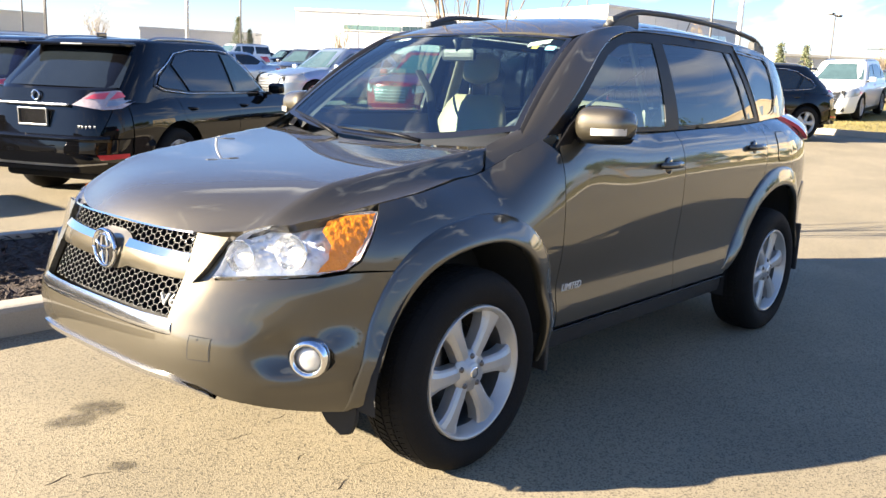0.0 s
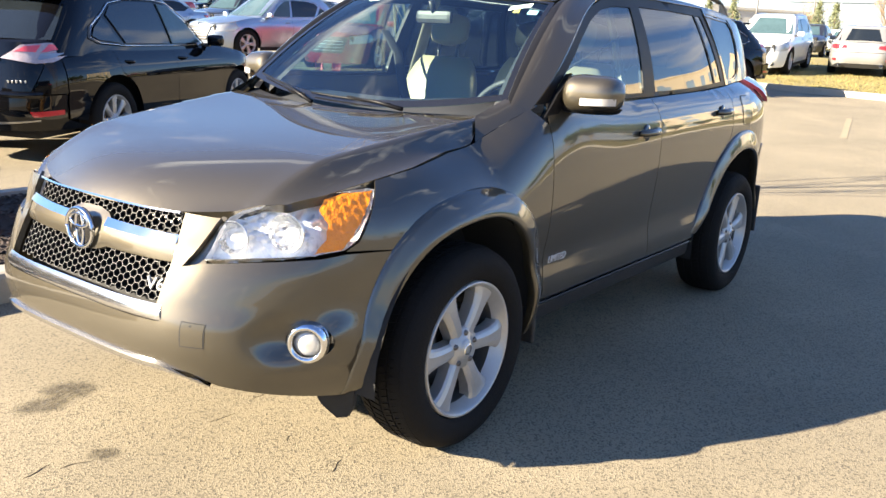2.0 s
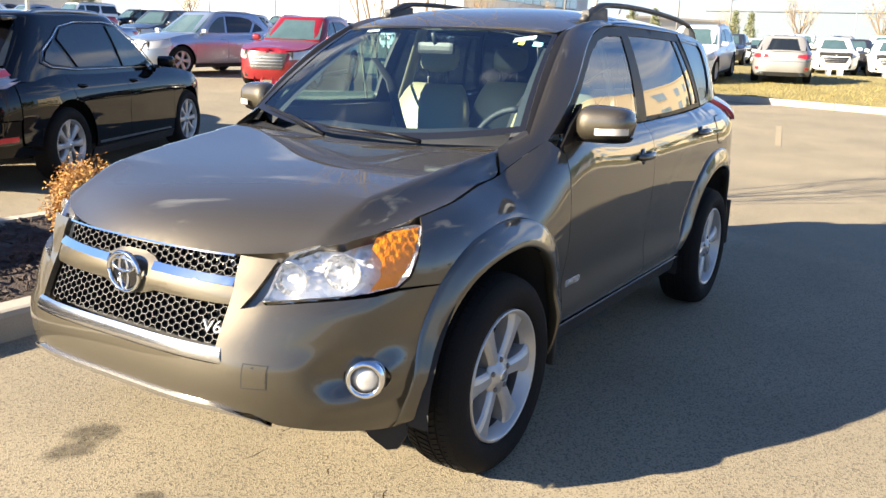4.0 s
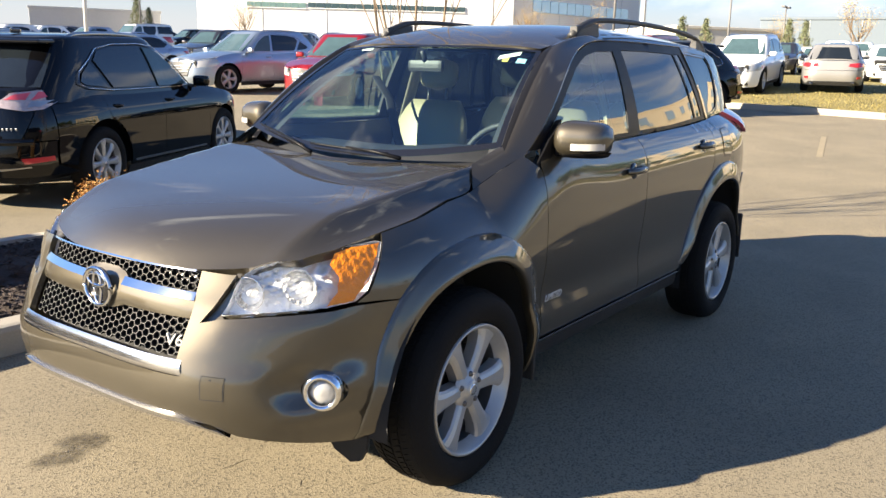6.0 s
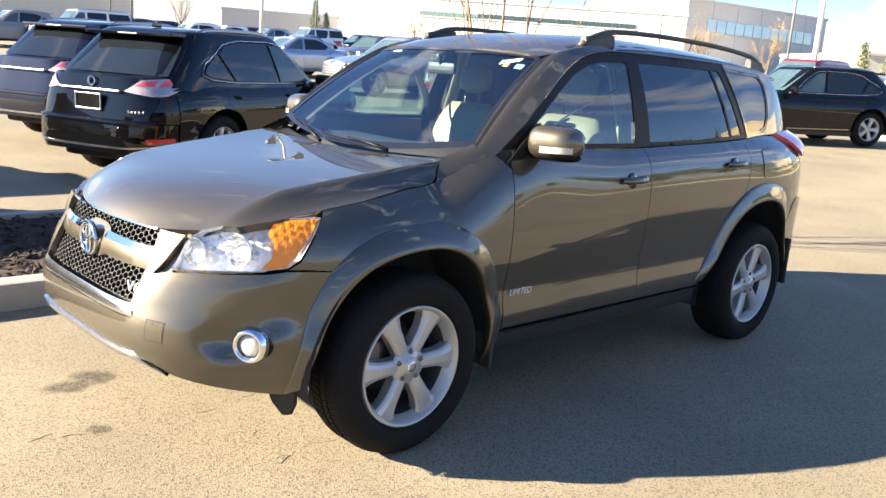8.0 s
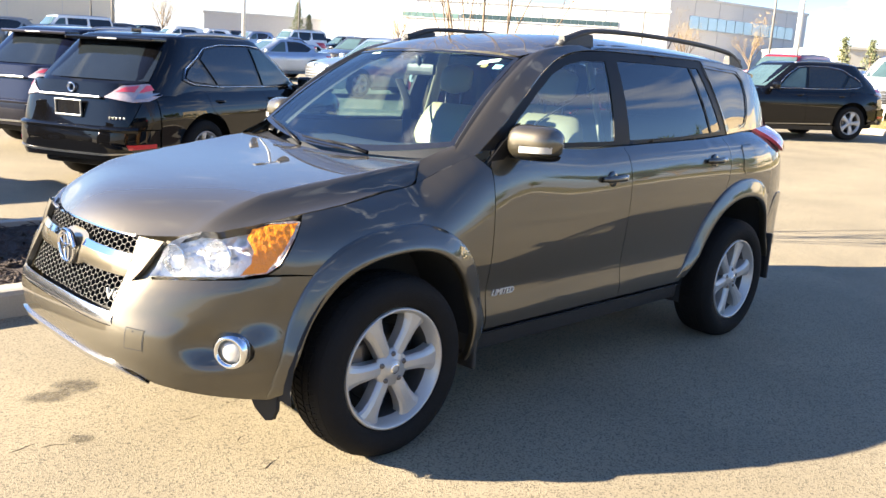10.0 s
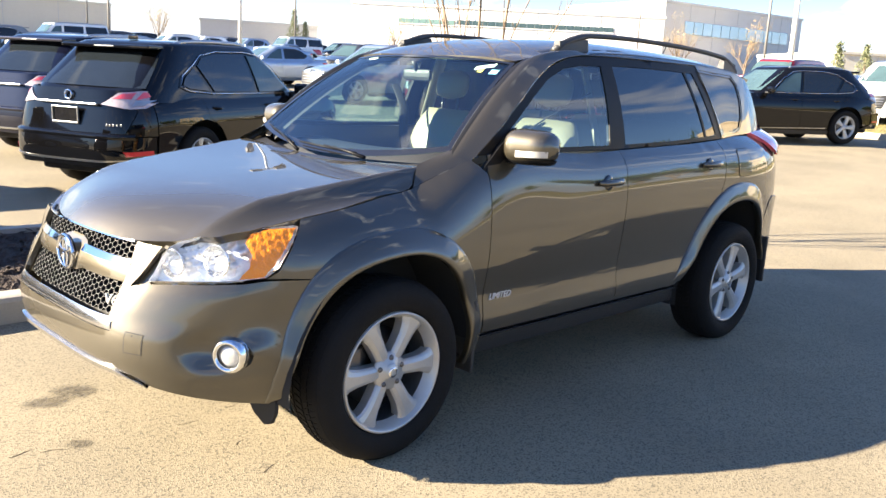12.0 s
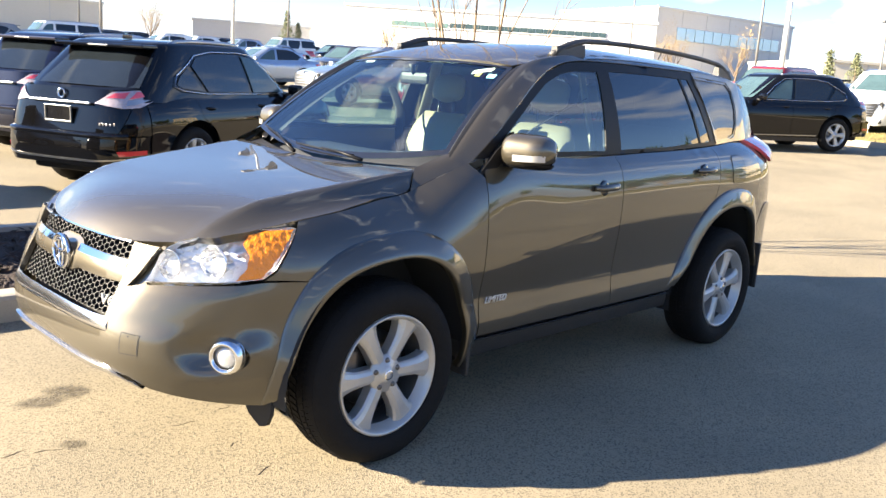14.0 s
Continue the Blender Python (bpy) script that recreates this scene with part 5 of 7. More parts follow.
for i in range(2600):
    x, y = rnd.uniform(-2.4, 2.2), rnd.uniform(1.8, 3.58)
    z = ground_z(x, y) + 0.125 + 0.025 * noise.noise((x * 2.5, y * 2.5, 0)) + rnd.uniform(0, 0.012)
    a, l, w = rnd.uniform(0, 6.3), rnd.uniform(0.02, 0.05), rnd.uniform(0.006, 0.014)
    c, s, t = math.cos(a), math.sin(a), rnd.uniform(-0.02, 0.02)
    k = len(verts)
    verts += [(x + c * l - s * w, y + s * l + c * w, z + t), (x + c * l + s * w, y + s * l - c * w, z + t), (x - c * l + s * w, y - s * l - c * w, z - t), (x - c * l - s * w, y - s * l + c * w, z - t), (x, y, z + 0.012)]
    faces += [(k, k + 1, k + 4), (k + 1, k + 2, k + 4), (k + 2, k + 3, k + 4), (k + 3, k, k + 4)]
tagged(link_mesh("bark_chips", verts, faces, M_MULCH, None, smooth=False), "loose dark bark chips", "mulch", kind="stuff")


def stain(cx, cy, rx, ry, rot, seed):
    r = random.Random(seed)
    pts = []
    for k in range(40):
        t = 2 * math.pi * k / 40
        q = 1 + 0.28 * noise.noise((math.cos(t) * 1.7 + seed, math.sin(t) * 1.7, 0)) + 0.12 * noise.noise((math.cos(t) * 5 + seed, math.sin(t) * 5, 3))
        u, v = rx * q * math.cos(t), ry * q * math.sin(t)
        pts.append((cx + u * math.cos(rot) - v * math.sin(rot), cy + u * math.sin(rot) + v * math.cos(rot)))
    tagged(panel("oil_stain", pts, lambda x, y: (x, y, ground_z(x, y) + 0.003), M_OIL_SOFT, None, step=0.05, thick=0.0, middle=(cx, cy, -3)), "dark oil stain soaked into the asphalt", "stain", kind="structure")


def soft_oil():
    """Soaked oil: mottled, thinning out towards its rim."""
    m, n, l, b = nodes_of("soaked_oil")
    b.inputs["Base Color"].default_value = (0.050, 0.042, 0.032, 1)
    b.inputs["Roughness"].default_value = 0.75
    co = n.new("ShaderNodeTexCoord")
    no = n.new("ShaderNodeTexNoise")
    no.inputs["Scale"].default_value, no.inputs["Detail"].default_value, no.inputs["Roughness"].default_value = 22.0, 9.0, 0.65
    mid = n.new("ShaderNodeVectorMath")
    mid.operation, mid.inputs[1].default_value = "SUBTRACT", (0.5, 0.5, 0.5)
    ln = n.new("ShaderNodeVectorMath")
    ln.operation = "LENGTH"
    rim = n.new("ShaderNodeMapRange")
    rim.interpolation_type = "SMOOTHSTEP"
    rim.inputs["From Min"].default_value, rim.inputs["From Max"].default_value = 0.22, 0.52
    rim.inputs["To Min"].default_value, rim.inputs["To Max"].default_value = 0.62, 0.0
    add = n.new("ShaderNodeMath")
    add.operation = "MULTIPLY_ADD"
    add.inputs[1].default_value, add.inputs[2].default_value = 1.5, -0.10
    mul = n.new("ShaderNodeMath")
    mul.operation, mul.use_clamp = "MULTIPLY", True
    l.new(co.outputs["Object"], no.inputs["Vector"])
    l.new(co.outputs["Generated"], mid.inputs[0])
    l.new(mid.outputs[0], ln.inputs[0])
    l.new(ln.outputs["Value"], rim.inputs["Value"])
    l.new(no.outputs["Fac"], add.inputs[0])
    l.new(add.outputs[0], mul.inputs[0])
    l.new(rim.outputs["Result"], mul.inputs[1])
    l.new(mul.outputs[0], b.inputs["Alpha"])
    return m


M_OIL_SOFT = soft_oil()
stain(-0.82, 0.42, 0.15, 0.085, 0.25, 1)
stain(-0.68, 0.48, 0.13, 0.11, 0.6, 2)
stain(-0.865, -0.06, 0.085, 0.06, -0.3, 3)
# dropped twigs and fine cracks near the front wheel
for x0, y0, x1, y1, tm in ((-0.493, -0.112, -0.375, -0.132, M_TWIG), (-1.105, -0.022, -1.005, -0.004, M_TWIG), (-0.445, -0.682, -0.364, -0.652, M_TWIG), (-1.0, -0.042, -0.905, -0.072, M_TWIG),
                           (-0.253, -0.078, -0.178, -0.067, M_TWIG), (-0.40, -0.42, -0.355, -0.40, M_TWIG), (-0.28, -0.60, -0.16, -0.64, M_STRAW), (2.285, -0.716, 2.345, -0.755, M_STRAW), (1.0, -1.2, 1.05, -1.22, M_STRAW)):
    pts = []
    for k in range(7):
        f = k / 6
        w = 0.005 * math.sin(f * 6 + x0 * 20)
        pts.append((x0 + (x1 - x0) * f, y0 + (y1 - y0) * f + w, 0.002))
    tagged(tube("twig", pts, [0.0006, 0.0010, 0.0012, 0.0011, 0.0010, 0.0008, 0.0004], tm, None, sides=5), "thin dry twig on the asphalt" if tm is M_TWIG else "thin pale straw on the asphalt", "twig", group="twigs")

# grass verge at the far side of the lane, with its kerb
def lawn_z(x, y):
    return ground_z(x, y) + 0.10 + 0.04 * clamp(x - 20.8, 0.0, 7.0)


LAWN = [(20.9, 9.0), (20.6, 3.0), (20.2, -6.0), (18.5, -60.0), (95.0, -60.0), (95.0, 9.5)]
tagged(panel("lawn", LAWN, lambda x, y: (x, y, lawn_z(x, y)), M_GRASS, None, step=2.0, thick=0.3, middle=(40, -10, -60)), "yellowing autumn grass verge", "grass", kind="structure")
kerb([(18.4, -40.0), (20.1, -6.0), (20.5, 3.0), (20.8, 9.0)], False, 0.22, 0.15, "pale concrete kerb along the grass")
kerb([(20.8, 9.0), (60.0, 9.4)], False, 0.2, 0.15, "pale concrete kerb along the grass")
rnd = random.Random(8)
verts, faces = [], []
for i in range(14000):
    x = 20.7 + abs(rnd.gauss(0, 1)) * 5
    y = rnd.uniform(-6, 8.8)
    z = lawn_z(x, y)
    a, h, w = rnd.uniform(0, 6.3), rnd.uniform(0.02, 0.05), 0.012
    k = len(verts)
    verts += [(x - w * math.cos(a), y - w * math.sin(a), z), (x + w * math.cos(a), y + w * math.sin(a), z), (x + rnd.uniform(-0.03, 0.03), y + rnd.uniform(-0.03, 0.03), z + h)]
    faces.append((k, k + 1, k + 2))
tagged(link_mesh("grass_blades", verts, faces, M_GRASS, None, smooth=False), "tufts of yellow-green grass", "grass", kind="stuff")
for x0, y0, x1, y1 in ((11.6, 0.4, 14.8, 1.0), (8.4, 21.0, 10.6, 25.2)):
    d = Vector((x1 - x0, y1 - y0)).normalized() * 0.05
    pl = [(x0 - d.y, y0 + d.x), (x0 + d.y, y0 - d.x), (x1 + d.y, y1 - d.x), (x1 - d.y, y1 + d.x)]
    tagged(panel("parking_line", pl, lambda x, y: (x, y, ground_z(x, y) + 0.004), M_LINE, None, step=0.3, thick=0.0, middle=(x0, y0, -9)), "worn yellow parking line", "road marking", kind="structure")

# ---- parked cars of the lot ----
class Form:
    """The shape of a car with its front axle at x = 0 and its nose at -x."""

    def __init__(self, wb, fo, ro, w, h, belt, nose, hood, deck, cowl, roof0, roof1, glass1, tumble, wheel_r, side_windows, screen_z=None):
        self.wb, self.fo, self.ro, self.w, self.h, self.belt = wb, fo, ro, w, h, belt
        self.cowl, self.roof0, self.roof1, self.glass1, self.tumble, self.r = cowl, roof0, roof1, glass1, tumble, wheel_r
        self.er = 6.0 if screen_z is None else screen_z
        self.windows, self.nose, self.hood, self.deck = side_windows, nose, hood, deck
        self.zs = Curve([-fo, -fo * 0.55, 0.0, cowl, cowl + 0.7, wb, wb + ro * 0.6, wb + ro], [nose, nose + 0.045, (nose + hood) / 2 + 0.05, hood, belt, belt + 0.035, deck, deck - 0.01])
        self.prof = Curve([0.18, 0.3, 0.42, 0.6, 0.78, 0.95, 1.1, 1.3], [w * 0.92, w * 0.965, w * 0.985, w * 0.99, w, w * 0.985, w * 0.95, w * 0.9])
        self.lf = Curve([0.18, 0.32, 0.45, 0.6, 0.75, 0.9, 1.1], [fo * 0.9, fo * 0.97, fo, fo * 0.995, fo * 0.965, fo * 0.91, fo * 0.8])
        self.lr = Curve([0.18, 0.35, 0.5, 0.65, 0.85, 1.0, 1.2], [ro * 0.86, ro * 0.96, ro, ro * 0.99, ro * 0.95, ro * 0.92, ro * 0.88])

    def half(self, x, z):
        w = self.prof(z)
        t = clamp((z - 0.72) / max(0.08, self.zs(clamp(x, 0, self.wb)) - 0.72), 0, 1.05)
        return w - 0.085 * self.w * t ** 3

    def ring(self, u, z):
        a, sg = abs(u), -1.0 if u >= 0 else 1.0
        if a <= 1:
            s = math.sin(a * math.pi / 2)
            return (-self.lf(z) * math.sqrt(max(0.0, 1 - s ** 3)), sg * self.half(0, z) * s, z)
        if a <= 1 + self.wb:
            return (a - 1, sg * self.half(a - 1, z), z)
        c = math.cos(clamp(a - 1 - self.wb) * math.pi / 2)
        return (self.wb + self.lr(z) * math.sqrt(max(0.0, 1 - c ** self.er)), sg * self.half(self.wb, z) * c, z)

    def u(self, x, z):
        if x < 0:
            return math.asin(clamp(max(0.0, 1 - (x / self.lf(z)) ** 2) ** (1 / 3))) / (math.pi / 2)
        if x <= self.wb:
            return 1 + x
        return 2 + self.wb - math.asin(clamp(max(0.0, 1 - ((x - self.wb) / self.lr(z)) ** 2) ** (1 / self.er))) / (math.pi / 2)

    def uz(self, *pts):
        return [(self.u(x, z), z) for x, z in pts]

    def fy(self, *pts):
        """Front-view points."""
        return [(math.asin(clamp(y / self.half(0, z), -1, 1)) / (math.pi / 2), z) for y, z in pts]

    def ry(self, *pts):
        """Rear-view points."""
        return [(2 + self.wb - math.asin(clamp(y / self.half(self.wb, z), -1, 1)) / (math.pi / 2), z) for y, z in pts]

    def side(self, x, z):
        d = z - self.belt
        return (x, -(self.w * 0.905 - self.tumble * 0.55 * d - self.tumble * 0.5 * d * d), z)

    def roof_w(self):
        return -self.side(0, self.h - 0.075)[1]

    def hood_at(self, x, y):
        zc = self.zs(x) + 0.035 + 0.02 * clamp((x + self.fo) / 0.3)
        t = abs(y) / max(0.05, self.half(x, self.zs(x)) * (max(0.0, 1 - (min(x, 0) / self.lf(0.85)) ** 2) ** (1 / 3)))
        return (x, y, zc - 0.055 * t ** 2.5)


def car(name, f, m, paint_m, label, group, spokes=5, step=0.09, detail=1, tail="crossover", wheel_side_only=False):
    c = empty(name, m, label, "car", group)
    W, wb, fo, ro, r = f.w, f.wb, f.fo, f.ro, f.r
    arch = r * 1.13
    kw = dict(step=step, thick=0.02, middle=(wb / 2, 0, 0.7), gap=0.003)
    part("underbody_shade", box_bm(wb + fo * 0.8 + ro * 0.8, W * 1.3, 0.6, 0.05, (wb / 2, 0, 0.55)), M_SHADOW, c)
    a1 = arc(0, r, arch, 185, 108, 8)
    bumper = f.fy((0.0, 0.2), (W * 0.5, 0.2)) + f.uz((-fo * 0.5, 0.22), (-arch, 0.24)) + f.uz(*a1) + f.uz((-fo * 0.45, 0.69)) + f.fy((W * 0.55, 0.66), (0.0, 0.62))
    full = bumper + [(-u, z) for u, z in bumper[::-1] if abs(u) > 1e-6]
    panel("front_bumper", full, f.ring, paint_m, c, **kw)
    lamp = f.fy((W * 0.56, 0.665)) + f.uz((-fo * 0.45, 0.695), (-fo * 0.28, 0.78), (-fo * 0.36, f.zs(-fo * 0.36) - 0.03)) + f.fy((W * 0.58, f.nose - 0.03))
    for sg in (1, -1):
        panel("headlamp", [(sg * u, z) for u, z in lamp], f.ring, M_CLEARLENS, c, label="clear headlamp", **{**kw, "step": 0.06})
    core = f.fy((0.0, 0.58), (W * 0.6, 0.60)) + f.uz((-fo * 0.45, 0.64), (-fo * 0.18, 0.74), (-fo * 0.18, f.zs(-fo * 0.18) - 0.012), (-fo * 0.42, f.zs(-fo * 0.42) - 0.012)) + f.fy((W * 0.6, f.nose - 0.005), (0.0, f.nose - 0.005))
    panel("nose_panel", core + [(-u, z) for u, z in core[::-1] if abs(u) > 1e-6], f.ring, paint_m, c, off=-0.012, **kw)
    gr = f.fy((-W * 0.40, 0.45), (W * 0.40, 0.45), (W * 0.53, f.nose - 0.04), (-W * 0.53, f.nose - 0.04))
    panel("grille", gr, f.ring, M_PLASTIC, c, off=0.012, **{**kw, "step": 0.07})
    for z in [0.5, 0.57, 0.64, 0.71]:
        if z < f.nose - 0.08:
            panel("grille_bar", f.fy((-W * 0.42, z), (W * 0.42, z), (W * 0.42, z + 0.018), (-W * 0.42, z + 0.018)), f.ring, M_SATIN, c, off=0.02, **{**kw, "step": 0.1})
    hood_x = [f.cowl, f.cowl * 0.5, 0, -fo * 0.3, -fo * 0.55, -fo * 0.75]
    he = [(x, (f.half(max(x, 0), f.zs(x)) - 0.01) * max(0.0, 1 - (min(x, 0) / f.lf(f.nose)) ** 2) ** (1 / 3)) for x in hood_x] + [(-fo * 0.93, W * 0.38), (-fo * 0.965, 0)]
    hp = [(f.cowl - 0.12, 0.0)] + he
    hp = hp + [(x, -y) for x, y in hp[::-1] if abs(y) > 1e-6]
    panel("hood", hp, f.hood_at, paint_m, c, **{**kw, "middle": (0, 0, -1)})
    fender = f.uz((-fo * 0.36, f.zs(-fo * 0.36) - 0.025), (-fo * 0.28, 0.78), (-fo * 0.45, 0.695), (-arch * 0.75, 0.7)) + f.uz(*arc(0, r, arch, 105, -4, 10)) + f.uz((f.cowl + 0.0, 0.26), (f.cowl + 0.04, 0.9), (f.cowl + 0.04, f.zs(f.cowl + 0.04)), (f.cowl * 0.5, f.zs(f.cowl * 0.5)), (0, f.zs(0)), (-fo * 0.2, f.zs(-fo * 0.2)))
    panel("fender", fender, f.ring, paint_m, c, mirror=True, **kw)
    x0, x1 = f.cowl + 0.04, f.cowl + 0.04 + (wb - f.cowl) * 0.47
    x2 = wb - 0.05
    top = lambda a, b: [(a + (b - a) * k / 4, f.zs(a + (b - a) * k / 4)) for k in range(5)]
    panel("front_door", f.uz((x0 - 0.03, 0.3), (x1, 0.3), *top(x1, x0)), f.ring, paint_m, c, mirror=True, **kw)
    panel("rear_door", f.uz((x1, 0.3), (wb - arch - 0.04, 0.3), *arc(wb, r, arch + 0.04, 172, 128, 5), (x2 - 0.06, 0.85), *top(x2, x1)), f.ring, paint_m, c, mirror=True, **kw)
    panel("sill", f.uz((arch, 0.2), (wb - arch, 0.2), (wb - arch, 0.295), (arch, 0.295)), f.ring, M_PLASTIC if tail == "crossover" else paint_m, c, mirror=True, **kw)
    zt = f.zs(wb + ro * 0.5)
    qr = f.uz(*arc(wb, r, arch + 0.03, 126, 5, 8)) + f.uz((wb + ro * 0.62, 0.45), (wb + ro * 0.62, 0.70), (wb + ro * 0.62, zt), *top(wb + ro * 0.55, x2)) + f.uz((x2 - 0.06, 0.85))
    panel("quarter_panel", qr, f.ring, paint_m, c, mirror=True, **kw)
    lo = 0.37 if tail == "crossover" else 0.25
    rb = f.uz((wb + arch, lo - 0.02), (wb + arch + 0.02, max(r, lo)), (wb + ro * 0.62, 0.45), (wb + ro * 0.62, 0.68)) + f.ry((W * 0.6, 0.68), (0.0, 0.68), (0.0, lo), (W * 0.6, lo - 0.01))

    def tail_skin(v, z):
        """The tail across its whole width: v = 0 in the middle."""
        return f.ring((2 + wb - abs(v)) * (1 if v >= 0 else -1), z)

    def tail_bumper(v, z):
        p = tail_skin(v, z)
        k = clamp((1.0 - abs(v)) / 0.5)
        return (p[0] + 0.045 * k * k * (3 - 2 * k), p[1], z)

    def across(pts):
        """The outline on both sides of the middle from that of one side."""
        half = [(2 + wb - u, z) for u, z in pts]
        return half + [(-v, z) for v, z in half[::-1] if abs(v) > 1e-6]

    panel("rear_bumper", across(f.ry((0.0, lo), (W * 0.6, lo - 0.01)) + rb[:4] + f.ry((W * 0.6, 0.68), (0.0, 0.68))), tail_bumper if tail == "crossover" else tail_skin, paint_m, c, **{**kw, "thick": 0.06})
    zl0, zl1 = (0.90, 1.06) if tail == "crossover" else (0.78, 0.92) if tail == "sedan" else (0.75, 1.15)
    tg_top = 1.145 if tail == "crossover" else f.belt + 0.03 if tail != "sedan" else f.deck - 0.005
    tg = f.ry((0.0, 0.685), (W * 0.72, 0.685), (W * 0.74, tg_top), (0.0, tg_top))
    panel("tailgate", across(tg), tail_skin, paint_m, c, **kw)
    panel("quarter_panel", f.uz((wb + ro * 0.62, 0.685)) + f.ry((W * 0.72, 0.685), (W * 0.74, tg_top)) + f.uz((wb + ro * 0.62, zt)), f.ring, paint_m, c, mirror=True, **kw)
    if tail == "crossover":
        tl = f.ry((W * 0.44, 1.0), (W * 0.74, 0.955)) + f.uz((wb + ro * 0.70, 0.965), (wb + ro * 0.40, 1.07), (wb + ro * 0.62, 1.14)) + f.ry((W * 0.74, 1.142), (W * 0.60, 1.12))
        tr = f.ry((W * 0.56, 1.058), (W * 0.72, 1.052)) + f.ry((W * 0.72, 1.118), (W * 0.63, 1.105))
        tq = f.ry((W * 0.745, 1.050)) + f.uz((wb + ro * 0.72, 1.052), (wb + ro * 0.50, 1.085), (wb + ro * 0.63, 1.122)) + f.ry((W * 0.745, 1.122))
        to = f.ry((W * 0.745, 0.985)) + f.uz((wb + ro * 0.72, 0.99), (wb + ro * 0.56, 1.045), (wb + ro * 0.72, 1.044)) + f.ry((W * 0.745, 1.042))
    elif tail == "sedan":
        tl = f.ry((W * 0.45, 0.80), (W * 0.74, 0.76)) + f.uz((wb + ro * 0.62, 0.78), (wb + ro * 0.5, 0.87)) + f.ry((W * 0.74, 0.90), (W * 0.48, 0.88))
        tr = tl
    else:
        tl = f.ry((W * 0.80, 0.75), (W * 0.97, 0.75), (W * 0.97, 1.15), (W * 0.80, 1.15))
        tr = tl
    for sg in (1, -1):
        lm = panel("tail_lamp", [(sg * u, z) for u, z in tl], f.ring, M_TAILCLEAR if tail == "crossover" else M_REDLENS, c, off=0.012, label="red and clear tail lamp", **{**kw, "step": 0.05})
        if tail == "crossover":
            for rl in (tr, tq):
                panel("red_lens", [(sg * u, z) for u, z in rl], f.ring, M_TAILPINK, lm, off=0.016, **{**kw, "step": 0.05, "thick": 0.004})
            panel("signal_lens", [(sg * u, z) for u, z in to], f.ring, M_SATIN, lm, off=0.016, **{**kw, "step": 0.05, "thick": 0.004})
    # cabin
    rows = []
    nl, n = 7, 44
    zb = f.belt - 0.05
    rw = f.roof_w()
    for k in range(nl + 1):
        t = k / nl
        z = zb + (f.h - 0.075 - zb) * t
        xa, xb = f.cowl + 0.02 + (f.roof0 - f.cowl) * t, f.glass1 + (f.roof1 - f.glass1) * t
        hw = -f.side(0, z)[1] - 0.006
        row = []
        for j in range(n):
            a = 2 * math.pi * j / n
            ca, sa = math.cos(a), math.sin(a)
            row.append(((xa + xb) / 2 + (xb - xa) / 2 * math.copysign(abs(ca) ** 0.28, ca), hw * math.copysign(abs(sa) ** 0.28, sa), z))
        rows.append(row)
    for ins, dz in ((0.985, 0.025), (0.93, 0.05), (0.75, 0.068), (0.4, 0.075), (0.02, 0.078)):
        mx, my = (f.roof0 + f.roof1) / 2, 0
        rows.append([(mx + (p[0] - mx) * ins, p[1] * ins, f.h - 0.075 + dz - 0.02 * abs((p[0] - mx) / (f.roof1 - f.roof0)) * ins) for p in rows[nl]])
    skin("cabin", rows, paint_m, c, closed=True)
    z0, z1 = zb + 0.09, f.h - 0.10
    zr0 = tg_top + 0.02

    def screen(a, t, rear):
        z = zr0 + (z1 - zr0) * t if rear else z0 + (z1 - z0) * t
        q = (z - zb) / (f.h - 0.075 - zb)
        x = f.glass1 + (f.roof1 - f.glass1) * q + 0.014 if rear else f.cowl + 0.02 + (f.roof0 - f.cowl) * q - 0.014
        hw = -f.side(0, z)[1] * 0.86
        return (x - (0.07 * a ** 4 if rear else -0.07 * a ** 4), hw * a, z)

    skin("windscreen", [[screen(-1 + i / 5, j / 6, False) for i in range(11)] for j in range(7)], M_FARGLASS, c, "glossy teal windscreen", turn=True)
    skin("rear_window", [[screen(-1 + i / 5, j / 6, True) for i in range(11)] for j in range(7)], M_DARKGLASS, c, "dark glossy rear window")
    for wi, wd in enumerate(f.windows):
        panel("side_window", wd, f.side, M_FARGLASS if wi == 0 else M_DARKGLASS, c, mirror=True, off=0.006, **{**kw, "thick": 0.01, "step": 0.08})
    if detail > 1:
        ob = tube("window_trim", [Vector(f.side(*p)) + Vector((0, -0.008, 0)) for p in f.trim], 0.007, M_CHROME, c, "chrome window trim", sides=6, flat=0.7)
        mirrored(ob)
    for sg in (-1, 1):
        mi = empty("door_mirror", Matrix.Identity(4))
        mi.parent = c
        part("mirror_shell", box_bm(0.10, 0.20, 0.13, 0.045, (f.cowl + 0.30, sg * (W * 0.95 + 0.08), f.belt + 0.06), 3), paint_m, mi, smooth=True)
        part("mirror_foot", box_bm(0.06, 0.10, 0.04, 0.01, (f.cowl + 0.30, sg * (W * 0.9), f.belt + 0.0)), M_PLASTIC, mi)
        for hx in (x1 - 0.16, x2 - 0.24):
            y = f.half(hx, f.belt - 0.13)
            tube("door_handle", [(hx - 0.09, sg * (y - 0.004), f.belt - 0.13), (hx, sg * (y + 0.03), f.belt - 0.125), (hx + 0.09, sg * (y - 0.004), f.belt - 0.12)], [0.014, 0.016, 0.014], paint_m, c, sides=6)
        if tail != "sedan":
            pts = [(f.roof0 + 0.15 + (f.roof1 - f.roof0 - 0.35) * k / 8, sg * (rw - 0.10), f.h - 0.045 + 0.045 * math.sin(math.pi * k / 8) ** 0.4 if 0 < k < 8 else f.h - 0.06) for k in range(9)]
            tube("roof_rail", pts, 0.024, M_SATIN, c, sides=8)
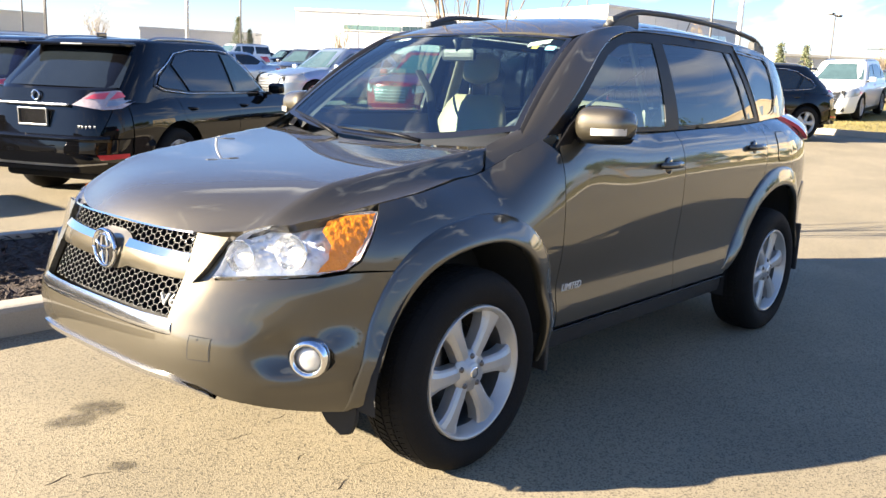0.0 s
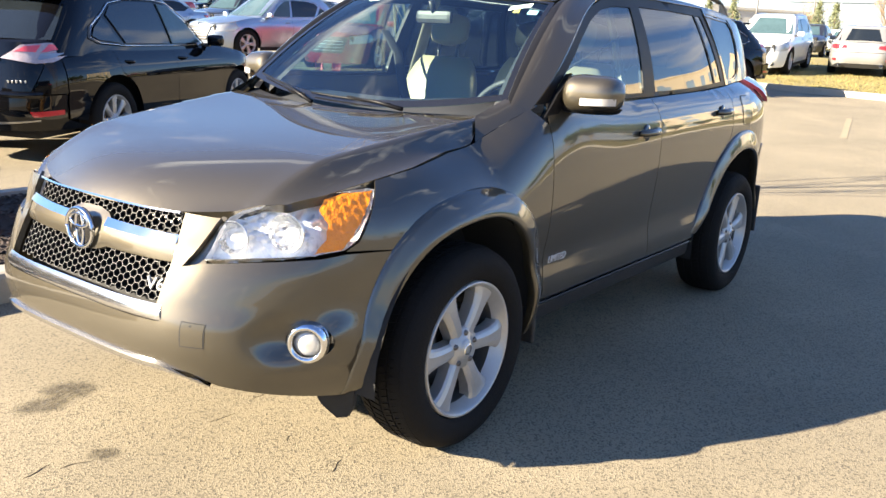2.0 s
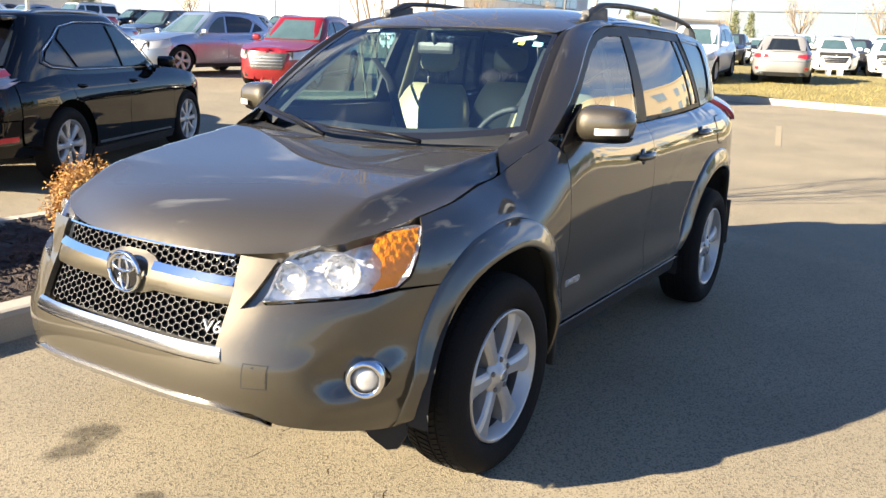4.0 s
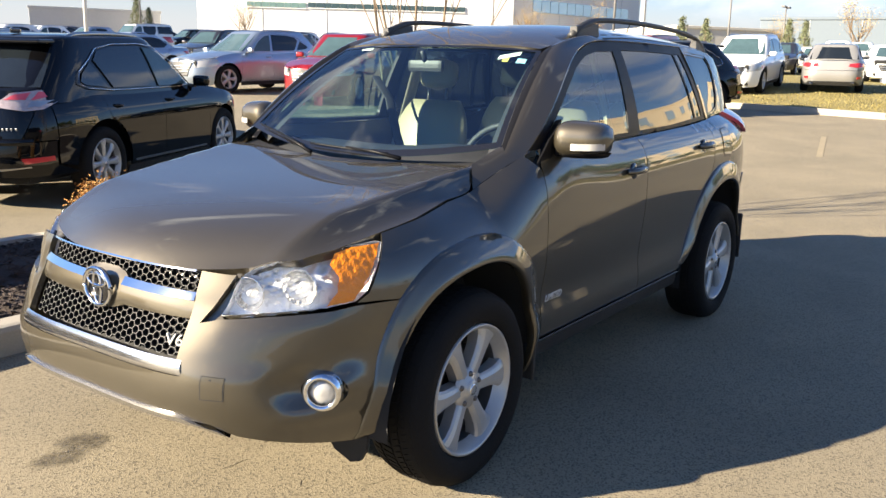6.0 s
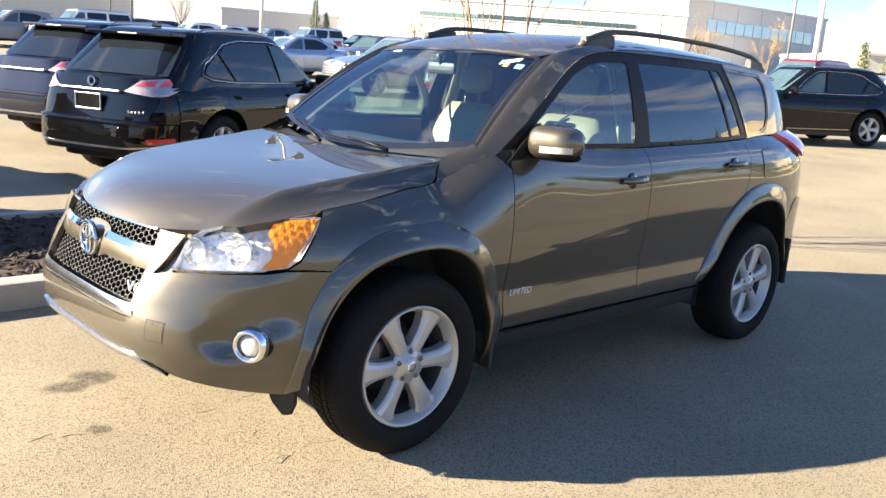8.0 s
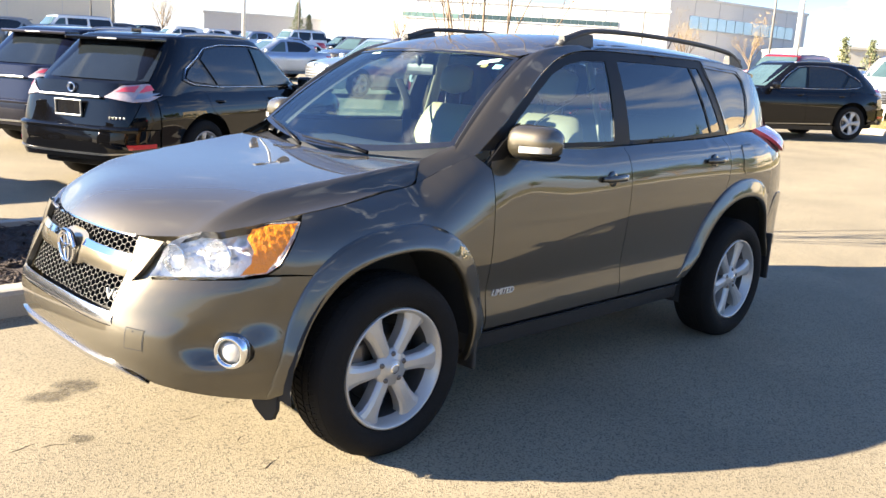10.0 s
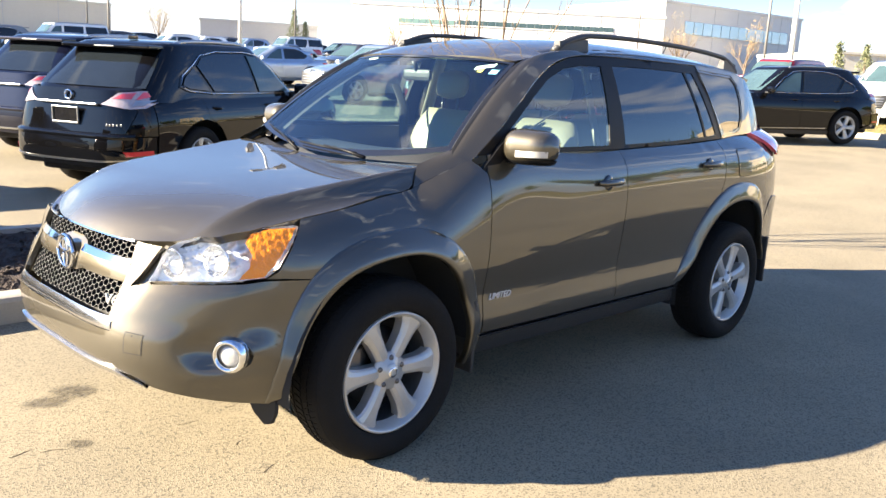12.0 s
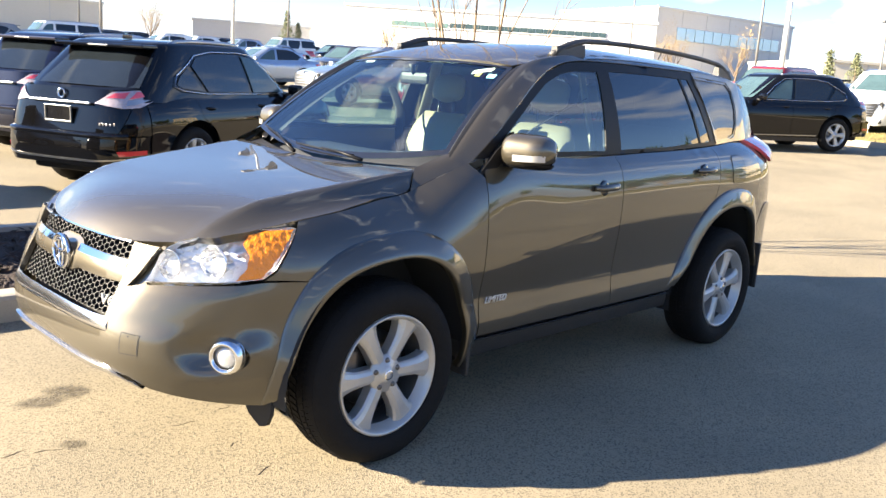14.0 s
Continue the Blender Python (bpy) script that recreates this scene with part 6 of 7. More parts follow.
    if tail == "crossover":
        part("spoiler", box_bm(0.26, rw * 1.75, 0.045, 0.018, (f.roof1 + 0.06, 0, f.h - 0.085)), paint_m, c)
        part("brake_light", box_bm(0.02, 0.26, 0.014, 0.004, (f.roof1 + 0.185, 0, f.h - 0.085)), M_CLEARLENS, c)
        xr = f.ring(2 + wb, 0.9)[0]
        part("plate_bar", box_bm(0.03, W * 0.84, 0.026, 0.010, (xr + 0.012, 0, 1.0)), M_SATIN, c, "chrome bar over the plate")
        rows = []
        for k in range(33):
            v = -0.62 + 1.24 * k / 32
            p = tail_bumper(v, 0.68)
            rows.append([(p[0] + d, p[1] * (1 + 0.3 * d), z) for d, z in ((-0.05, 0.716), (-0.02, 0.714), (0.004, 0.706), (0.014, 0.690), (0.010, 0.668), (0.0, 0.655))])
        skin("bumper_ledge", rows, paint_m, c)
        for z, hw in ((0.43, 0.80),):
            panel("bumper_trim", across(f.ry((0.0, z - 0.012), (W * 0.5, z - 0.008), (W * hw, z + 0.02), (W * hw, z + 0.036), (W * 0.5, z + 0.016), (0.0, z + 0.012))), tail_bumper, M_SATIN, c, off=0.010, **{**kw, "step": 0.06}, label="bright strip across the bumper")
        for sg in (-1, 1):
            panel("reflector", [(sg * (2 + wb - u), z) for u, z in f.ry((W * 0.76, 0.485), (W * 0.90, 0.495), (W * 0.90, 0.545), (W * 0.74, 0.54))], tail_bumper, M_REDLENS, c, off=0.008, **{**kw, "step": 0.05})
        panel("side_trim", f.uz((arch + 0.12, 0.315), (wb - arch - 0.1, 0.335), (wb - arch - 0.1, 0.36), (arch + 0.12, 0.335)), f.ring, M_SATIN, c, mirror=True, off=0.012, **kw)
    if tail == "sedan":
        dk = [(f.glass1 - 0.05, W * 0.72), (wb + ro * 0.55, W * 0.78), (wb + ro * 0.93, W * 0.55), (wb + ro * 0.96, 0)]
        dk = [(f.glass1 - 0.05, 0)] + dk
        dk = dk + [(x, -y) for x, y in dk[::-1] if abs(y) > 1e-6]
        panel("trunk_lid", dk, lambda x, y: (x, y, f.deck + 0.03 - 0.05 * (abs(y) / W) ** 2 + 0.02 * clamp((x - wb) / ro)), paint_m, c, **{**kw, "middle": (wb, 0, -2)})
        for sg in (-1, 1):
            lathe("tail_pipe", [(0.035, -0.05), (0.042, 0.04), (0.035, 0.045), (0.032, 0.0)], M_CHROME, c, "x", 16, (wb + ro - 0.02, sg * W * 0.62, 0.30))
            panel("reflector", [(sg * u, z) for u, z in f.ry((W * 0.74, 0.42), (W * 0.85, 0.43), (W * 0.85, 0.50), (W * 0.74, 0.50))], f.ring, M_REDLENS, c, off=0.01, **{**kw, "step": 0.06})
        panel("diffuser", f.ry((W * 0.85, 0.235), (0.0, 0.235), (0.0, 0.36), (W * 0.70, 0.36)), f.ring, M_PLASTIC, c, mirror=True, off=0.01, **kw)
    for hx in (0, wb):
        for sg in (-1, 1):
            wheel(c, (hx, sg * (W - 0.13), r), sg, r, 0.225, r * 0.66, spokes, False, lugs=0)
    return c


def recolour(c, paint_m):
    for o in c.children_recursive:
        if o.type == "MESH" and o.data.materials and o.data.materials[0] in PAINTS:
            o.material_slots[0].link = "OBJECT"
            o.material_slots[0].material = paint_m


PAINTS = (M_BLACKPAINT, M_NAVY, M_SILVER, M_GREY, M_DARKGREY, M_WHITE, M_RED)
cross = Form(2.74, 0.95, 1.08, 0.935, 1.665, 1.07, 0.86, 1.05, 1.13, 0.42, 1.22, 3.02, 3.62, 0.42, 0.375,
             [[(0.88, 1.10), (1.52, 1.10), (1.60, 1.53), (1.42, 1.51), (1.16, 1.36)], [(1.60, 1.10), (2.42, 1.12), (2.62, 1.40), (2.50, 1.49), (2.2, 1.535), (1.67, 1.54)], [(2.50, 1.125), (2.86, 1.16), (2.95, 1.20), (2.88, 1.28), (2.70, 1.38)]])
cross.trim = [(0.80, 1.08), (1.6, 1.085), (2.45, 1.10), (2.86, 1.135), (2.985, 1.19), (2.92, 1.30), (2.68, 1.42), (2.52, 1.515), (2.2, 1.56), (1.65, 1.565), (1.40, 1.54), (1.12, 1.38), (0.80, 1.085)]
sedan = Form(2.80, 0.85, 1.0, 0.905, 1.43, 0.93, 0.72, 0.92, 0.97, 0.42, 1.35, 2.50, 3.25, 0.55, 0.335,
             [[(0.95, 0.97), (1.60, 0.97), (1.64, 1.33), (1.48, 1.31), (1.22, 1.17)], [(1.70, 0.97), (2.55, 0.99), (2.72, 1.10), (2.45, 1.28), (2.2, 1.335), (1.73, 1.34)]])
big = Form(2.95, 0.95, 1.18, 1.0, 1.92, 1.18, 1.05, 1.16, 1.20, 0.55, 1.15, 3.95, 4.05, 0.30, 0.40,
           [[(0.90, 1.23), (1.55, 1.23), (1.60, 1.76), (1.32, 1.74), (1.10, 1.52)], [(1.68, 1.23), (2.45, 1.23), (2.62, 1.5), (2.64, 1.77), (1.70, 1.77)], [(2.75, 1.30), (3.85, 1.30), (3.75, 1.76), (2.74, 1.77)]])


def nose_to(x, y, heading):
    """Stands a car whose middle is at (x, y), its nose in that direction."""
    a = radians(heading)
    cx, cy = x + 1.37 * math.cos(a), y + 1.37 * math.sin(a)
    on = lawn_z if x > 20.9 and y < 9.0 else ground_z
    z = [on(x + k * math.cos(a), y + k * math.sin(a)) for k in (1.37, -1.37)]
    pitch = math.degrees(math.atan2(z[0] - z[1], 2.74))
    return Matrix.Translation((cx, cy, z[0])) @ pose(0, 0, 0, 0, 0, heading + 180) @ pose(0, 0, 0, 0, pitch, 0)


ha = radians(24.8)
NEAR_AT = (1.70 + 2.42 * math.cos(ha) - 0.93 * math.sin(ha), 4.94 + 2.42 * math.sin(ha) + 0.93 * math.cos(ha))
near_car = car("crossover", cross, nose_to(*NEAR_AT, 24.8), M_BLACKPAINT, "glossy black crossover parked with its rear to the lane", "parked crossovers", 8, 0.05, 2)
# plate frame and bars for the model letters on the tailgate
xr = cross.ring(2 + 2.74, 0.86)[0]
for sy, sz, at in ((0.34, 0.014, (xr + 0.03, 0, 0.955)), (0.34, 0.02, (xr + 0.03, 0, 0.80)), (0.014, 0.17, (xr + 0.03, 0.165, 0.875)), (0.014, 0.17, (xr + 0.03, -0.165, 0.875))):
    part("plate_frame", box_bm(0.02, sy, sz, 0.004, at), M_SATIN, near_car, "chrome plate frame")
part("plate_recess", box_bm(0.01, 0.31, 0.15, 0.003, (xr + 0.022, 0, 0.875)), M_GLOSSBLACK, near_car, "empty black plate holder")
for k in range(5):
    q = cross.ring(*cross.ry((0.51 + 0.037 * k, 0.80))[0])
    part("letter_bar", box_bm(0.005, 0.020, 0.024, 0.002, (q[0] + 0.012, 0.51 + 0.034 * k, 0.80)), M_SATIN, near_car, "small chrome bars")
lathe("badge", [(0.035, 0.0), (0.05, -0.01), (0.05, 0.012), (0.04, 0.014), (0.036, 0.0)], M_CHROME, near_car, "x", 28, (cross.ring(2 + 2.74, 1.08)[0] + 0.018, 0, 1.08), "chrome oval badge")
part("roof_fin", box_bm(0.14, 0.03, 0.05, 0.012, (2.75, 0, 1.68)), M_GLOSSBLACK, near_car)
far_cross = car("crossover", cross, nose_to(-200, -200, 0), M_SILVER, "silver crossover parked on the asphalt", "parked crossovers", 5, 0.11, 2)
far_sedan = car("sedan", sedan, nose_to(-200, -200, 0), M_GREY, "silver-grey sedan parked on the grass", "parked sedans", 5, 0.11, 1, "sedan")
far_big = car("large_suv", big, nose_to(-200, -200, 0), M_WHITE, "large white boxy SUV parked in the lot", "parked large SUVs", 6, 0.12, 1, "big")
PROTO = {"c": far_cross, "s": far_sedan, "b": far_big}
used = set()
side_off = (-2.78 * math.sin(ha), 2.78 * math.cos(ha))
PARKED = [
    ("c", M_NAVY, NEAR_AT[0] + side_off[0] + 1.5, NEAR_AT[1] + side_off[1] + 0.7, 24.8, "dark blue crossover with its rear to the lane"),
    ("c", M_DARKGREY, -3.75, 8.15, 180, "dark grey crossover whose shadow falls across the lane"),
    ("c", M_BLACKPAINT, -3.95, 5.15, 180, "black crossover whose shadow falls over the mulch bed"),
    ("c", M_SILVER, 14.15, 16.3, 178, "silver crossover parked on the asphalt"),
    ("c", M_RED, 14.2, 12.6, 200, "bright red crossover with its nose to the lane"),
    ("c", M_DARKGREY, 23.0, 28.7, 195, "dark grey crossover in the second row"),
    ("c", M_BLACKPAINT, 27.4, 28.7, 195, "black crossover in the second row"),
    ("c", M_DARKGREY, 24.4, 21.8, 195, "dark grey crossover in the second row"),
    ("b", M_WHITE, 31.2, 46.6, 178, "large white boxy SUV parked in the lot"),
    ("s", M_SILVER, 15.2, 23.9, 178, "silver sedan behind the black crossover"),
    ("b", M_WHITE, 13.5, 40.2, 180, "large white SUV in the far row"),
    ("c", M_GREY, 10.8, 41.2, 180, "grey crossover in the far row"),
    ("c", M_DARKGREY, 21.4, 54.3, 185, "dark grey crossover in the far row"),
    ("c", M_WHITE, 21.1, 43.5, 180, "white crossover in the far row"),
    ("c", M_SILVER, 6.0, 40.0, 190, "silver crossover in the far row"),
    ("c", M_BLACKPAINT, 16.7, 5.45, 150, "black crossover parked by the grass kerb"),
    ("c", M_WHITE, 25.4, 5.7, 184, "white crossover with its nose towards the lane, on the grass"),
    ("s", M_GREY, 27.6, 3.5, 11, "silver-grey sedan with its rear to the lane, on the grass"),
    ("s", M_WHITE, 36.0, 3.15, 192, "white sedan with its nose to the lane, on the grass"),
    ("s", M_DARKGREY, 41.5, 2.95, 187, "dark sedan on the grass"),
    ("c", M_WHITE, 58.0, 10.9, 192, "white crossover far across the grass"),
    ("c", M_WHITE, 58.0, 8.0, 189, "white crossover far across the grass"),
    ("c", M_GREY, 58.0, 5.7, 187, "grey crossover far across the grass"),
    ("c", M_WHITE, 44.5, 2.0, 186, "white crossover far across the grass"),
    ("s", M_WHITE, 36.5, 1.0, 187, "white sedan on the grass"),
    ("s", M_DARKGREY, 40.0, 8.3, 187, "dark sedan beside the white crossover on the grass"),
    ("c", M_WHITE, 52.0, 8.2, 187, "white crossover on the grass"),
    ("b", M_RED, 28.2, 10.6, 178, "large red SUV behind the black crossover"),
    ("s", M_SILVER, 44.8, 14.4, 186, "silver sedan in the far row"),
]
rnd = random.Random(21)
for i in range(26):
    far_r = 58 + 9 * (i % 3) + rnd.uniform(-1.5, 1.5)
    ang = radians(30 + 46 * i / 26 + rnd.uniform(-0.5, 0.5))
    PARKED.append((rnd.choice("ccsb" if i % 4 == 0 else "ccs"), rnd.choice((M_WHITE, M_SILVER, M_DARKGREY, M_BLACKPAINT, M_GREY, M_WHITE, M_NAVY)), far_r * math.cos(ang) - 2, far_r * math.sin(ang) - 3, 180 + rnd.uniform(-6, 10), "car in a distant row of the lot"))
for kind, pm, x, y, hd, lb in PARKED:
    p = PROTO[kind]
    mt = nose_to(x, y, hd)
    if kind in used:
        c = copy_thing(p, mt)
    else:
        used.add(kind)
        c = p
        c.matrix_basis = mt
    c["label"] = lb
    recolour(c, pm)

# ---- trees and shrubs ----
M_BARK = surface("pale_bark", (0.17, 0.125, 0.085), 0.9, vary=0.25, scale=12, fine=60, bump=0.6)
M_DRYLEAF = surface("dry_golden_foliage", (0.36, 0.19, 0.055), 0.9, vary=0.35, scale=7, fine=40)
M_NEEDLE = surface("spruce_needles", (0.15, 0.165, 0.085), 0.9, vary=0.35, scale=2, fine=20)
M_YELLOWLEAF = surface("yellow_leaves", (0.45, 0.31, 0.12), 0.9, vary=0.3, scale=2, fine=20)
M_GREENLEAF = surface("green_leaves", (0.055, 0.085, 0.028), 0.9, vary=0.35, scale=2, fine=20)


def branch(rnd, verts, faces, p, d, length, r, depth):
    """Adds a tapering limb and its twigs to verts and faces."""
    p, d = Vector(p), Vector(d).normalized()
    n = 5
    pts, rad = [p.copy()], [r]
    for k in range(n):
        d = (d + Vector((rnd.uniform(-1, 1), rnd.uniform(-1, 1), rnd.uniform(-0.4, 0.9))) * 0.13).normalized()
        p = p + d * (length / n)
        pts.append(p.copy())
        rad.append(r * (1 - 0.75 * (k + 1) / n))
    sides = 7 if r > 0.02 else 4
    base = len(verts)
    for i, q in enumerate(pts):
        a = d.cross(Vector((0.3, 1, 0.1))).normalized()
        b = a.cross(d)
        for j in range(sides):
            t = 2 * math.pi * j / sides
            verts.append(q + (a * math.cos(t) + b * math.sin(t)) * rad[i])
    for i in range(n):
        for j in range(sides):
            k = (j + 1) % sides
            faces.append((base + i * sides + j, base + i * sides + k, base + (i + 1) * sides + k, base + (i + 1) * sides + j))
    tips = [pts[-1]]
    if depth:
        for q in range(4 if depth > 1 else 3):
            f = rnd.uniform(0.35, 0.95)
            i = min(n - 1, int(f * n))
            ang = rnd.uniform(0, 6.28)
            out = Vector((math.cos(ang), math.sin(ang), rnd.uniform(0.35, 1.1)))
            tips += branch(rnd, verts, faces, pts[i], (d * 0.7 + out * 0.6), length * rnd.uniform(0.4, 0.65), max(0.003, rad[i] * 0.6), depth - 1)
    return tips


def bare_tree(x, y, height, seed, stems=5, label="leafless young multi-stemmed tree in the mulch bed"):
    rnd = random.Random(seed)
    z = ground_z(x, y)
    t = empty("tree", pose(x, y, z), label, "tree")
    verts, faces = [], []
    for s in range(stems):
        a = 2 * math.pi * s / stems + rnd.uniform(-0.4, 0.4)
        lean = rnd.uniform(0.06, 0.20) if s else 0.03
        branch(rnd, verts, faces, (0.05 * math.cos(a), 0.05 * math.sin(a), 0.0), (lean * math.cos(a), lean * math.sin(a), 1), height * rnd.uniform(0.75, 1.0), 0.019, 3)
    link_mesh("crown", verts, faces, M_BARK, t)
    lathe("trunk", [(0.14, -0.1), (0.11, 0.05), (0.09, 0.3), (0.05, 0.5)], M_BARK, t, "z", 12)
    return t


bare_tree(3.52, 2.16, 4.6, 3, 4)


def leafy(name, pts, size, material, parent, rnd, per=10, spread=0.12):
    verts, faces = [], []
    for p in pts:
        for q in range(per):
            c = Vector(p) + Vector((rnd.gauss(0, spread), rnd.gauss(0, spread), rnd.gauss(0, spread)))
            a = Vector((rnd.uniform(-1, 1), rnd.uniform(-1, 1), rnd.uniform(-0.6, 1))).normalized() * size * rnd.uniform(0.6, 1.3)
            b = a.cross(Vector((rnd.uniform(-1, 1), rnd.uniform(-1, 1), rnd.uniform(-1, 1)))).normalized() * size * 0.38
            k = len(verts)
            verts += [c - a, c + b, c + a, c - b]
            faces.append((k, k + 1, k + 2, k + 3))
    return link_mesh(name, verts, faces, material, parent, smooth=False)


def shrub(x, y, h, w, seed):
    rnd = random.Random(seed)
    z = ground_z(x, y) + 0.11
    s = empty("shrub", pose(x, y, z), "dried golden-brown evergreen shrub in the mulch bed", "shrub", "shrubs in the bed")
    verts, faces, tips = [], [], []
    for k in range(24):
        a = rnd.uniform(0, 6.28)
        l = rnd.uniform(0.1, 1.0)
        tips += branch(rnd, verts, faces, (0, 0, 0), (l * math.cos(a) * w / h, l * math.sin(a) * w / h, 1.0), h * rnd.uniform(0.7, 1.0) * (1 - 0.42 * l * l), 0.010, 2)
    link_mesh("stem", verts, faces, M_BARK, s)
    pts = []
    for t in tips:
        for k in range(3):
            pts.append(Vector(t) * rnd.uniform(0.55, 1.0))
    leafy("foliage", pts, 0.0115, M_DRYLEAF, s, rnd, 38, 0.036)


shrub(0.78, 2.48, 0.50, 0.50, 4)
shrub(2.35, 2.75, 0.46, 0.30, 6)


def spruce(x, y, h, seed, label="dark green spruce beyond the parked cars"):
    rnd = random.Random(seed)
    s = empty("spruce", pose(x, y, ground_z(x, y)), label, "tree", "spruces")
    tube("trunk", [(0, 0, 0), (0, 0, h * 0.5), (0, 0, h)], [0.12, 0.07, 0.01], M_BARK, s, sides=7)
    pts = []
    for k in range(int(26 * h / 4)):
        f = (k + 0.5) / (26 * h / 4)
        z = h * (0.08 + 0.92 * f)
        rr = h * 0.30 * (1 - f) ** 1.1 + 0.03
        for j in range(10):
            a = rnd.uniform(0, 6.28)
            q = rnd.uniform(0.1, 1.0) ** 0.5 * rnd.uniform(0.75, 1.15)
            pts.append((rr * q * math.cos(a), rr * q * math.sin(a), z - 0.25 * rr * q))
    leafy("needles", pts, 0.085, M_NEEDLE, s, rnd, 9, 0.09)


for x, y, h, sd in ((64.0, 14.0, 3.6, 1), (62.5, 12.5, 3.4, 2), (55.0, 18.8, 3.4, 3), (59.3, 18.6, 3.4, 4), (80, 5, 4.2, 5), (51.6, 75.5, 5.3, 6), (52.6, 74.9, 4.1, 7)):
    spruce(x, y, h, sd)


def leaf_tree(x, y, h, seed, material, label, per=9):
    rnd = random.Random(seed)
    t = empty("tree", pose(x, y, ground_z(x, y)), label, "tree", "leafy trees")
    verts, faces = [], []
    tips = branch(rnd, verts, faces, (0, 0, 0), (0, 0, 1), h * 0.8, h * 0.022, 3)
    for k in range(5):
        a = 2 * math.pi * k / 5
        tips += branch(rnd, verts, faces, (0, 0, h * rnd.uniform(0.25, 0.4)), (math.cos(a) * 0.6, math.sin(a) * 0.6, 1), h * 0.5, h * 0.012, 2)
    link_mesh("trunk", verts, faces, M_BARK, t)
    leafy("crown", tips, h * (0.028 if per > 8 else 0.013), material, t, rnd, per, h * 0.05)


for x, y, h, sd in ((76.4, 11.5, 5.2, 1), (77.2, 5.1, 5.5, 2), (92, 52, 6.5, 3), (97, 46, 6.0, 4), (70, 80, 6, 5), (48, 100, 6, 8), (101, 24, 5, 9)):
    leaf_tree(x, y, h, sd, M_YELLOWLEAF, "thin autumn tree with yellow leaves", 6)
# the tree line and the pale stone building across the street behind the camera
for k in range(12):
    rr = random.Random(100 + k)
    a = radians(-27 - 2.4 * k if k < 5 else -34 - 8.0 * (k - 5))
    d = 38 + rr.uniform(-3, 4) if k < 5 else 62 + rr.uniform(-4, 6)
    leaf_tree(2 + d * math.cos(a), d * math.sin(a), rr.uniform(5.0, 6.4) if k < 5 else rr.uniform(3.5, 5.0), 40 + k, M_GREENLEAF, "green street tree across the road", 14)

# low trees added out of view to darken the stucco building's foot in reflections
for k in range(9):
    rr = random.Random(200 + k)
    a = radians(-8 - 2.3 * k)
    leaf_tree(2 + 36 * math.cos(a), 36 * math.sin(a), rr.uniform(2.2, 2.9), 60 + k, M_GREENLEAF, "low green street tree across the road", 12)

# ---- buildings ----
M_WALLWHITE = surface("white_cladding", (0.78, 0.77, 0.74), 0.7, vary=0.04, scale=0.3, fine=3)
M_WALLGREY = surface("grey_cladding", (0.46, 0.46, 0.45), 0.7, vary=0.05, scale=0.3, fine=3)
M_WALLPALE = surface("pale_grey_cladding", (0.60, 0.585, 0.55), 0.7, vary=0.04, scale=0.3, fine=3)
M_WALLBLUE = surface("blue_grey_cladding", (0.12, 0.15, 0.18), 0.7, vary=0.05, scale=0.3, fine=3)
M_WALLBEIGE = surface("beige_cladding", (0.58, 0.54, 0.45), 0.75, vary=0.05, scale=0.3, fine=3)
M_STONE = surface("pale_stucco", (0.52, 0.43, 0.30), 0.85, vary=0.08, scale=0.5, fine=6, bump=0.3)
M_WINDOW = surface("blue_window_glass", (0.42, 0.52, 0.58), 0.10, 0.6, vary=0.2, scale=0.5)
M_GREENGLASS = surface("green_window_glass", (0.17, 0.27, 0.25), 0.15, 0.1, vary=0.25, scale=0.5)
M_POLE = surface("pole_grey", (0.14, 0.135, 0.13), 0.6, 0.0, vary=0.1)
M_POLEWHITE = surface("pole_white", (0.75, 0.75, 0.73), 0.5, 0.1, vary=0.05)


def building(p0, p1, depth, h, wall_m, label, bands=(), doors=(), panels=0):
    """A flat-roofed hall with its front from p0 to p1; bands are rows of windows, each pane built."""
    a, b = Vector((*p0, 0)), Vector((*p1, 0))
    ln = (b - a).length
    z0 = min(ground_z(*p0), ground_z(*p1)) - 0.3
    m = Matrix.Translation((p0[0], p0[1], z0)) @ Matrix.Rotation(math.atan2(b.y - a.y, b.x - a.x), 4, "Z")
    o = empty("building", m, label, "building")
    part("wall", box_bm(ln, depth, h + 0.3, 0.05, (ln / 2, depth / 2, (h + 0.3) / 2)), wall_m, o)
    part("parapet", box_bm(ln + 0.3, depth + 0.3, 0.35, 0.05, (ln / 2, depth / 2, h + 0.4)), wall_m, o)
    for x0, x1, z, hh, n, gm in bands:
        w = (x1 - x0) / n
        for k in range(n):
            part("window_pane", box_bm(w * 0.94, 0.16, hh, 0.02, (x0 + w * (k + 0.5), -0.02, z + hh / 2 + 0.3)), gm, o)
        part("window_sill", box_bm(x1 - x0, 0.22, 0.12, 0.02, (x0 + (x1 - x0) / 2, -0.03, z + 0.2)), wall_m, o)
    for x, w, hh in doors:
        part("loading_door", box_bm(w, 0.14, hh, 0.02, (x, -0.02, hh / 2 + 0.3)), M_PLASTIC, o)
    for k in range(panels):
        part("cladding_joint", box_bm(0.08, 0.06, h, 0.01, (ln * (k + 1) / (panels + 1), -0.01, h / 2 + 0.3)), M_WALLGREY, o)
    return o


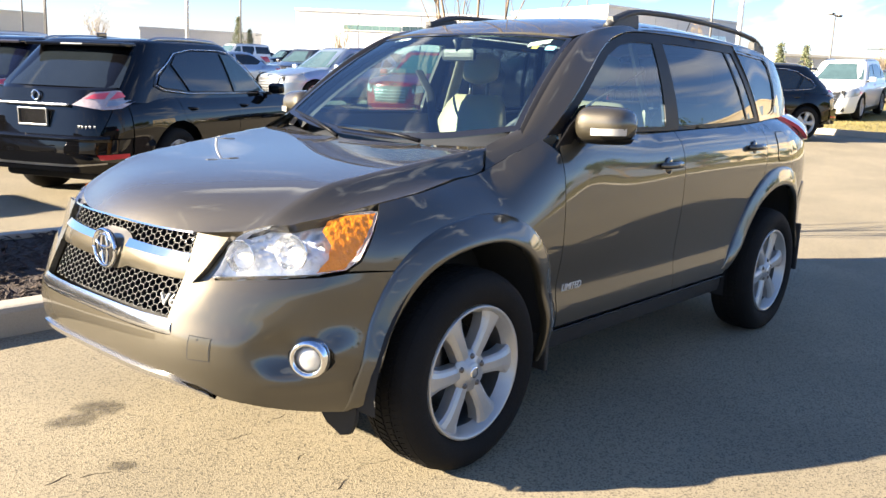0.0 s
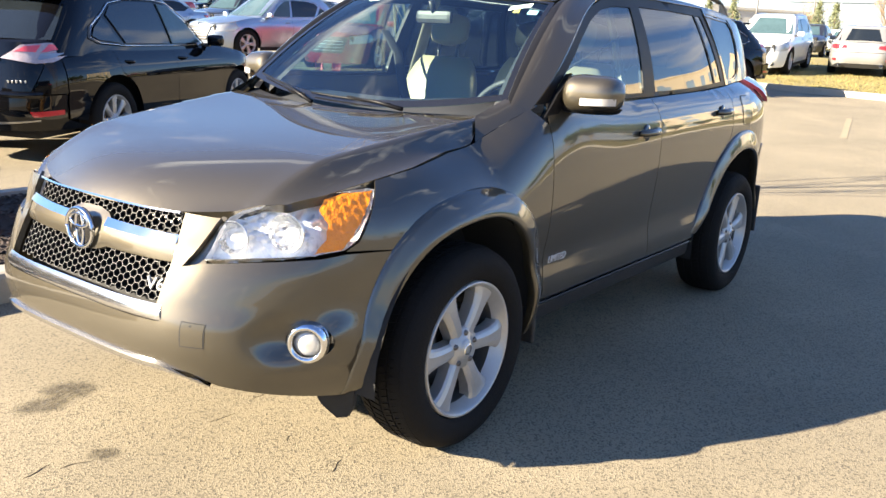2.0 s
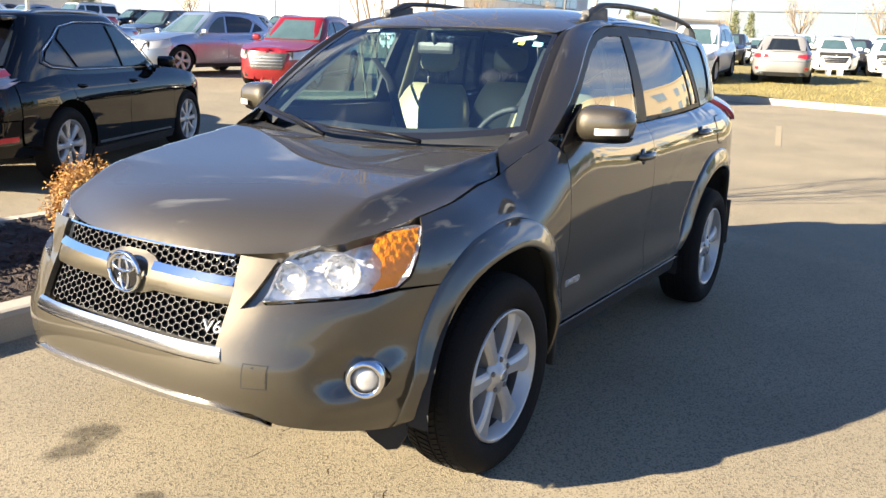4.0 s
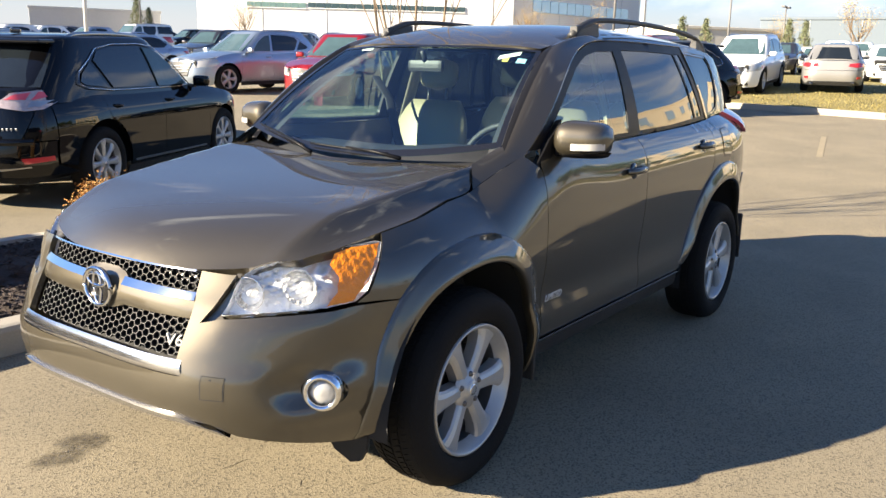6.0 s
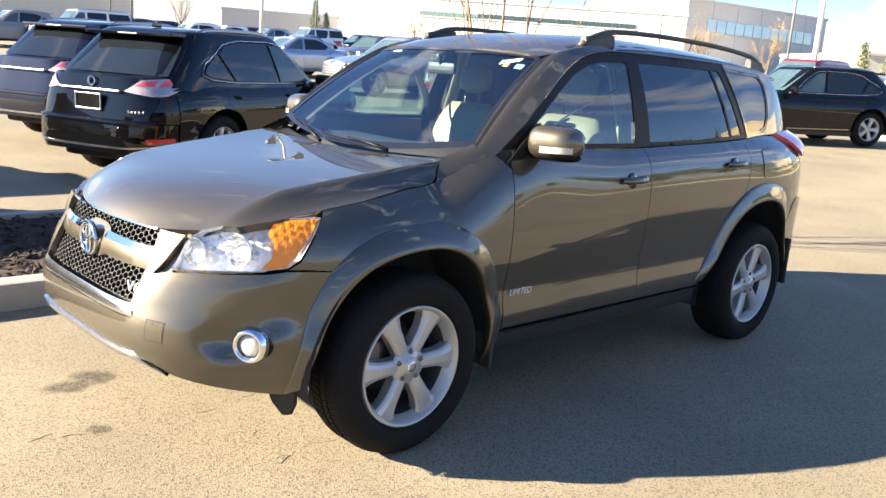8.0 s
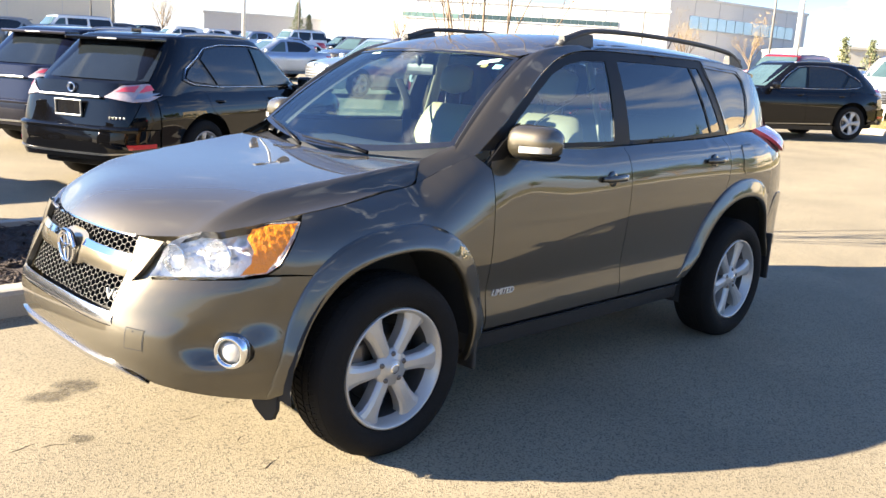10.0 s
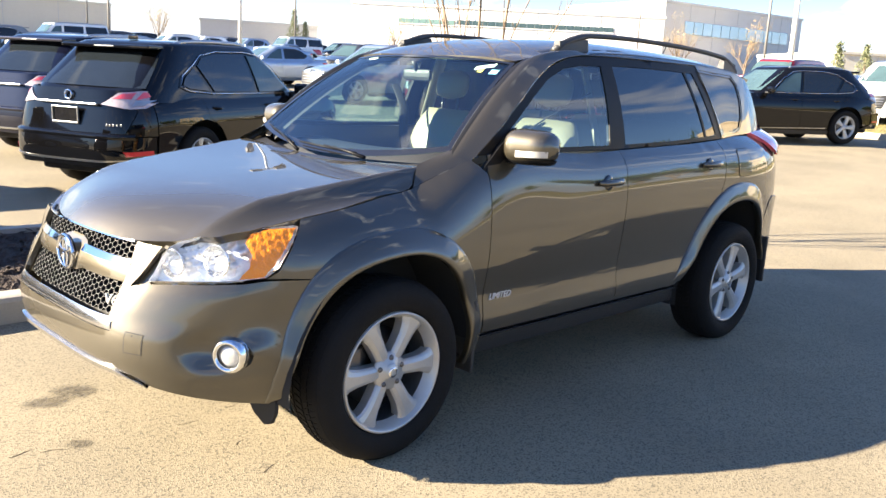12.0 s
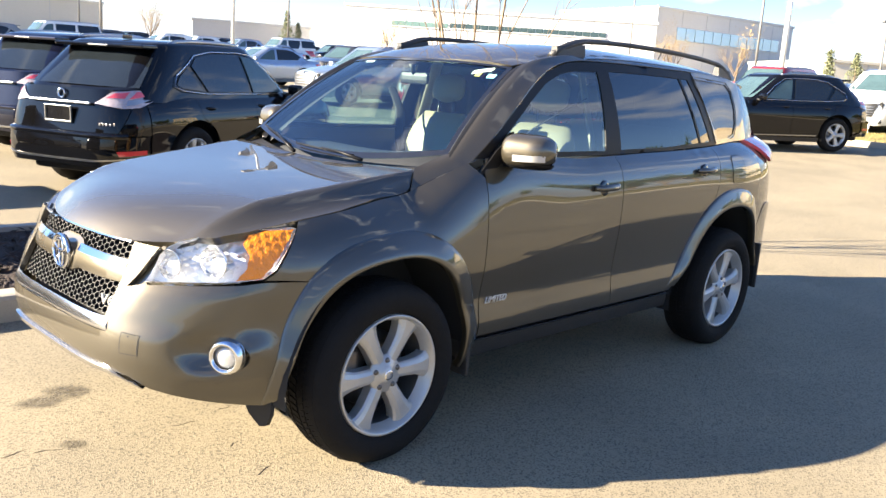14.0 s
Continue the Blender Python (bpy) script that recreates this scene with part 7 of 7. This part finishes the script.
# p0 to p1 runs so that the front faces the lot
# second upper window run: darker pane colour stands in for trees mirrored in it
building((72.0, 91.6), (100.3, 59.6), 30, 8.4, M_WALLWHITE, "long white commercial building with a strip of green glass", [(6.5, 14.4, 6.1, 0.62, 8, M_GREENGLASS), (14.6, 36.0, 6.2, 0.62, 20, M_FARGLASS), (0.5, 40.0, 0.2, 2.0, 30, M_DARKGLASS)], (), 4)
building((100.4, 59.8), (130.0, 53.8), 20, 10.6, M_WALLPALE, "grey end of the commercial building with blue windows", [(4.0, 27.0, 6.7, 1.7, 12, M_WINDOW)], (), 5)
building((59.7, 111.3), (74.0, 102.3), 18, 5.3, M_WALLGREY, "low grey hall with a dark loading door", [], [(2.0, 2.4, 2.6)], 3)
building((18.0, 136.0), (52.8, 125.7), 20, 6.9, M_WALLBEIGE, "tall beige hall beyond the lot", [], [], 4)
building((113.2, 29.8), (118.0, -12.0), 25, 5.8, M_WALLBLUE, "long blue-grey hall behind the parked cars", [], [], 6)
building((100.0, 36.0), (111.5, 27.0), 20, 4.2, M_WALLBEIGE, "low beige hall behind the parked cars", [], [], 2)
building((66.0, -9.5), (60.0, -26.0), 16, 9.6, M_STONE, "pale stucco building with rows of windows across the road", [(1.0 + 2.7 * k, 2.2 + 2.7 * k, z, 1.7, 1, M_WINDOW) for k in range(6) for z in (0.9, 3.8, 6.7)], [], 0)


def street_lamp(x, y, h, r, material, head=True, label="tall parking lot lamp post"):
    o = empty("street_lamp", pose(x, y, ground_z(x, y)), label, "lamp post", "lamp posts")
    lathe("base", [(0.0, 0.0), (0.28, 0.0), (0.28, 0.6), (0.26, 0.65), (0.0, 0.65)], M_CONCRETE, o, "z", 16)
    tube("pole", [(0, 0, 0.6), (0, 0, h)], [r, r * 0.75], material, o, sides=10)
    if head:
        part("arm", box_bm(1.3, 0.07, 0.07, 0.02, (0, 0, h)), material, o)
        for s in (-1, 1):
            part("lamp_head", box_bm(0.6, 0.3, 0.14, 0.04, (s * 0.7, 0, h + 0.02)), M_POLE, o)


for x, y, h, r, pm in ((19.5, 32.9, 9.0, 0.09, M_POLEWHITE), (42.0, 16.2, 9.5, 0.15, M_POLEWHITE), (37.5, 54.7, 9, 0.07, M_POLE), (60.4, 26.3, 10, 0.10, M_POLE), (55.0, 15.6, 5.2, 0.07, M_POLE), (70.5, 16.0, 4.7, 0.07, M_POLE), (25.4, 61.7, 8.5, 0.08, M_POLE), (27.7, 71.6, 9, 0.08, M_POLE), (29.1, 70.6, 8, 0.08, M_POLE), (58, 36, 9, 0.07, M_POLE)):
    street_lamp(x, y, h, r, pm)
